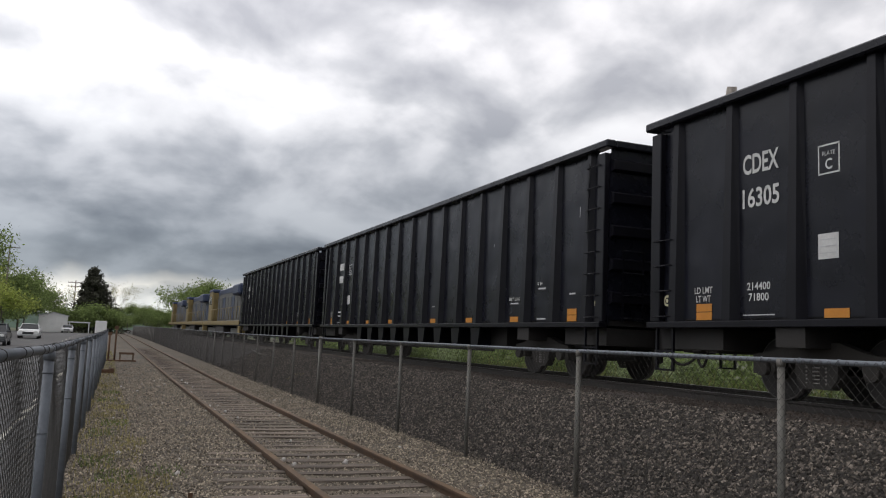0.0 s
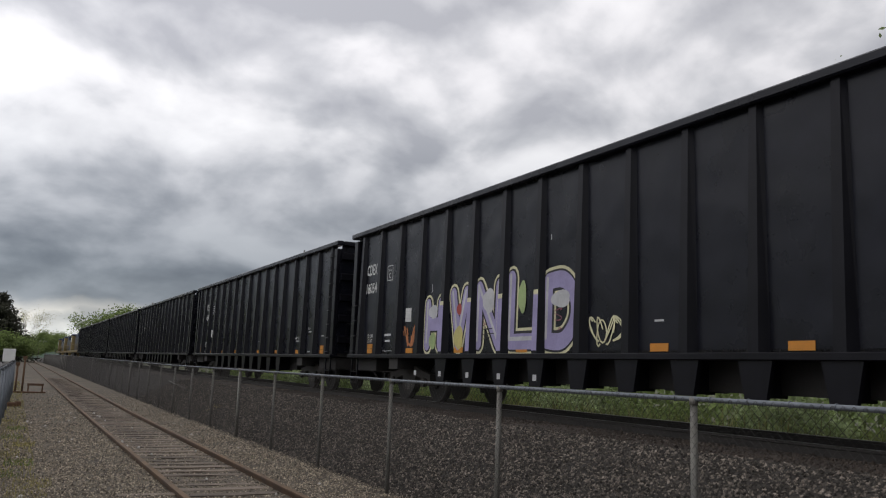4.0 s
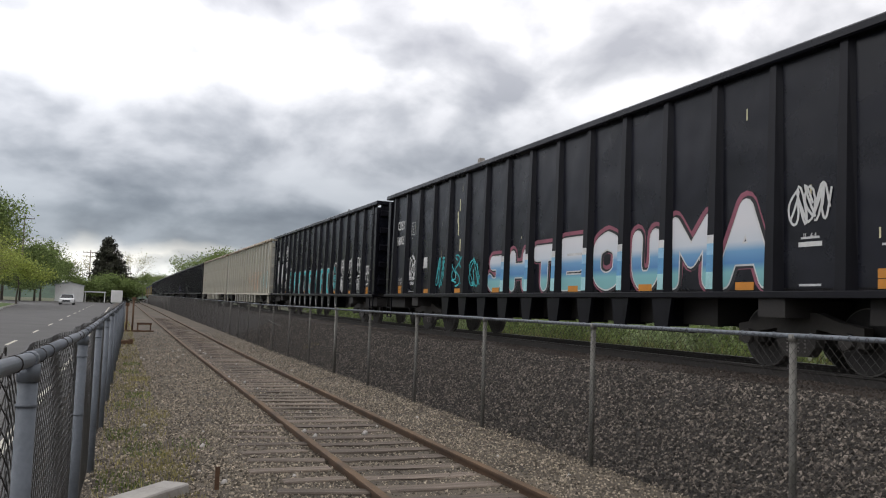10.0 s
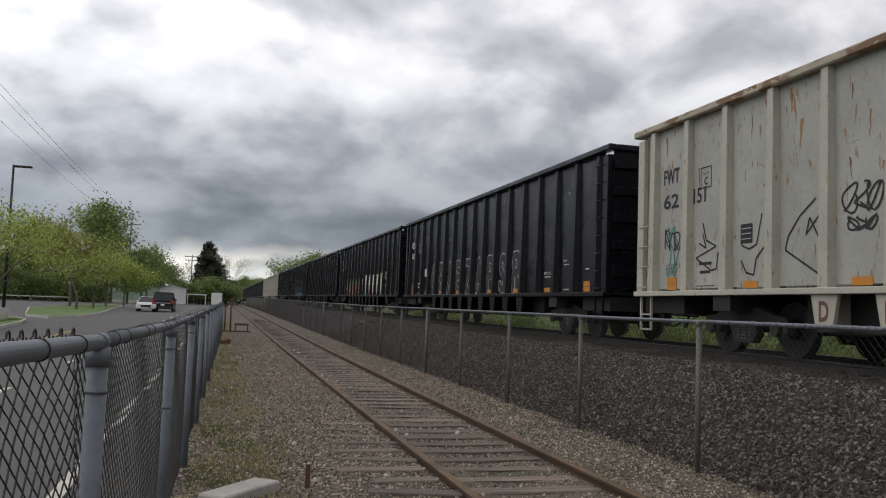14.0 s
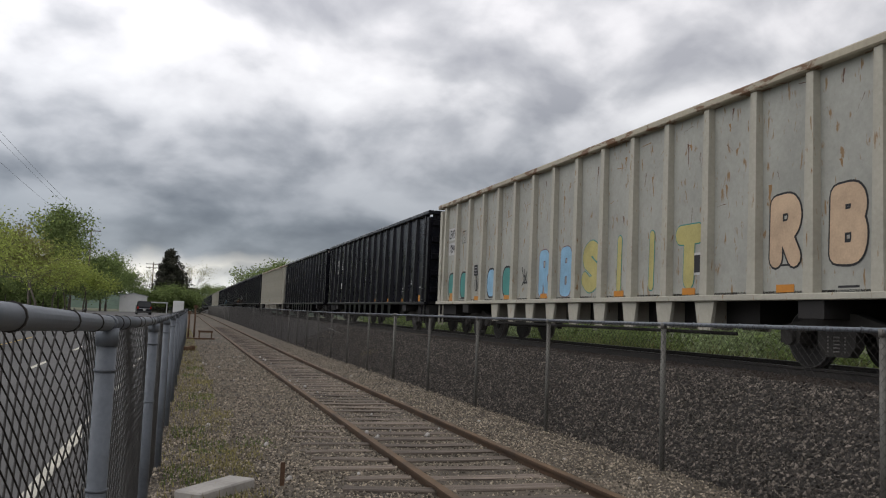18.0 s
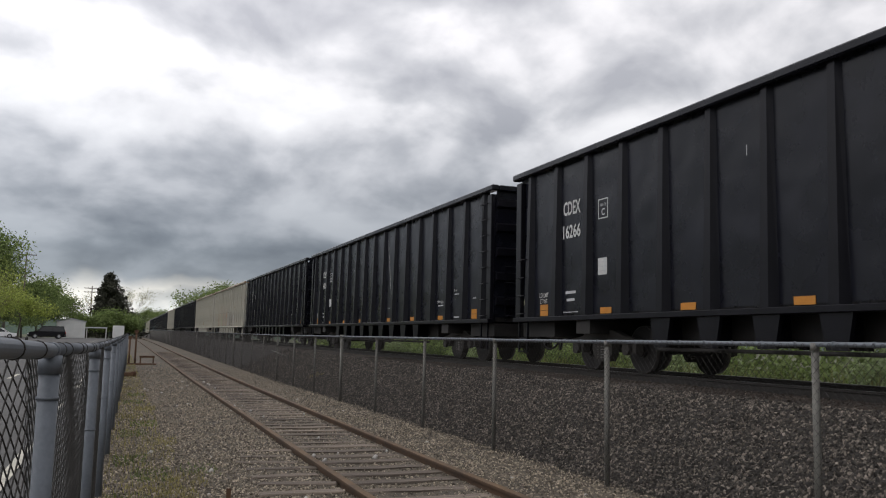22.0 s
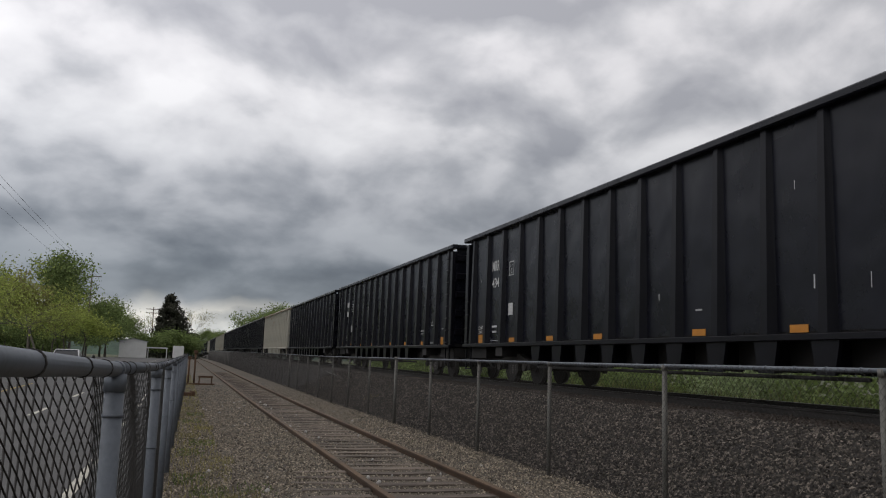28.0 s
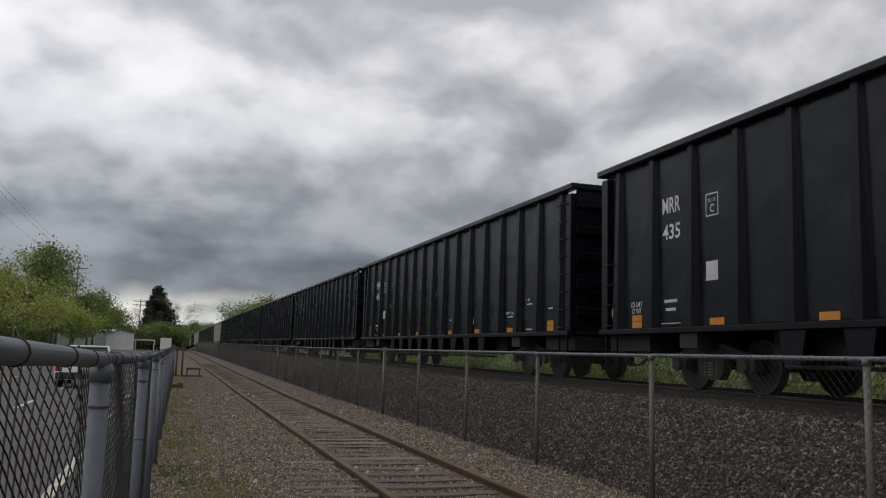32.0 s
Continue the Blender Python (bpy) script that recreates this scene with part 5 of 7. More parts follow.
    bm = bmesh.new()
    box(bm, -w + 0.05, w - 0.05, -l - 0.05, -l + 0.1, 0.3, 0.55, 0.03)
    part("rear_bumper", bm, M["plastic"], v)
    bm = bmesh.new()
    box(bm, -w + 0.45, w - 0.45, l - 0.05, l + 0.02, 0.42, 0.66, 0.02)
    part("grille", bm, M["plastic"], v)
    bm = bmesh.new()
    box(bm, -0.17, 0.17, -l - 0.062, -l - 0.04, 0.62 if suv else 0.6, 0.78 if suv else 0.74)
    part("plate", bm, M["white"], v, "pale number plate")
    if suv:
        bm = bmesh.new()
        box(bm, -w + 0.3, w - 0.3, -l - 0.02, -l + 0.02, belt - 0.28, belt - 0.22)
        part("chrome_strip", bm, M["alloy"], v, "bright strip across the tailgate")
    return tagged(v, label, "car")


ROAD = {}


def build_bird():
    b = empty("bird")
    bm = bmesh.new()
    tube(bm, (0, -0.2, 0), (0, 0.05, 0.0), 0.02, 8, 0.06)
    tube(bm, (0, 0.05, 0.0), (0, 0.2, 0.02), 0.06, 8, 0.015)
    part("body", bm, M["plastic"], b)
    for s in (-1, 1):
        bm = bmesh.new()
        prism(bm, [(0.0, -0.08), (0.0, 0.08), (s * 0.25, 0.06), (s * 0.5, -0.1), (s * 0.25, -0.06)], "z", 0.02, 0.035)
        w = part("wing", bm, M["plastic"], b)
        w.rotation_euler = (0, -s * 0.35, 0)
    ROAD["bird"] = tagged(b, "small dark bird flying over the train", "bird")


def road_pose(x, y, heading):
    return pose(x + lean_in(y), y, grade(y) - 0.02, math.degrees(0.006) * math.cos(radians(heading)), 0, heading)


def build_vehicles():
    cols = [("maroon", 0), ("red", 1), ("silver", 0), ("white", 1), ("grey", 0), ("blue", 0), ("black", 1), ("silver", 0), ("grey", 1)]
    for i, (c, suv) in enumerate(cols):
        car = vehicle("parked_car", PAINTS[c], 4.6, 1.85, 1.68 if suv else 1.45, suv, f"{c} {'sport utility car' if suv else 'sedan'} parked in the lot beside the lawn")
        tagged(car, group="cars parked in the lot")
        y = 56.5 - i * 2.75
        car.matrix_basis = pose(-17.4, y, grade(y) - 0.04, 0, 0, -78)
    ROAD["suv"] = vehicle("black_suv", PAINTS["black"], 5.3, 2.02, 1.95, True, "black full-size sport utility car driving along the road")
    ROAD["dark"] = vehicle("dark_sedan", PAINTS["grey"], 4.7, 1.85, 1.5, False, "dark grey sedan driving along the road")
    ROAD["white"] = vehicle("white_sedan", PAINTS["white"], 4.9, 1.9, 1.48, False, "white sedan driving along the road")
    ROAD["white2"] = vehicle("white_coupe", PAINTS["white"], 4.7, 1.85, 1.45, False, "white car driving towards the lot entrance")
    ROAD["white4"] = vehicle("white_estate_car", PAINTS["white"], 4.8, 1.85, 1.5, False, "white car driving away along the road")
    ROAD["white3"] = vehicle("white_hatchback", PAINTS["white"], 4.6, 1.85, 1.5, False, "white car turning out of the lot onto the road")


# ---------------------------------------------------------------- locomotives
M["loco_blue"] = material("faded_blue_loco_paint", (0.022, 0.035, 0.075), 0.5, 0, 0.25, 0.8, 12)
M["loco_yellow"] = material("faded_yellow_loco_paint", (0.17, 0.125, 0.045), 0.6, 0, 0.25, 0.8, 12)
M["loco_grey"] = material("dusty_grey_loco_paint", (0.075, 0.075, 0.072), 0.6, 0, 0.25, 0.8, 12)


def locomotive():
    e = empty("locomotive")
    l = 10.9
    def p(nm, mat, *boxes, bevel=0.03, label=""):
        bm = bmesh.new()
        for b in boxes:
            box(bm, *b, bevel)
        return part(nm, bm, mat, e, label)
    p("frame", M["under"], (-1.5, 1.5, -l, l, 0.95, 1.25))
    p("side_sill", M["loco_yellow"], (-1.56, -1.5, -l, l, 1.0, 1.32))
    p("side_sill", M["loco_yellow"], (1.5, 1.56, -l, l, 1.0, 1.32))
    p("long_hood", M["loco_grey"], (-1.0, 1.0, -l + 0.9, 5.3, 1.26, 3.75), bevel=0.12)
    p("hood_top", M["loco_blue"], (-1.02, 1.02, -l + 1.0, 5.2, 3.4, 3.92), bevel=0.1)
    p("radiator", M["loco_blue"], (-1.55, 1.55, -l + 1.2, -l + 4.2, 3.1, 3.85), bevel=0.12)
    p("cab", M["loco_yellow"], (-1.5, 1.5, 5.3, 7.6, 1.26, 3.85), bevel=0.1)
    p("cab_roof", M["loco_blue"], (-1.52, 1.52, 5.2, 7.7, 3.72, 4.0), bevel=0.08)
    p("nose", M["loco_blue"], (-0.95, 0.95, 7.6, 9.4, 1.26, 2.9), bevel=0.15)
    p("fuel_tank", M["under"], (-1.45, 1.45, -2.4, 2.4, 0.3, 0.95), bevel=0.1)
    for s in (-1, 1):
        for y in (5.7, 6.6):
            p("cab_window", M["glass"], (min(s * 1.49, s * 1.52), max(s * 1.49, s * 1.52), y, y + 0.7, 2.7, 3.4), bevel=0.01)
        for k in range(9):
            y = -l + 1.5 + k * 1.7
            p("hood_door", M["loco_grey"] if k % 3 else M["loco_blue"], (min(s * 1.0, s * 1.03), max(s * 1.0, s * 1.03), y, y + 1.4, 1.5, 3.2), bevel=0.01)
        for k in range(12):
            bm = bmesh.new()
            y = -l + 0.4 + k * 1.3
            tube(bm, (s * 1.5, y, 1.3), (s * 1.5, y, 2.25), 0.018, 5)
            part("handrail_post", bm, M["loco_yellow"], e)
        bm = bmesh.new()
        tube(bm, (s * 1.5, -l + 0.4, 2.25), (s * 1.5, 5.2, 2.25), 0.02, 5)
        part("handrail", bm, M["loco_yellow"], e)
        p("step_well", M["loco_yellow"], (min(s * 1.1, s * 1.5), max(s * 1.1, s * 1.5), -l + 0.05, -l + 0.7, 0.35, 1.0))
    for c in (-1, 1):
        bm = bmesh.new()
        for s in (-1, 1):
            box(bm, min(s * 1.0, s * 1.2), max(s * 1.0, s * 1.2), c * 7.2 - 2.5, c * 7.2 + 2.5, 0.35, 0.8, 0.04)
        box(bm, -1.0, 1.0, c * 7.2 - 0.4, c * 7.2 + 0.4, 0.5, 0.9)
        t = part("bogie", bm, M["loco_grey"], e)
        for y in (-1.9, 0, 1.9):
            bm = bmesh.new()
            for s in (-1, 1):
                tube(bm, (s * 0.7, c * 7.2 + y, 0.52), (s * 0.85, c * 7.2 + y, 0.52), 0.52, 20)
            tube(bm, (-0.8, c * 7.2 + y, 0.52), (0.8, c * 7.2 + y, 0.52), 0.09, 8)
            part("wheelset", bm, M["wheel"], t)
        p("coupler", M["truck"], (-0.15, 0.15, min(c * l, c * (l + 0.5)), max(c * l, c * (l + 0.5)), 0.65, 0.95))
    return tagged(e, "blue and yellow diesel locomotive with a grey hood", "locomotive", "locomotives of the train")


LOCOS = {}
first_loco = locomotive()
for i in range(3):
    m = car_pose(place(-3 - i, 0))
    if i == 0:
        first_loco.matrix_basis = m
        LOCOS[-3] = first_loco
    else:
        LOCOS[-3 - i] = copy_thing(first_loco, m)

build_far_ground()
build_trees()
build_grass()
build_shed()
build_lamp()
build_poles()
build_trackside()
build_vehicles()
build_bird()
build_stones()


def vehicle_motions():
    def go(key, rows):
        walk(ROAD[key], [(t, road_pose(x, y, h)) for t, x, y, h in rows])
    go("suv", [(0, -5.6, -134, 0), (8, -5.7, -7, 0), (9.5, -5.8, 18, 0), (10.5, -6.0, 34, 0), (11, -6.15, 42, 0), (12, -6.35, 58, 0), (13, -6.4, 74, 0), (14, -6.7, 90, 0), (14.5, -6.75, 97, 0), (16.5, -6.9, 118, 0),
                (17, -6.95, 122, 2), (18, -7.2, 131, 5), (19, -8.1, 139, 14), (20, -9.6, 144.5, 40), (21, -10.9, 146, 72), (22, -13.0, 145, 100), (23, -16.2, 140, 118), (24, -18.9, 136, 120), (25, -23.2, 132, 114), (27.5, -36, 128, 95), (32, -60, 127, 90)])
    go("dark", [(0, -8.0, 66, 180), (0.5, -7.7, 58.5, 180), (1.0, -7.4, 51, 180), (2, -7.2, 36, 180), (4, -7.0, 8, 180), (7, -7.0, -36, 180), (32, -7.0, -400, 180)])
    go("white", [(0, -8.3, 95, 180), (0.5, -8.2, 89, 180), (1, -8.1, 83, 180), (1.5, -8.0, 77.5, 180), (2, -7.9, 71, 180), (2.5, -7.8, 65, 180), (3, -7.7, 59, 180), (4.5, -7.5, 41, 180), (8, -7.3, -8, 180), (32, -7.3, -330, 180)])
    go("white2", [(0, -8.6, 168, 180), (10.5, -8.5, 122, 180), (11.5, -8.4, 113, 180), (12.5, -8.3, 103, 180), (14, -8.2, 89, 180), (14.5, -8.1, 83, 180), (16.5, -7.9, 55, 180), (18, -7.8, 32, 180), (21, -7.6, -14, 180), (32, -7.6, -160, 180)])
    go("white4", [(0, -3.4, -520, 0), (20, -3.4, -178, 0), (29, -3.4, -17, 0), (30, -3.4, 0.5, 0), (31, -3.4, 17.4, 0), (32, -3.5, 35, 0)])
    go("white3", [(0, -44, 140, 270), (20, -34, 140, 270), (21, -25, 139.5, 270), (22, -18.5, 138, 268), (23, -13.9, 135, 245), (24, -10.2, 124, 205), (25, -8.9, 114, 184), (27.5, -8.9, 72, 181), (28, -8.5, 63, 181), (29, -8.2, 47, 180), (30, -8.1, 33, 180), (32, -8.0, 5, 180)])
    walk(ROAD["bird"], [(t, pose(29.8 + 6.0 * (t - 11), 72.4 - 4.6 * (t - 11), min(17.2 + 6.9 * (t - 11), 40.0) if t > 10 else 10.3 + 0.4 * (10 - t), 20, 0, -128)) for t in (0, 10, 11, 12, 14, 32)])
    times = [i * 0.5 for i in range(65)]
    for k, e in LOCOS.items():
        walk(e, [(t, car_pose(place(k, t), 7.2)) for t in times])


# ---------------------------------------------------------------- lettering and paint on the cars
W_IN = HALF - REC
FACE = Matrix(((0, 0, -1, 0), (-1, 0, 0, 0), (0, 1, 0, 0), (0, 0, 0, 1)))   # text runs along -y and stands along z
INK = {}
for nm, c in (("white", (0.50, 0.50, 0.49)), ("black", (0.018, 0.018, 0.02)), ("cyan", (0.04, 0.38, 0.40)), ("pale_cyan", (0.30, 0.52, 0.54)), ("orange", (0.55, 0.25, 0.11)), ("tan", (0.34, 0.27, 0.19)),
              ("maroon", (0.17, 0.09, 0.09)), ("purple", (0.18, 0.15, 0.33)), ("lilac", (0.27, 0.24, 0.40)), ("lime", (0.28, 0.36, 0.16)), ("cream", (0.55, 0.52, 0.33)), ("silver", (0.42, 0.42, 0.43)), ("red", (0.30, 0.05, 0.04)),
              ("teal", (0.05, 0.22, 0.20)), ("blue", (0.10, 0.27, 0.46)), ("sky_blue", (0.22, 0.40, 0.55)), ("yellow", (0.42, 0.37, 0.14)), ("rust_orange", (0.38, 0.14, 0.05)), ("pink", (0.22, 0.07, 0.10)), ("peach", (0.50, 0.36, 0.24)), ("navy", (0.05, 0.045, 0.08)), ("brown", (0.12, 0.06, 0.04)), ("ochre_rust", (0.26, 0.15, 0.06))):
    INK[nm] = material(nm + "_spray_paint", c, 0.75, 0, 0.18, 2.5, 30)
def fading(name, stops, z0, z1):
    """Spray paint laid in bands that fade into each other up the side."""
    m = material(name, (0.3, 0.4, 0.45), 0.75, 0, 0.1, 2.5, 30)
    nt = m.node_tree
    N, Lk = nt.nodes.new, nt.links.new
    sp, mr, rp = N("ShaderNodeSeparateXYZ"), N("ShaderNodeMapRange"), N("ShaderNodeValToRGB")
    Lk(nt.nodes["Texture Coordinate"].outputs["Object"], sp.inputs[0])
    mr.inputs[1].default_value, mr.inputs[2].default_value = z0, z1
    Lk(sp.outputs[2], mr.inputs[0]), Lk(mr.outputs[0], rp.inputs[0])
    el = rp.color_ramp.elements
    el[0].position, el[0].color = stops[0][0], (*stops[0][1], 1)
    el[1].position, el[1].color = stops[-1][0], (*stops[-1][1], 1)
    for p, c in stops[1:-1]:
        el.new(p).color = (*c, 1)
    Lk(rp.outputs[0], nt.nodes["Principled BSDF"].inputs["Base Color"])
    return m


INK["blue_fade"] = fading("fading_blue_spray_paint", ((0.0, (0.16, 0.36, 0.36)), (0.28, (0.18, 0.40, 0.42)), (0.42, (0.07, 0.20, 0.40)), (0.6, (0.14, 0.30, 0.48)), (0.74, (0.50, 0.54, 0.58)), (1.0, (0.58, 0.58, 0.60))), 1.09, 2.05)
INK["orange_fade"] = fading("fading_orange_spray_paint", ((0.0, (0.03, 0.03, 0.02)), (0.15, (0.20, 0.07, 0.02)), (0.5, (0.24, 0.085, 0.025)), (0.66, (0.10, 0.16, 0.05)), (0.85, (0.02, 0.07, 0.07)), (1.0, (0.012, 0.02, 0.022))), 1.05, 2.25)
_text = {}
TALL = (TOP - SILL) / 3.0


def up(z):
    return SILL + (z - 0.96) * TALL




def text_mesh(body, bold=0.0, fill=True):
    key = (body, bold)
    if key not in _text:
        cu = bpy.data.curves.new("lettering", "FONT")
        cu.body, cu.size, cu.align_x = body, 1.0, "CENTER"
        cu.offset, cu.resolution_u = bold, 3
        ob = bpy.data.objects.new("lettering", cu)
        me = bpy.data.meshes.new_from_object(ob)
        bpy.data.objects.remove(ob)
        xs, ys = [v.co.x for v in me.vertices], [v.co.y for v in me.vertices]
        _text[key] = (me, min(xs), max(xs), min(ys), max(ys))
    return _text[key]


def letters(car, body, y, z, width, height, ink, lift=0.006, bold=0.0, name="lettering", label="", x=None, tilt=0.0):
    """Flat painted writing on the near side, centred at y and z, of a given size."""
    me, x0, x1, y0, y1 = text_mesh(body, bold)
    if (me.name, ink) not in _text:
        c = me.copy()
        c.materials.clear()
        c.materials.append(INK[ink])
        _text[(me.name, ink)] = c
    ob = new(name, _text[(me.name, ink)])
    ob.parent = car
    sx, sy = width / (x1 - x0), height * TALL / (y1 - y0)
    base = Matrix.Translation((-(W_IN if x is None else x) - lift, y, up(z))) @ FACE @ Matrix.Rotation(radians(tilt), 4, "Z")
    ob.matrix_basis = base @ Matrix.Diagonal((sx, sy, 1, 1)) @ Matrix.Translation((-(x0 + x1) / 2, -(y0 + y1) / 2, 0))
    if label:
        tagged(ob, label)
    return ob


def paint_shape(car, pts, y, z, ink, lift=0.005, name="painted_shape", label="", x=None):
    """A flat painted patch; pts run along the car (to the rear) and up."""
    bm = bmesh.new()
    vs = [bm.verts.new((-(W_IN if x is None else x) - lift, y - u, up(z + v))) for u, v in pts]
    f = bm.faces.new(vs)
    if f.normal.x > 0:
        f.normal_flip()
    ob = part(name, bm, INK[ink] if isinstance(ink, str) else ink, car, label)
    return ob


def bubble(w, h, lobes=9, bump=0.12):
    out = []
    n = lobes * 6
    for i in range(n):
        a = i * math.tau / n
        r = 1 + bump * abs(math.sin(a * lobes / 2))
        out.append((w / 2 * r * math.cos(a), h / 2 * r * math.sin(a)))
    return out


def bar(car, y, z, w, h, ink="white", lift=0.005, name="stencil_bar", x=None):
    return paint_shape(car, [(-w / 2, -h / 2), (w / 2, -h / 2), (w / 2, h / 2), (-w / 2, h / 2)], y, z, ink, lift, name, x=x)


def tag(car, y, z, w, h, ink, seed, thick=0.028, strokes=3, name="spray_tag"):
    """An unreadable sprayed scrawl of looping strokes."""
    rnd = random.Random(seed)
    bm = bmesh.new()
    for s in range(strokes):
        cx, cw = (s + 0.5) / strokes * w - w / 2, w / strokes * 0.62
        ph, f1, f2 = rnd.uniform(0, 6), rnd.choice((1, 2, 2, 3)), rnd.choice((1, 2, 3))
        pts = []
        for i in range(22):
            t = i / 21
            pts.append((cx + cw * math.sin(ph + t * math.tau * f1 * 0.75), (h / 2) * math.cos(ph * 1.7 + t * math.tau * f2 * 0.6) * (0.8 + 0.2 * math.sin(t * 9))))
        prev = None
        for i in range(22):
            a, b = pts[max(0, i - 1)], pts[min(21, i + 1)]
            dx, dy = b[0] - a[0], b[1] - a[1]
            d = math.hypot(dx, dy) or 1
            nx, ny = -dy / d * thick / 2, dx / d * thick / 2
            q = [bm.verts.new((-W_IN - 0.007 - s * 0.0015 - i * 0.00004, y - (pts[i][0] + k * nx), up(z + pts[i][1] + k * ny))) for k in (-1, 1)]
            if prev:
                bm.faces.new((prev[0], prev[1], q[1], q[0]))
            prev = q
    bmesh.ops.recalc_face_normals(bm, faces=bm.faces[:])
    return part(name, bm, INK[ink], car)


def mid(i):
    return post_y(i) - BAY / 2


GLYPH = {   # strokes on a unit square; a leading "~" bends smoothly through its points
    "A": ("0 0 .5 1 1 0", ".2 .35 .8 .35"), "B": ("0 0 0 1", "~0 1 .75 1 .95 .78 .7 .54 0 .54", "~0 .54 .8 .54 1 .28 .8 0 0 0"), "C": ("~1 .82 .6 1 .15 .85 0 .5 .15 .15 .6 0 1 .18",),
    "D": ("0 0 0 1", "~0 1 .6 1 1 .7 1 .3 .6 0 0 0"), "E": ("1 1 0 1 0 0 1 0", "0 .52 .8 .52"), "F": ("1 1 0 1 0 0", "0 .52 .75 .52"), "G": ("~1 .82 .6 1 .15 .85 0 .5 .15 .15 .6 0 1 .15", "1 .15 1 .45 .6 .45"),
    "H": ("0 0 0 1", "1 0 1 1", "0 .5 1 .5"), "I": (".5 0 .5 1",), "J": ("~0 .2 .25 0 .6 .05 .7 .35 .7 1", ".2 1 1 1"), "K": ("0 0 0 1", "1 1 0 .45 1 0"), "L": ("0 1 0 0 1 0",), "M": ("0 0 0 1 .5 .4 1 1 1 0",), "N": ("0 0 0 1 1 0 1 1",),
    "O": ("~.5 1 .1 .85 0 .5 .1 .15 .5 0 .9 .15 1 .5 .9 .85 .5 1",), "P": ("0 0 0 1", "~0 1 .75 1 1 .76 .75 .48 0 .46"), "Q": ("~.5 1 .1 .85 0 .5 .1 .15 .5 0 .9 .15 1 .5 .9 .85 .5 1", ".6 .3 1 -.1"),
    "R": ("0 0 0 1", "~0 1 .75 1 1 .77 .75 .52 0 .5", ".45 .5 1 0"), "S": ("~1 .85 .6 1 .15 .9 .1 .68 .5 .52 .92 .34 .85 .1 .4 0 0 .15",), "T": (".5 0 .5 1", "0 1 1 1"), "U": ("~0 1 0 .35 .2 .05 .5 0 .8 .05 1 .35 1 1",),
    "V": ("0 1 .5 0 1 1",), "W": ("0 1 .25 0 .5 .7 .75 0 1 1",), "X": ("0 0 1 1", "0 1 1 0"), "Y": ("0 1 .5 .5 1 1", ".5 .5 .5 0"), "Z": ("0 1 1 1 0 0 1 0",), "!": (".5 .35 .6 1", ".48 0 .5 .05"),
    "0": ("~.5 1 .1 .85 0 .5 .1 .15 .5 0 .9 .15 1 .5 .9 .85 .5 1",), "8": ("~.5 .53 .1 .75 .5 1 .9 .75 .5 .53 .05 .25 .5 0 .95 .25 .5 .53",), "_": ("~0 .3 .5 .6 1 .2",), " ": (),
}


def glyph_paths(ch):
    out = []
    for text in GLYPH[ch]:
        bent = text.startswith("~")
        v = [float(a) for a in text.strip("~").split()]
        p = list(zip(v[::2], v[1::2]))
        if bent:
            q = [p[0]] + p + [p[-1]]
            p2 = []
            for a, b, c, d in zip(q, q[1:], q[2:], q[3:]):
                for k in range(4):
                    t = k / 4
                    p2.append(tuple(0.5 * (2 * b[m] + (c[m] - a[m]) * t + (2 * a[m] - 5 * b[m] + 4 * c[m] - d[m]) * t * t + (3 * b[m] - a[m] - 3 * c[m] + d[m]) * t ** 3) for m in (0, 1)))
            p = p2 + [q[-1]]
        out.append(p)
    return out


def stroked(car, paths, y, z, thick, ink, lift, name, x=None):
    """Round-ended strokes of paint; paths run along the car (to the rear) and up from y, z."""
    bm = bmesh.new()
    x0, n = -(W_IN if x is None else x) - lift, 0
    r = thick / 2
    for p in paths:
        for k, (u, v) in enumerate(p):
            n += 1
            xx = x0 - n * 0.000025
            if k in (0, len(p) - 1) or thick > 0.05:
                bm.faces.new([bm.verts.new((xx, y - u - r * math.cos(a), up(z + v + r * math.sin(a)))) for a in (m * math.tau / 12 for m in range(12))])
            if k:
                a, b = p[k - 1]
                d = math.hypot(u - a, v - b)
                if d < 1e-6:
                    continue
                ex, ey = -(v - b) / d * r, (u - a) / d * r
                n += 1
                xx = x0 - n * 0.000025
                bm.faces.new([bm.verts.new((xx, y - g, up(z + h))) for g, h in ((a + ex, b + ey), (a - ex, b - ey), (u - ex, v - ey), (u + ex, v + ey))])
    for f in bm.faces:
        f.normal_update()
        if f.normal.x > 0:
            f.normal_flip()
    return part(name, bm, INK[ink] if isinstance(ink, str) else ink, car)


def lettered(text, w, h, slant=0.0, rnd=None):
    """Stroke paths of a word in a box of w by h, centred on the origin."""
    n = len(text)
    cell = w / n
    out = []
    for k, ch in enumerate(text):
        jx, jy, js = (rnd.uniform(-0.06, 0.06) * cell, rnd.uniform(-0.08, 0.08) * h, rnd.uniform(0.85, 1.1)) if rnd else (0, 0, 1)
        gw = cell * (0.7 if n > 1 else 1.0)
        for p in glyph_paths(ch):
            out.append([(-w / 2 + cell * (k + 0.5) + (u - 0.5) * gw + slant * (v - 0.5) * h + jx, (v - 0.5) * h * js + jy) for u, v in p])
    return out


def hand(car, text, y, z, w, h, ink, thick=0.035, seed=0, lift=0.010, slant=0.06, x=None):
    """A word written by hand with a marker or spray can."""
    return stroked(car, lettered(text, w, h, slant, random.Random(seed + len(text) * 31)), y, z, thick, ink, lift, "sprayed_word", x)


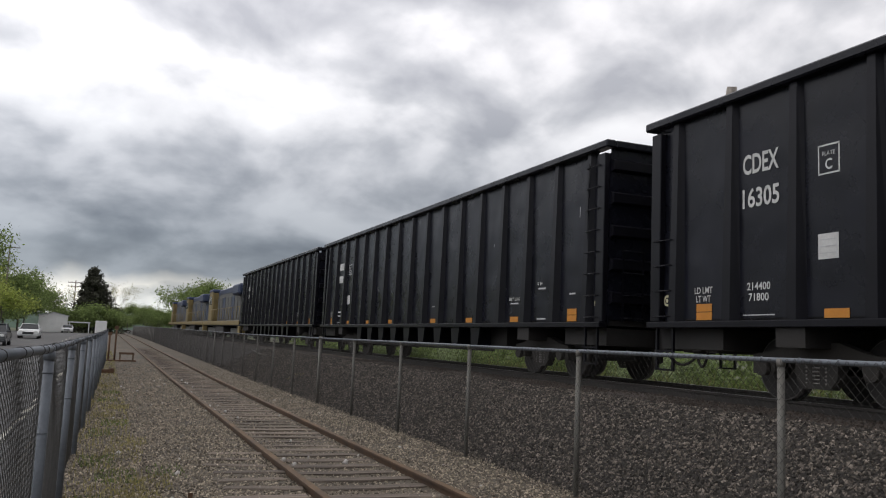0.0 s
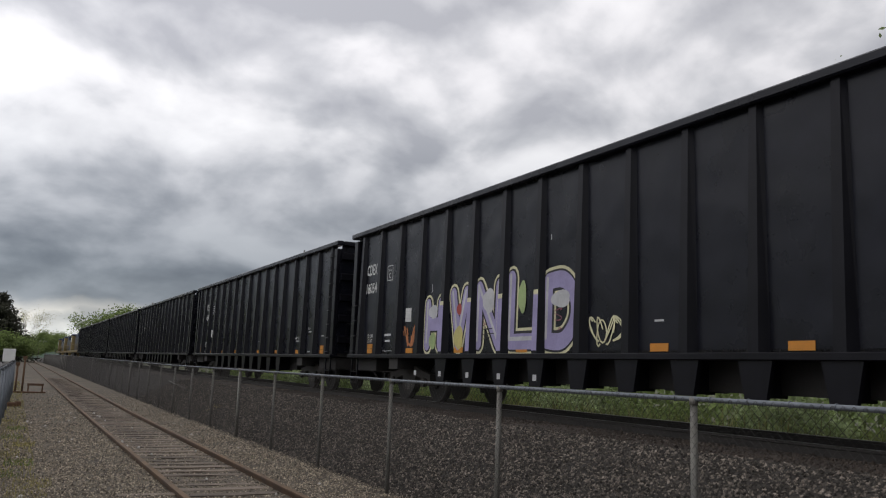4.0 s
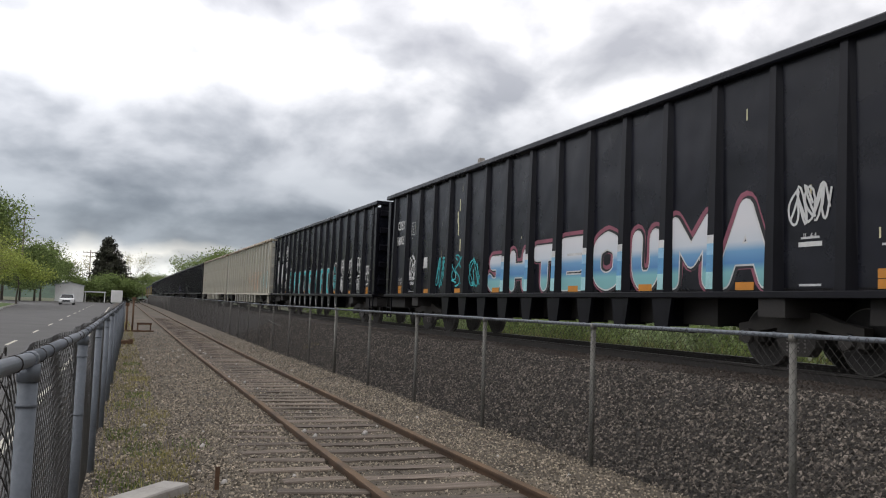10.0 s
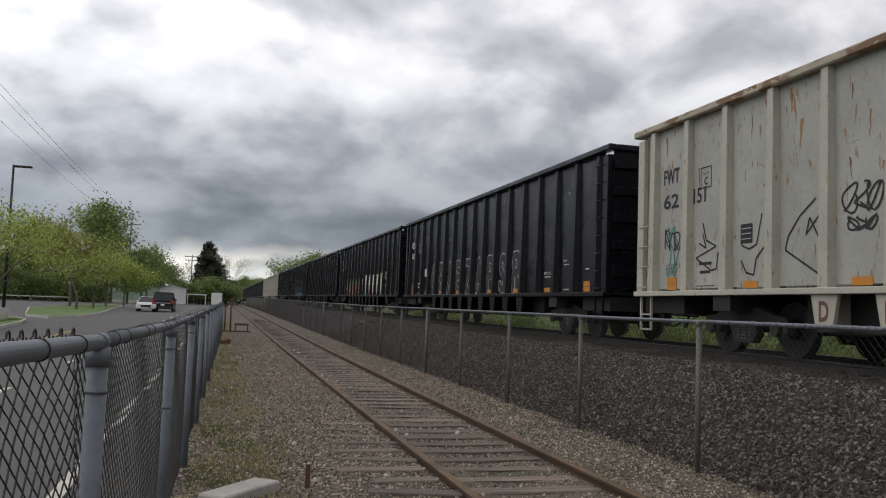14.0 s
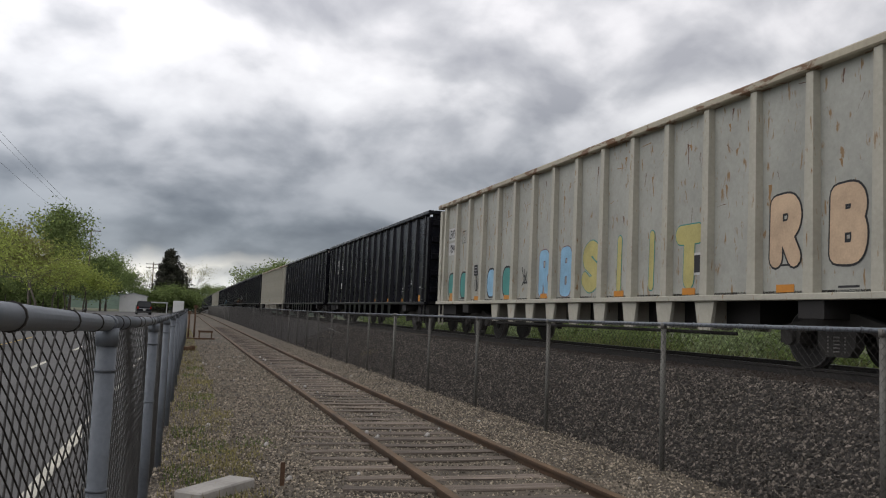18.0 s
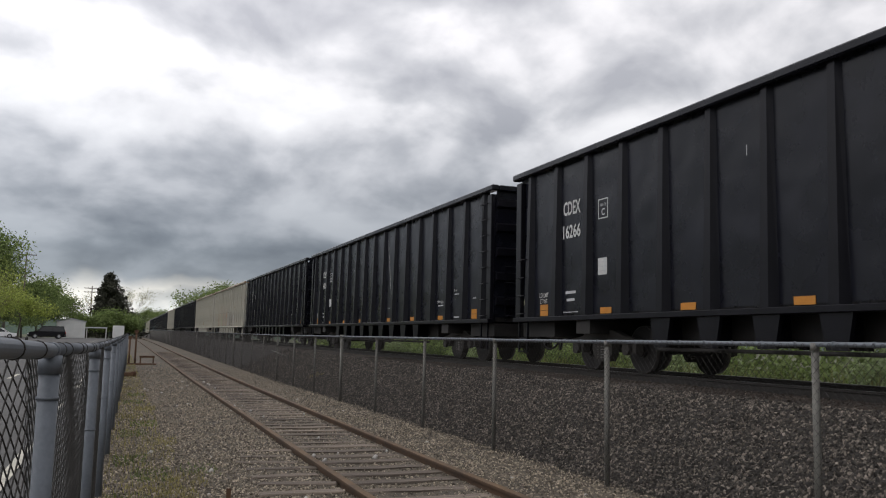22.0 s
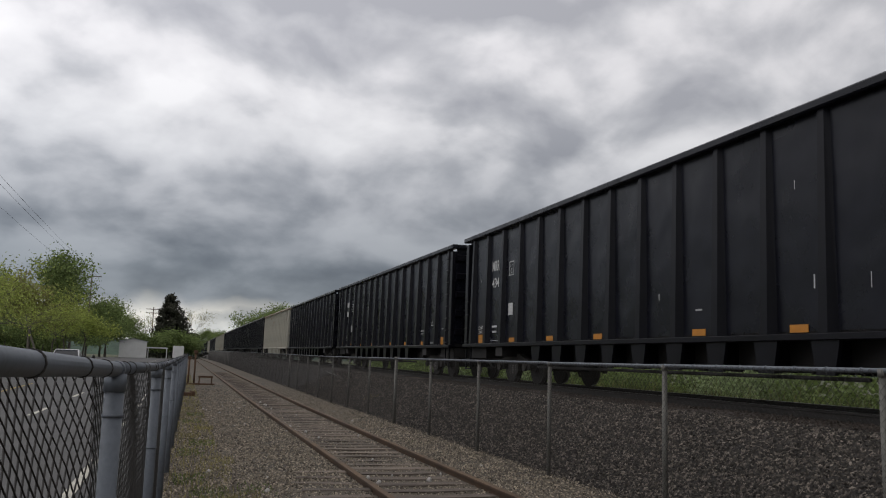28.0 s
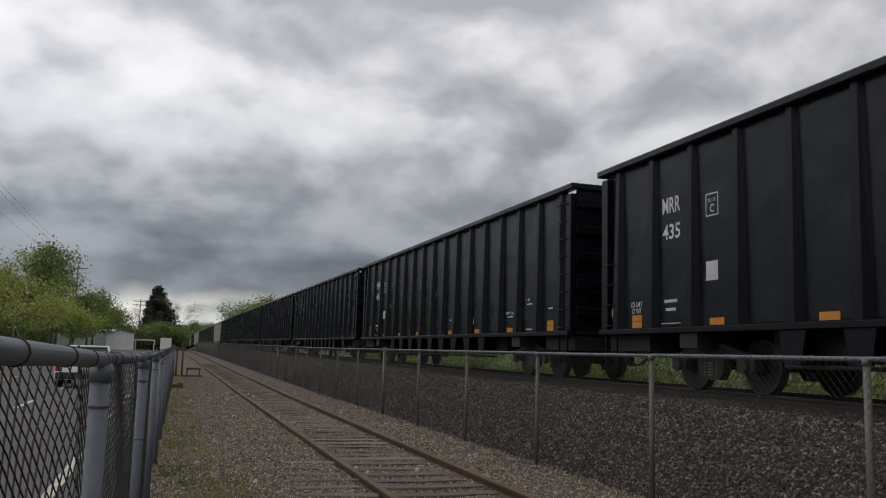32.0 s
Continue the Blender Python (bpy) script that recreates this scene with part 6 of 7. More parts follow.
def block(car, i, ch, z0, h, fill, line, w=0.82, bold=0.05, edge=0.035, dy=0.0):
    """A fat painted letter with an outline in bay i, standing from z0 up."""
    y, z, thick = mid(i) - dy, z0 + h / 2, min(bold * 4, 0.4)
    thick = min(thick, 0.3 * h, max(0.41 * w, 0.16))
    paths = lettered(ch, max(w - thick, 0.02), h - thick, 0.03)
    stroked(car, paths, y, z, thick + 2 * edge, line, 0.004, "letter_outline")
    stroked(car, paths, y, z, thick, fill, 0.008, "painted_letter")


S0 = 0.96 + 0.05


WEIGHTS = {0: ("214400", "71800"), 2: ("214600", "71400"), 7: ("213200", "72800"), 8: ("213600", "72400"), 17: ("214600", "71400"), 20: ("214500", "71500")}


def stencils(car, mark, number, ink="white", patch=False, seed=0, first=0):
    """Marks and data that every car carries at its leading end."""
    y0, y1 = mid(first) + 0.06, mid(first + 1) + 0.1
    w0, w1 = mid(0) + 0.02, mid(1) + 0.1
    if patch:
        bar(car, y0, 3.05, 0.86, 0.38, "white", 0.004, "marking_patch")
        bar(car, y0, 2.6, 0.78, 0.38, "white", 0.004, "marking_patch")
    if mark:
        letters(car, mark, y0, 3.05, 0.68 if len(mark) > 3 else 0.56, 0.27, ink, 0.008, 0.02)
        letters(car, number, y0, 2.6, 0.70 if len(number) > 4 else 0.55, 0.26, ink, 0.008, 0.02)
    else:
        bar(car, y0, 3.05, 0.6, 0.24, ink)
        bar(car, y0, 2.6, 0.6, 0.24, ink)
    # plate letter in its frame
    for dy, dz, w, h in ((0, 0.17, 0.34, 0.02), (0, -0.17, 0.34, 0.02), (0.16, 0, 0.02, 0.34), (-0.16, 0, 0.02, 0.34)):
        bar(car, y1 + dy, 2.88 + dz, w, h, ink, name="plate_frame")
    letters(car, "PLATE", y1, 2.95, 0.2, 0.05, ink)
    letters(car, "C", y1, 2.82, 0.11, 0.13, ink, bold=0.02)
    letters(car, "LD LMT", w0, S0 + 0.42, 0.4, 0.09, ink, bold=0.01)
    letters(car, "LT WT", w0, S0 + 0.3, 0.32, 0.09, ink, bold=0.01)
    if seed in WEIGHTS:
        letters(car, WEIGHTS[seed][0], w1, S0 + 0.43, 0.44, 0.1, ink, bold=0.015)
        letters(car, WEIGHTS[seed][1], w1, S0 + 0.29, 0.38, 0.1, ink, bold=0.015)
    else:
        bar(car, w1, S0 + 0.43, 0.4, 0.05, "silver" if ink == "white" else ink)
        bar(car, w1, S0 + 0.29, 0.32, 0.05, "silver" if ink == "white" else ink)
    bar(car, w1, S0 + 0.06, 0.6, 0.014, "silver" if ink == "white" else ink)
    # label plate with its rows
    bar(car, mid(2) + 0.12, 1.85, 0.32, 0.30, "white" if ink == "white" else "black", name="data_plate")
    for k in range(3):
        bar(car, mid(2) + 0.12, 1.77 + k * 0.08, 0.26, 0.012, "silver", 0.009)
    # shop stencils near the trailing end
    if car not in (CARS[6], CARS[7], CARS[8], CARS[12], CARS[15], CARS[16]):
        letters(car, "IL 64", mid(14) + 0.08, S0 + 0.74, 0.2, 0.065, ink, bold=0.01)
        letters(car, "EMPTY LOAD", mid(13), S0 + 0.47, 0.5, 0.065, ink, bold=0.01)
    for i, z, w in ((13, S0 + 0.38, 0.5), (14, S0 + 0.64, 0.42), (9, S0 + 0.42, 0.26), (14, S0 + 0.06, 0.5), (15, S0 + 0.5, 0.3)):
        bar(car, mid(i), z, w * 0.75, 0.028, "silver" if ink == "white" else ink)
    for y in (BODY / 2 - 0.33, 0.33 - BODY / 2):
        ring = [(math.cos(a * math.tau / 20), math.sin(a * math.tau / 20)) for a in range(20)]
        for r, tone, lift in ((0.085, "cream", 0.112), (0.05, "black", 0.1135), (0.03, "cream", 0.115)):
            paint_shape(car, [(r * u, r * v) for u, v in ring], y, S0 + 0.3, tone if ink == "white" else "black", lift - 0.1, "wheel_mark")


def scuffs(car, seed, n, ink="silver"):
    """Pale scrapes and splashes on the sides."""
    rnd = random.Random(seed)
    for _ in range(n):
        i = rnd.randrange(PANELS)
        y, z = mid(i) + rnd.uniform(-0.35, 0.35), rnd.uniform(1.3, 3.6)
        w, h = rnd.uniform(0.01, 0.03), rnd.uniform(0.04, 0.22)
        bar(car, y, z, w, h, ink, name="scrape")


def leg_letters(car, word, ink, first=4):
    for j, ch in enumerate(word):
        if ch != " ":
            letters(car, ch, post_y(first + j), 0.68, 0.06 if ch == "I" else 0.2, 0.27, ink, 0.006, 0.03, "leg_letter", x=HALF - 0.03)


GREY_CARS = [CARS[k] for k in GREY]


def rib_paint(car, i, z0, z1, ink, wide=0.08):
    """Paint that runs over the outer face of a rib between two heights."""
    bm = bmesh.new()
    def face_x(z):
        t = (z - SILL - 0.036) / (TOP - SILL - 0.067)
        return -(W_IN - 0.002 + REC * (1 - (0.2 if car in GREY_CARS else 0.45) * t)) - 0.006
    def half(z):
        return wide * (1 - 0.28 * (z - SILL) / (TOP - SILL))
    y, z0, z1 = post_y(i), up(z0), up(z1)
    vs = [bm.verts.new((face_x(z), y + s * half(z), z)) for z, s in ((z0, 1), (z0, -1), (z1, -1), (z1, 1))]
    f = bm.faces.new(vs)
    f.normal_update()
    if f.normal.x > 0:
        f.normal_flip()
    return part("rib_paint", bm, INK[ink], car)


def rust_runs(car, seed, n=80):
    """Rust where the paint has chipped: runs below the rim, slanting scratches and short level scrapes."""
    rnd = random.Random(seed)
    for ink, count in (("ochre_rust", int(n * 0.55)), ("brown", int(n * 0.55))):
        bm = bmesh.new()
        for _ in range(count):
            y, z = mid(rnd.randrange(PANELS)) + rnd.uniform(-0.42, 0.42), 0.96 + 3.0 * (0.97 - 0.5 * rnd.random() ** 1.5)
            x = -W_IN - 0.003 - rnd.uniform(0, 0.002)
            kind = rnd.random()
            if kind < 0.45:       # a run that thins out downwards
                h, w, lean = rnd.uniform(0.1, 0.5), rnd.uniform(0.015, 0.05), rnd.uniform(-0.05, 0.05)
            elif kind < 0.8:      # a thin slanting scratch
                h, w, lean = rnd.uniform(0.1, 0.3), rnd.uniform(0.006, 0.012), rnd.uniform(-0.22, 0.22)
            else:                 # a nearly level scrape
                h, w, lean = rnd.uniform(0.01, 0.05), rnd.uniform(0.008, 0.014), rnd.choice((-1, 1)) * rnd.uniform(0.15, 0.4)
            if ink == "brown":
                w *= 0.55
            knots = 5
            left, right = [], []
            for k in range(knots + 1):
                t = k / knots
                c, half = y + lean * t + rnd.uniform(-0.012, 0.012), w * (1 - 0.75 * t) * rnd.uniform(0.5, 1.2)
                left.append((c - half, z - h * t + (half if abs(lean) > h else 0)))
                right.append((c + half, z - h * t - (half if abs(lean) > h else 0)))
            for k in range(knots):
                bm.faces.new([bm.verts.new((x, a, up(b))) for a, b in (left[k], right[k], right[k + 1], left[k + 1])])
        for f in bm.faces:
            f.normal_update()
            if f.normal.x > 0:
                f.normal_flip()
        tagged(part("rust_staining", bm, INK[ink], car, "chipped paint with rust showing"), kind="stuff")


marks = {0: ("CDEX", "16305"), 1: ("CDEX", "16304"), 2: ("CDEX", "16307"), 3: ("CDEX", "16054"), 4: ("CDEX", "16116"), 6: ("LEWX", "1084"), 7: ("CDEX", "16160"), 8: ("CDEX", "16005"), 9: ("CDEX", "16151"), 10: ("CDEX", "1806"), 12: ("FWT", "62"), 11: ("CDEX", "1606"),
         14: ("CDEX", "1627"), 15: ("LEWX", "1094"), 16: ("LEWX", "1032"), 17: ("CDEX", "16268"), 18: ("CDEX", "16269"), 19: ("CDEX", "16266"), 20: ("CDEX", "16265"), 21: ("WCT", "570"), 22: ("CDEX", "16206"), 24: ("MRR", "434"), 25: ("MRR", "435"),
         26: ("MRR", "436"), 27: ("MRR", "436"), 28: ("MRR", "435")}
SHIFTED = (-2, -1, 0, 1, 2, 14, 17, 18, 19, 20, 23, 24, 25, 26, 27, 28, 29)
for k, car in CARS.items():
    mk, no = marks.get(k, ("", ""))
    if not no:
        mk = ""
    stencils(car, mk, no, "black" if k in GREY else "white", k in (6, 15, 16), k, 1 if k in SHIFTED else 0)
    if k in GREY:
        rust_runs(car, 500 + k)
    if k not in GREY:
        scuffs(car, 100 + k, 5)

# car 3: lilac piece with cream outlines
c = CARS[3]
for i in (4, 5, 6, 7):
    rib_paint(c, i, S0 + 0.03, S0 + 0.95, "lilac")
    rib_paint(c, i, S0 + 0.95, S0 + 1.03, "cream")
for i, ch, h, w, dy in ((3, "H", 1.15, 0.95, 0.05), (4, "V", 1.3, 0.9, 0.0), (5, "N", 1.35, 1.1, 0.0), (6, "L", 1.45, 1.1, 0.0), (7, "D", 1.3, 1.1, 0.0)):
    block(c, i, ch, S0 + 0.02, h, "black", "cream", w, 0.088, 0.05, dy)
    paths = lettered(ch, w - 0.32, h - 0.34, 0.03)
    stroked(c, paths, mid(i) - dy, S0 + 0.02 + h / 2, 0.27, "lilac", 0.0105, "paint_fill")
    stroked(c, [[(u - 0.03, v + 0.05) for u, v in p] for p in paths[:1]], mid(i) - dy, S0 + 0.02 + h / 2, 0.07, "silver", 0.0125, "paint_highlight")
for i, z, ink, w, h in ((4, 0.25, "lime", 0.3, 0.3), (4, 0.85, "silver", 0.4, 0.25), (5, 0.3, "yellow", 0.36, 0.4), (6, 0.95, "silver", 0.4, 0.4), (7, 0.95, "lime", 0.24, 0.5), (5, 0.85, "red", 0.2, 0.2), (8, 0.85, "silver", 0.5, 0.25)):
    paint_shape(c, bubble(w, h, 3, 0.2), mid(i - 1), S0 + z, ink, 0.0142, "paint_fill")
for i, z in ((4, 0.55), (6, 0.6), (7, 0.2), (8, 0.3), (8, 0.6)):
    tag(c, mid(i - 1) + 0.1, S0 + z, 0.2, 0.2, "pink", i * 7 + int(z * 10), 0.016, 1)
for a in range(6):
    bar(c, mid(5) + 0.02 - 0.1 * math.cos(a), S0 + 0.35 + 0.1 * math.sin(a * 1.1), 0.3 - a * 0.03, 0.014, "black", 0.0155, "web_line")
tag(c, mid(2), S0 + 0.35, 0.6, 0.5, "rust_orange", 31, 0.05, 3)
tag(c, mid(8), S0 + 0.3, 0.8, 0.45, "cream", 33, 0.028, 4)
for i in range(4, 9):
    bar(c, post_y(i - 1), 0.6, 0.12, 0.1, "silver", 0.006, "leg_paint", x=HALF - 0.03)

# car 4: yellow-green scrawl and white strip on the car ahead's corner
tag(CARS[3], -BODY / 2 + 0.3, 2.2, 0.3, 1.0, "yellow", 41, 0.05, 2)

# car 5: grey with small tags
c = CARS[5]
for i, ink, s in ((15, "black", 1), (13, "black", 3), (14, "white", 2), (10, "black", 4), (9, "silver", 5), (7, "black", 6), (8, "white", 7), (6, "black", 9), (5, "white", 10)):
    tag(c, mid(i), S0 + 0.55, 0.55, 0.6, ink, 50 + s, 0.03, 3)
bar(c, mid(12), S0 + 0.4, 0.26, 0.24, "white", name="label_patch")
bar(c, mid(12), S0 + 0.4, 0.2, 0.18, "black", 0.008, "label_patch")

# car 6: bubble letters, slogans and leg letters
c = CARS[6]
for i, ch, dy in ((0, "B", -0.15), (0, "O", 0.42), (1, "B", 0.0), (1, "B", 0.55), (2, "Y", 0.1)):
    block(c, i, ch, S0 + 0.05, 0.85 if ch != "Y" else 1.0, "purple", "white", 0.55, 0.05, 0.05, dy)
hand(c, "RIP K", mid(0), 2.25, 0.75, 0.18, "black", 0.03, 3)
tag(c, mid(0), 1.95, 0.7, 0.3, "black", 61, 0.03, 4)
tag(c, BODY / 2 - 0.32, 1.75, 0.4, 0.45, "black", 62, 0.04, 3)
for i, ch in ((3, "A"), (4, "B")):
    block(c, i, ch, S0, 1.15, "maroon", "silver", 0.78, 0.1, 0.035)
    letters(c, "*", mid(i), S0 + 0.85, 0.2, 0.22, "white", 0.012, 0.02)
letters(c, "*", mid(4), S0 + 0.4, 0.2, 0.22, "white", 0.009, 0.02)
for i, ch, w, dy in ((5, "S", 1.1, 0.05), (6, "I", 0.36, -0.25), (6, "I", 0.36, 0.28), (7, "Y", 1.15, -0.15)):
    block(c, i, ch, S0 + 0.05, 1.2, "tan", "brown", w, 0.08, 0.018, dy)
tag(c, mid(7) - 0.45, S0 + 0.4, 0.3, 0.55, "silver", 66, 0.014, 4)
for j, ch in enumerate("PRAY"):
    letters(c, ch, post_y(8), S0 + 0.75 - j * 0.2, 0.12, 0.16, "black", 0.006, 0.01, x=HALF)
paint_shape(c, bubble(0.98, 1.3, 8, 0.1), mid(8) - 0.04, S0 + 0.62, "black", 0.004, "paint_outline")
paint_shape(c, bubble(0.88, 1.2, 8, 0.1), mid(8) - 0.04, S0 + 0.62, "pale_cyan", 0.007, "paint_fill")
for j, (wd, w) in enumerate((("WISH", 0.5), ("YOU", 0.4), ("WERE", 0.62), ("HERE", 0.56))):
    hand(c, wd, mid(8), S0 + 0.98 - j * 0.24, w, 0.15, "black", 0.032, j)
for i, ch in ((9, "B"), (10, "O"), (11, "B"), (12, "B"), (13, "T")):
    block(c, i, ch, S0 + 0.06, 1.25, "orange", "black", 0.84, 0.09, 0.055)
bar(c, mid(12), S0 + 0.32, 0.4, 0.28, "white", 0.012, "label_patch")
bar(c, mid(12), S0 + 0.32, 0.34, 0.22, "black", 0.014, "label_patch")
paint_shape(c, bubble(0.98, 1.25, 7, 0.1), mid(14), S0 + 0.62, "black", 0.004, "paint_outline")
paint_shape(c, bubble(0.9, 1.16, 7, 0.1), mid(14), S0 + 0.62, "pale_cyan", 0.007, "paint_fill")
for j in range(3):
    hand(c, "BELIEVE", mid(14) + 0.05, S0 + 0.62 - j * 0.24, 0.72, 0.15, "black", 0.026, j)
bar(c, mid(15), S0 + 0.78, 0.92, 1.05, "black", 0.004, "paint_outline")
bar(c, mid(15), S0 + 0.78, 0.84, 0.97, "pale_cyan", 0.007, "paint_fill")
for j, (wd, w) in enumerate((("HEY KIDS", 0.7), ("DRUGS", 0.6), ("KILL!", 0.5))):
    hand(c, wd, mid(15), S0 + 1.08 - j * 0.3, w, 0.18, "black", 0.03, j)
tag(c, -BODY / 2 + 0.34, S0 + 0.85, 0.3, 0.4, "black", 68, 0.03, 3)
leg_letters(c, "DRUGSKILL", "navy", 4)

# car 7: cyan letters on black
c = CARS[7]
for i in (0, 1):
    block(c, i, "B", S0 + 0.5, 0.98, "silver", "silver", 0.7, 0.062, 0.015)
hand(c, "OQB", mid(0), S0 + 0.98, 0.4, 0.18, "black", 0.03, 1, 0.013)
hand(c, "PB!", mid(2), 3.08, 0.8, 0.5, "white", 0.048, 2)
hand(c, "_", mid(2) - 0.1, 2.72, 0.6, 0.16, "white", 0.05, 3)
hand(c, "OQB", mid(2), 2.42, 0.62, 0.32, "white", 0.05, 4)
hand(c, "PBOQB", mid(2), S0 + 0.42, 0.85, 0.3, "white", 0.045, 5)
for z, h in ((2.55, 0.45), (1.72, 0.3), (1.32, 0.4)):
    hand(c, "PB" if z > 1.5 else "A", BODY / 2 - 0.32, z, 0.36, h, "white", 0.05, int(z * 10))
for i, lines in ((3, ("FOR", "LUNA", "PARK")), (11, ("RIP", "PET", "BIRD"))):
    paint_shape(c, bubble(0.82, 1.12, 8, 0.14), mid(i), S0 + 0.62, "white", 0.004, "paint_outline")
    paint_shape(c, bubble(0.73, 1.02, 8, 0.14), mid(i), S0 + 0.62, "black", 0.006, "paint_fill")
    for j, wd in enumerate(lines):
        hand(c, wd, mid(i), S0 + 0.92 - j * 0.3, 0.6, 0.2, "cyan", 0.045, j)
for i, ch in zip(range(4, 11), "PETBIRD"):
    block(c, i, ch, S0 + 0.02, 0.98, "cyan", "white", 0.70 if ch != "I" else 0.24, 0.042, 0.028)
for i in (5, 6, 7):
    tag(c, post_y(i) - 0.3, S0 + 0.3, 0.2, 0.45, "silver", 80 + i, 0.035, 2)
for i, z in ((12, 1.0), (13, 0.98), (14, 1.0), (15, 0.72)):
    hand(c, "PB", mid(i), S0 + z, 0.55, 0.5, "white", 0.055, i)
    hand(c, "_", mid(i) - 0.08, S0 + z - 0.38, 0.55, 0.14, "white", 0.045, i)
tag(c, mid(12), S0 + 0.32, 0.6, 0.55, "white", 108, 0.045, 4)
hand(c, "RB", mid(14), S0 + 0.32, 0.5, 0.36, "white", 0.05, 77)
hand(c, "PR", -BODY / 2 + 0.34, S0 + 0.95, 0.34, 0.45, "white", 0.045, 9)
tag(c, -BODY / 2 + 0.34, S0 + 0.4, 0.3, 0.5, "silver", 99, 0.04, 2)
leg_letters(c, "DRUGSKILL", "silver", 4)
scuffs(c, 7, 10, "white")

# car 8: blue and white piece
c = CARS[8]
tag(c, mid(1) - 0.1, S0 + 0.75, 0.8, 0.7, "white", 101, 0.035, 4)
for i in (3, 4, 5):
    tag(c, mid(i), S0 + 0.55, 0.8, 0.8, "cyan", 102 + i, 0.035, 3)
for i in range(7, 14):
    for z0, z1, ink in ((0.02, 0.26, "pale_cyan"), (0.26, 0.5, "blue"), (0.5, 0.66, "sky_blue"), (0.66, 0.78, "white")):
        rib_paint(c, i, S0 + z0, S0 + z1, ink)
for i, ch, h, w in ((6, "J", 0.78, 1.0), (7, "H", 0.86, 0.95), (8, "T", 0.9, 1.05), (9, "E", 0.98, 1.1), (10, "O", 1.0, 1.0), (11, "U", 0.95, 0.8), (12, "M", 1.08, 1.15), (13, "A", 1.2, 1.15)):
    paths = lettered(ch, w - 0.28, h - 0.3, 0.04)
    y, z = mid(i), S0 + 0.03 + h / 2
    stroked(c, paths, y, z + 0.03, 0.48, "pink", 0.0008, "paint_halo")
    stroked(c, paths, y - 0.03, z, 0.40, "black", 0.0027, "paint_shadow")
    stroked(c, paths, y, z, 0.33, "white", 0.0046, "letter_outline")
    stroked(c, paths, y, z, 0.28, "blue_fade", 0.0066, "painted_letter")
tag(c, mid(14), S0 + 1.05, 0.72, 0.5, "white", 160, 0.035, 5)
letters(c, "IL 64", mid(14), S0 + 0.66, 0.22, 0.07, "white")
bar(c, mid(14), S0 + 0.56, 0.4, 0.06)
scuffs(c, 8, 12, "cream")
for z in (2.2, 2.6, 2.9, 3.2):
    bar(c, mid(4) + 0.1 * math.sin(z * 5), z, 0.06, 0.3, "cream", name="splash")

# car 9: pale splash down one bay
c = CARS[9]
stroked(c, [[(-0.1, 2.75), (-0.14, 2.5), (-0.04, 2.3), (-0.08, 2.0), (-0.02, 1.7)], [(0.12, 2.6), (0.2, 2.35), (0.14, 2.1), (0.26, 1.85), (0.22, 1.5), (0.33, 1.2), (0.3, 0.9)]], mid(11), S0, 0.045, "cream", 0.006, "splash")
stroked(c, [[(0.1, 2.78), (0.05, 2.62), (0.12, 2.5)], [(0.3, 1.6), (0.36, 1.45)], [(-0.05, 1.5), (0.0, 1.2), (-0.03, 0.95)]], mid(11), S0, 0.03, "lime", 0.008, "splash")

# car 10: orange contours and pale letters
c = CARS[10]
for i in range(2, 7):
    rnd = random.Random(i)
    if i > 2:
        rib_paint(c, i, S0 + 0.02, S0 + 0.55, "rust_orange")
        rib_paint(c, i, S0 + 0.55, S0 + 0.75, "lime")
    n, peak = 16, rnd.uniform(-0.3, 0.3)
    rise = 0.05 * (i - 2)

    def crest(u):
        return 0.72 + rise + 0.30 * math.exp(-((u - peak) / 0.12) ** 2) + 0.06 * math.sin(u * 9 + i)
    us = [-0.6 + 1.2 * k / n for k in range(n + 1)]
    paint_shape(c, [(-0.6, 0), (0.6, 0)] + [(u, crest(u) + 0.06) for u in us[::-1]], mid(i), S0, "orange_fade", 0.004, "painted_letter")
    for level in range(6):
        k = 0.16 + 0.155 * level
        stroked(c, [[(u, crest(u) * k + 0.07 * math.sin(u * (8 + i) + level * 0.7 + i * 2)) for u in us]], mid(i), S0, 0.02, "cream" if level < 4 else "lime", 0.007, "contour_line")
    ring = [(peak + 0.05 * math.cos(a * math.tau / 10), 0.2 + 0.05 * math.sin(a * math.tau / 10)) for a in range(11)]
    stroked(c, [ring, [(u + 0.14, v + 0.06) for u, v in ring]], mid(i), S0, 0.018, "cream", 0.009, "contour_line")
for i in range(8, 13):
    if i > 8:
        rib_paint(c, i, S0 + 0.0, S0 + 0.5, "brown")
        rib_paint(c, i, S0 + 0.5, S0 + 1.05, "white")
    h = 1.15
    paint_shape(c, [(-0.54, -0.0), (0.54, 0.0), (0.54, h), (-0.54, h * 0.92)], mid(i), S0, "lime" if i in (8, 12) else "brown", 0.004, "paint_halo")
    block(c, i, "BURMA"[i - 8], S0 + 0.08, 0.95, "white", "brown", 0.8, 0.06, 0.03)
tag(c, mid(13), S0 + 0.95, 0.9, 0.4, "silver", 190, 0.025, 4)
tag(c, mid(7), S0 + 0.6, 0.5, 0.75, "white", 191, 0.03, 3)

# car 11: white outline letters
c = CARS[11]
for i, ch in zip(range(3, 12), "CRAEZAPSR"):
    block(c, i, ch, S0, 1.12, "black", "white", 0.66, 0.055, 0.022)

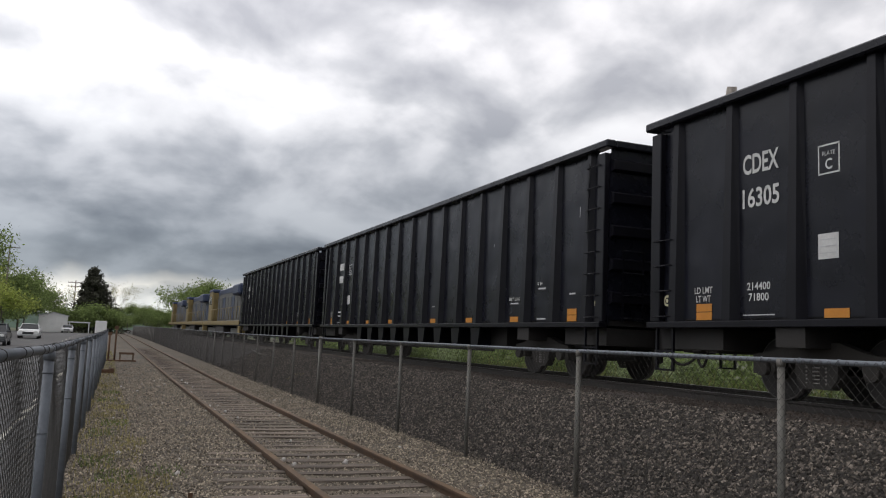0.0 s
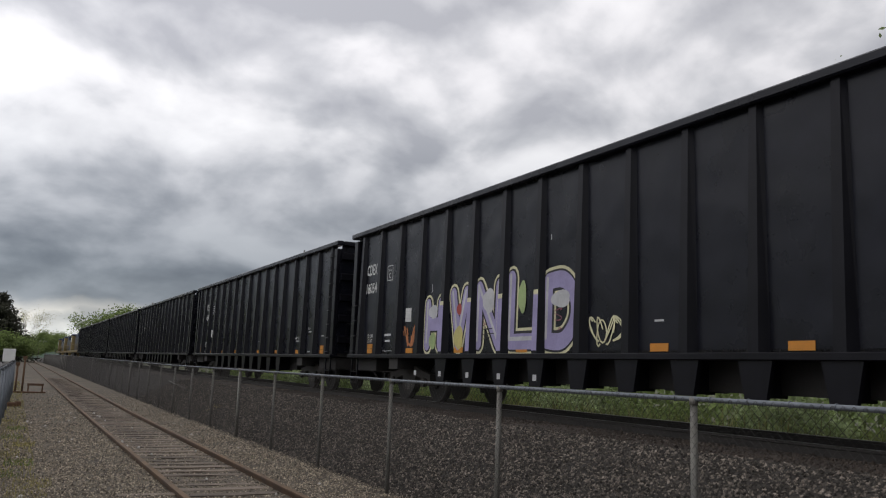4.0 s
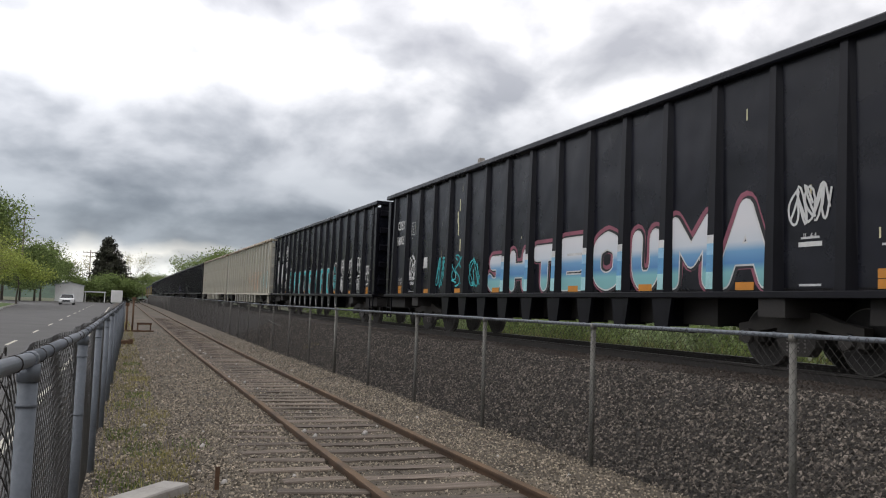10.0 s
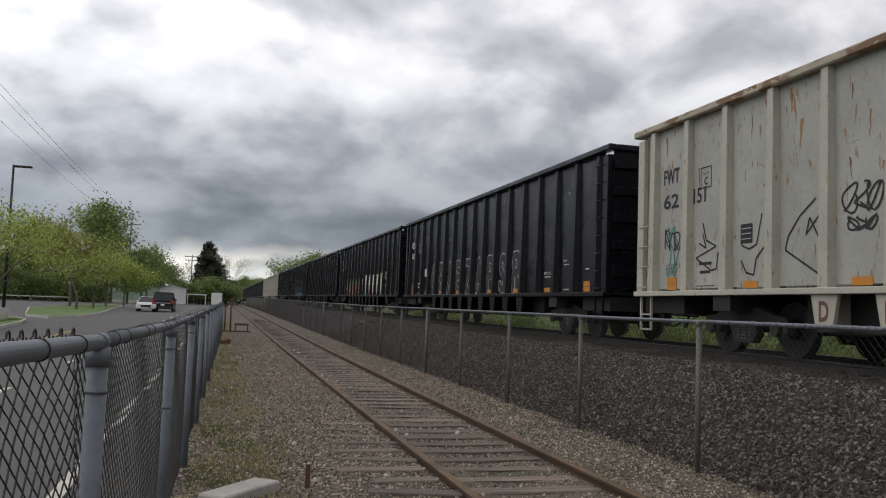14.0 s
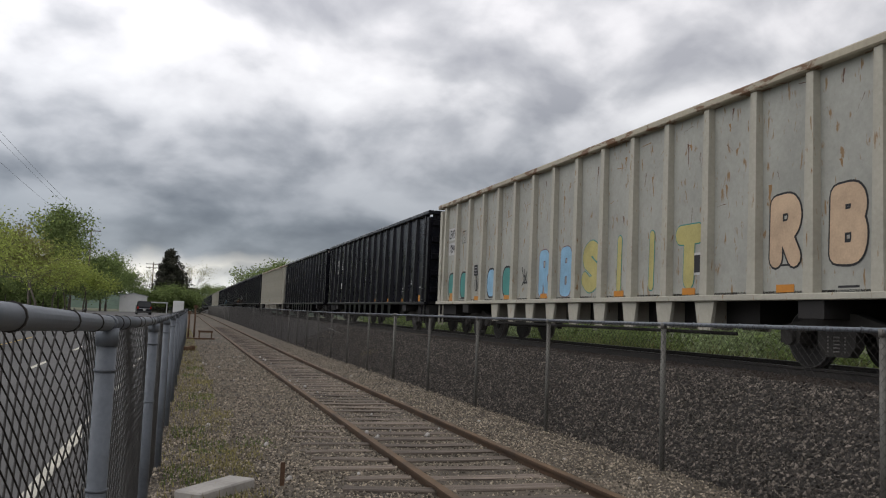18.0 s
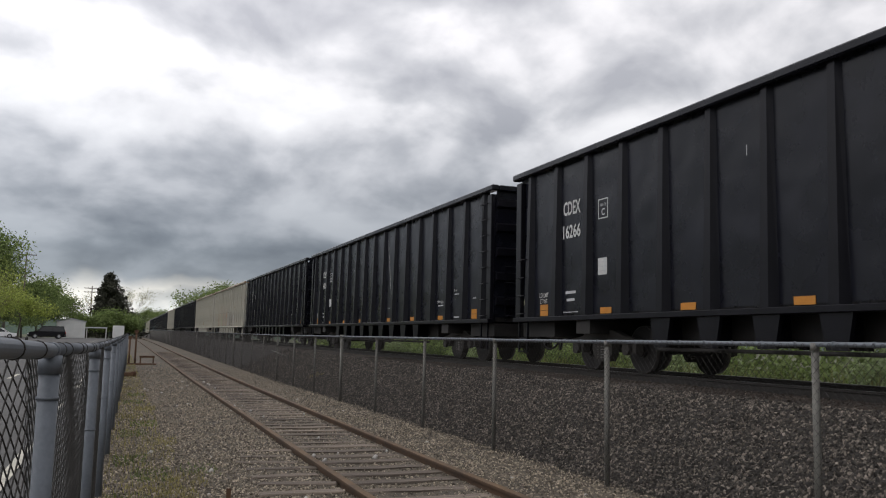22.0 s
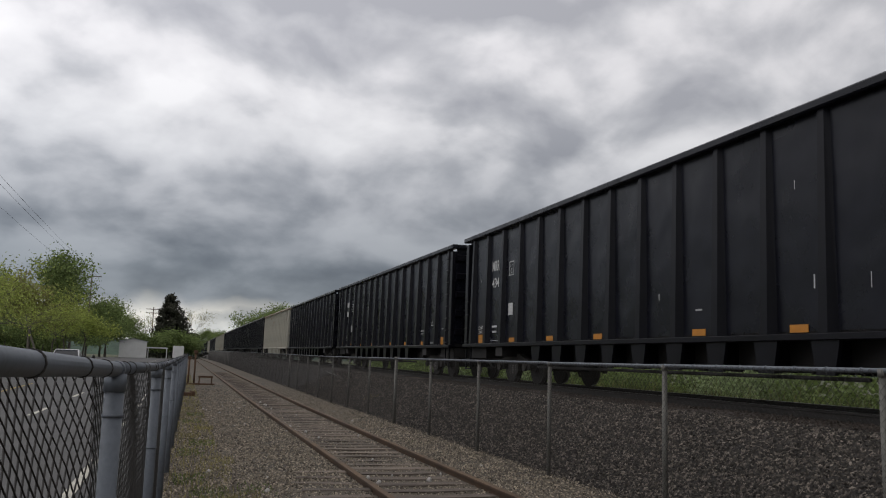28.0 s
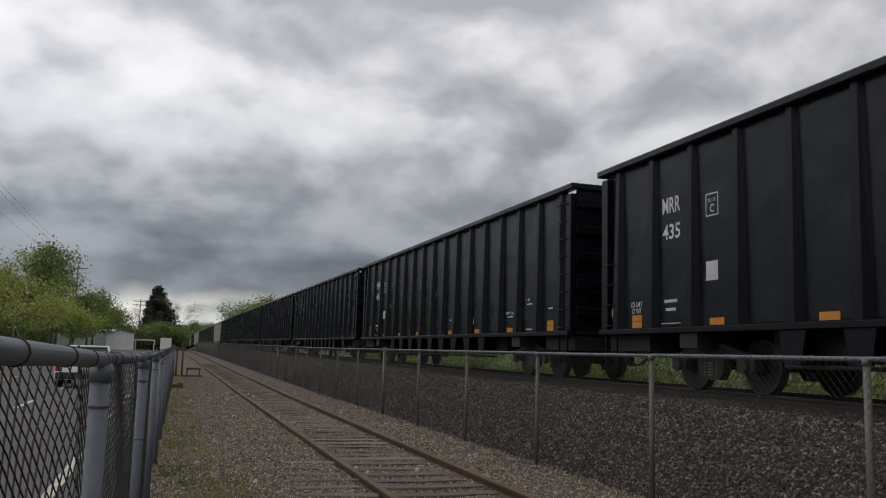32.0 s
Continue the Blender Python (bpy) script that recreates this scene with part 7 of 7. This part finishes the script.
# car 12: grey with black scrawls
c = CARS[12]
letters(c, "151", mid(1) + 0.3, 2.6, 0.4, 0.26, "black", 0.008, 0.02)
for i, paths in ((1, [[(-0.18, 1.1), (-0.07, 0.81), (0.24, 0.7), (-0.4, 0.53), (0.09, 0.31), (0.25, 0.33), (0.3, 0.59)], [(-0.28, 0.77), (-0.07, 0.68), (-0.18, 0.92)]]),
                 (2, [[(-0.26, 0.95), (-0.24, 0.66), (-0.05, 0.6), (0.15, 0.66), (0.28, 1.1)], [(-0.25, 0.42), (-0.12, 0.24), (0.08, 0.2), (0.14, 0.45), (0.36, 0.62)]]),
                 (3, [[(0.3, 1.2), (-0.05, 0.98), (-0.3, 0.72), (-0.36, 0.53), (0.36, 0.18)], [(0.42, 1.0), (0.1, 0.72), (0.18, 0.95), (0.38, 0.66), (0.42, 0.45)]]),
                 (5, [[(-0.3, 1.15), (0.1, 0.95), (0.25, 0.6), (-0.1, 0.3)], [(-0.32, 1.05), (-0.12, 1.12)]])):
    stroked(c, paths, mid(i), S0, 0.03, "black", 0.006, "sprayed_line")
for i, w, h, z in ((4, 0.7, 0.45, 1.15), (4, 0.5, 0.2, 0.8), (0, 0.5, 0.4, 0.9), (0, 0.4, 0.9, 0.7), (7, 0.5, 0.7, 0.6), (8, 0.45, 0.6, 0.6), (10, 0.45, 0.7, 0.6), (11, 0.45, 0.7, 0.6), (12, 0.4, 0.6, 0.6)):
    tag(c, mid(i), S0 + z, w, h, "teal" if (i, w) == (0, 0.4) else "black", 200 + i + int(w * 100), 0.03, 3)
tag(c, mid(14), S0 + 1.25, 0.7, 0.7, "black", 215, 0.07, 3)
hand(c, "BELIEVE", mid(14), S0 + 0.15, 0.75, 0.22, "black", 0.035, 5)
bar(c, mid(14), S0 + 0.55, 0.36, 0.34, "white", name="label_patch")
bar(c, mid(14), S0 + 0.55, 0.28, 0.26, "black", 0.008, "label_patch")
leg_letters(c, "DRUGSKILL", "brown", 4)

# car 15: pastel letters
c = CARS[15]
for i, ink in ((0, "teal"), (1, "teal"), (3, "sky_blue"), (4, "teal")):
    paint_shape(c, bubble(0.7, 0.8, 4, 0.12), mid(i), S0 + 0.45, "black", 0.004, "paint_outline")
    paint_shape(c, bubble(0.6, 0.7, 4, 0.12), mid(i), S0 + 0.45, ink, 0.007, "paint_fill")
for i in (2, 5):
    tag(c, mid(i), S0 + 0.6, 0.3, 0.7, "black", 220 + i, 0.03, 2)
for i in (6, 7):
    block(c, i, "RB"[i - 6], S0 + 0.05, 1.05, "sky_blue", "maroon", 0.62, 0.08, 0.02)
for i, ch in ((8, "S"), (9, "I"), (10, "I"), (11, "T")):
    block(c, i, ch, S0 + 0.1, 1.05, "yellow", "teal", 0.85 if ch in "ST" else 0.4, 0.09, 0.02)
for i in (13, 14):
    block(c, i, "RB"[i - 13], S0 + 0.35, 1.0, "peach", "black", 0.66, 0.09, 0.03)
bar(c, mid(11) - 0.3, S0 + 0.5, 0.34, 0.36, "white", name="label_patch")
bar(c, mid(11) - 0.3, S0 + 0.5, 0.27, 0.28, "black", 0.012, "label_patch")

# car 16: many-coloured letters
c = CARS[16]
for i in (0, 1):
    block(c, i, "AB"[i], S0 + 0.45, 1.1, "navy", "white", 0.74, 0.1, 0.05)
    bar(c, mid(i), S0 + 0.26, 0.8, 0.4, "navy", 0.0035, "paint_fill")
paint_shape(c, bubble(1.0, 1.3, 7, 0.1), mid(2), S0 + 0.68, "black", 0.004, "paint_outline")
paint_shape(c, bubble(0.9, 1.18, 7, 0.1), mid(2), S0 + 0.68, "lime", 0.007, "paint_fill")
for j, (wd, w) in enumerate((("WISH", 0.5), ("YOU", 0.4), ("WERE", 0.6), ("HERE", 0.5))):
    hand(c, wd, mid(2), S0 + 1.05 - j * 0.24, w, 0.15, "black", 0.03, j)
for i in range(3, 8):
    ink = ("rust_orange", "cream", "rust_orange", "lime", "rust_orange")[i - 3]
    block(c, i, "TCTIT"[i - 3], S0 + 0.03, 1.3, ink, "black", 1.18 if "TCTIT"[i - 3] != "I" else 0.7, 0.12, 0.05)
for i in range(3, 13):
    ink = {8: "rust_orange", 9: "silver", 10: "navy", 11: "black", 12: "white"}.get(i, ("rust_orange", "peach", "lime")[i % 3])
    rib_paint(c, i, S0 + 0.02, S0 + (1.0 if i < 11 else 0.9), ink)
    rib_paint(c, i, S0 + (1.0 if i < 11 else 0.9), S0 + (1.08 if i < 11 else 0.97), "black")
for i, ch, ink in ((8, "A", "red"), (9, "R", "navy")):
    bar(c, mid(i), S0 + 0.6, 0.94, 1.2, "silver", 0.0035, "paint_halo")
    block(c, i, ch, S0 + 0.05, 1.15, ink, "silver", 0.84, 0.1, 0.02)
bar(c, mid(10) + 0.19, S0 + 0.85, 0.6, 0.95, "black", 0.0035, "paint_outline")
bar(c, mid(10) + 0.19, S0 + 0.85, 0.54, 0.88, "white", 0.005, "paint_fill")
for j, wd in enumerate(("PLEASE", "BELIEVE", "DRUGS", "KILL")):
    hand(c, wd, mid(10) + 0.19, S0 + 1.15 - j * 0.21, 0.5, 0.13, "black", 0.026, j)
for i, ch in ((11, "R"), (12, "Y")):
    block(c, i, ch, S0 + 0.05, 1.15, "white", "black", 1.2, 0.11, 0.04)
for i in (13, 14, 15):
    paint_shape(c, bubble(0.84, 1.12, 5 + i % 3, 0.1), mid(i), S0 + 0.62, "purple" if i == 14 else "maroon", 0.004, "paint_fill")
    for j, ink in enumerate(("red", "teal", "lime")):
        us = [-0.36 + 0.09 * k for k in range(9)]
        stroked(c, [[(u, 0.95 - 0.3 * j + 0.16 * math.sin(u * 6 + i * 1.7 + j * 2.1)) for u in us]], mid(i), S0, 0.1 - 0.02 * j, ink, 0.005 + 0.001 * j, "painted_swirl")
    tag(c, mid(i), S0 + 0.6, 0.4, 0.7, "silver" if i == 15 else "blue", 240 + i, 0.04, 2)
tag(c, mid(15), 2.9, 0.6, 0.5, "black", 250, 0.03, 4)
tag(c, -BODY / 2 + 0.33, 3.2, 0.3, 0.3, "black", 251, 0.03, 2)

# car 18 and 21: scratch lines and small tags
stroked(CARS[18], [[(-0.3, 2.6), (-0.26, 2.3), (-0.12, 1.95), (-0.08, 1.7), (0.04, 1.4), (0.06, 1.15), (0.16, 0.9), (0.18, 0.5)]], mid(9), S0, 0.018, "white", 0.006, "scrape")
stroked(CARS[20], [[(0.0, 2.7), (0.05, 2.45), (-0.04, 2.2), (0.06, 1.9), (0.02, 1.65)], [(0.12, 2.3), (0.16, 2.0)]], mid(14), S0, 0.04, "silver", 0.006, "splash")
c = CARS[21]
for i in range(4, 16):
    tag(c, mid(i), S0 + 0.4, 0.4, 0.45, "black" if i % 3 else "brown", 260 + i, 0.02, 3)
bar(c, mid(13), S0 + 0.45, 0.26, 0.26, "white", name="label_patch")
bar(c, mid(13), S0 + 0.45, 0.2, 0.2, "black", 0.008, "label_patch")
tag(c, BODY / 2 - 0.3, 2.75, 0.26, 0.95, "maroon", 280, 0.035, 4)
tag(c, BODY / 2 - 0.3, 2.05, 0.24, 0.4, "pink", 281, 0.03, 3)
for i, z, w, h, seed in ((0, 3.25, 0.5, 0.24, 282), (0, S0 + 0.5, 0.5, 0.2, 283), (1, S0 + 0.55, 0.36, 0.18, 284), (2, S0 + 0.32, 0.24, 0.62, 285), (3, S0 + 0.5, 0.5, 0.24, 286)):
    tag(c, mid(i), z, w, h, "black", seed, 0.024, 4)


# ---------------------------------------------------------------- loads
M["scrap"] = material("mixed_refuse", (0.20, 0.18, 0.16), 0.9, 0, 0.6, 3, 20, 0.02, random_amount=0.8, island=True)


def load(car, seed, high):
    """A heap of refuse, ragged scraps standing over the rim in places."""
    rng = np.random.default_rng(seed)
    nx, ny = 7, 60
    xs, ys = np.linspace(-W_IN + 0.07, W_IN - 0.07, nx), np.linspace(-BODY / 2 + 0.2, BODY / 2 - 0.2, ny)
    bm = bmesh.new()
    g = [[bm.verts.new((x, y, TOP - 0.28 + 0.12 * math.cos(x) + rng.uniform(-0.12, 0.12))) for x in xs] for y in ys]
    for a, b in zip(g, g[1:]):
        for i in range(nx - 1):
            bm.faces.new((a[i], a[i + 1], b[i + 1], b[i]))
    for _ in range(high):
        y, x = rng.uniform(-BODY / 2 + 0.8, BODY / 2 - 0.8), rng.uniform(-1.3, -0.6)
        s = rng.uniform(0.05, 0.16)
        p = Vector((x, y, TOP - 0.25))
        q = p + Vector((rng.uniform(-0.1, 0.1), rng.uniform(-0.25, 0.25), rng.uniform(0.3, 0.62)))
        tube(bm, p, q, s, 5, s * rng.uniform(0.2, 0.9))
    ob = part("refuse_load", bm, M["scrap"], car)
    tagged(ob, "heaped grey refuse", kind="stuff")


for k, car in CARS.items():
    load(car, 300 + k, {-2: 5, -1: 6, 0: 9, 1: 9, 2: 8, 4: 5}.get(k, 2))


motions()
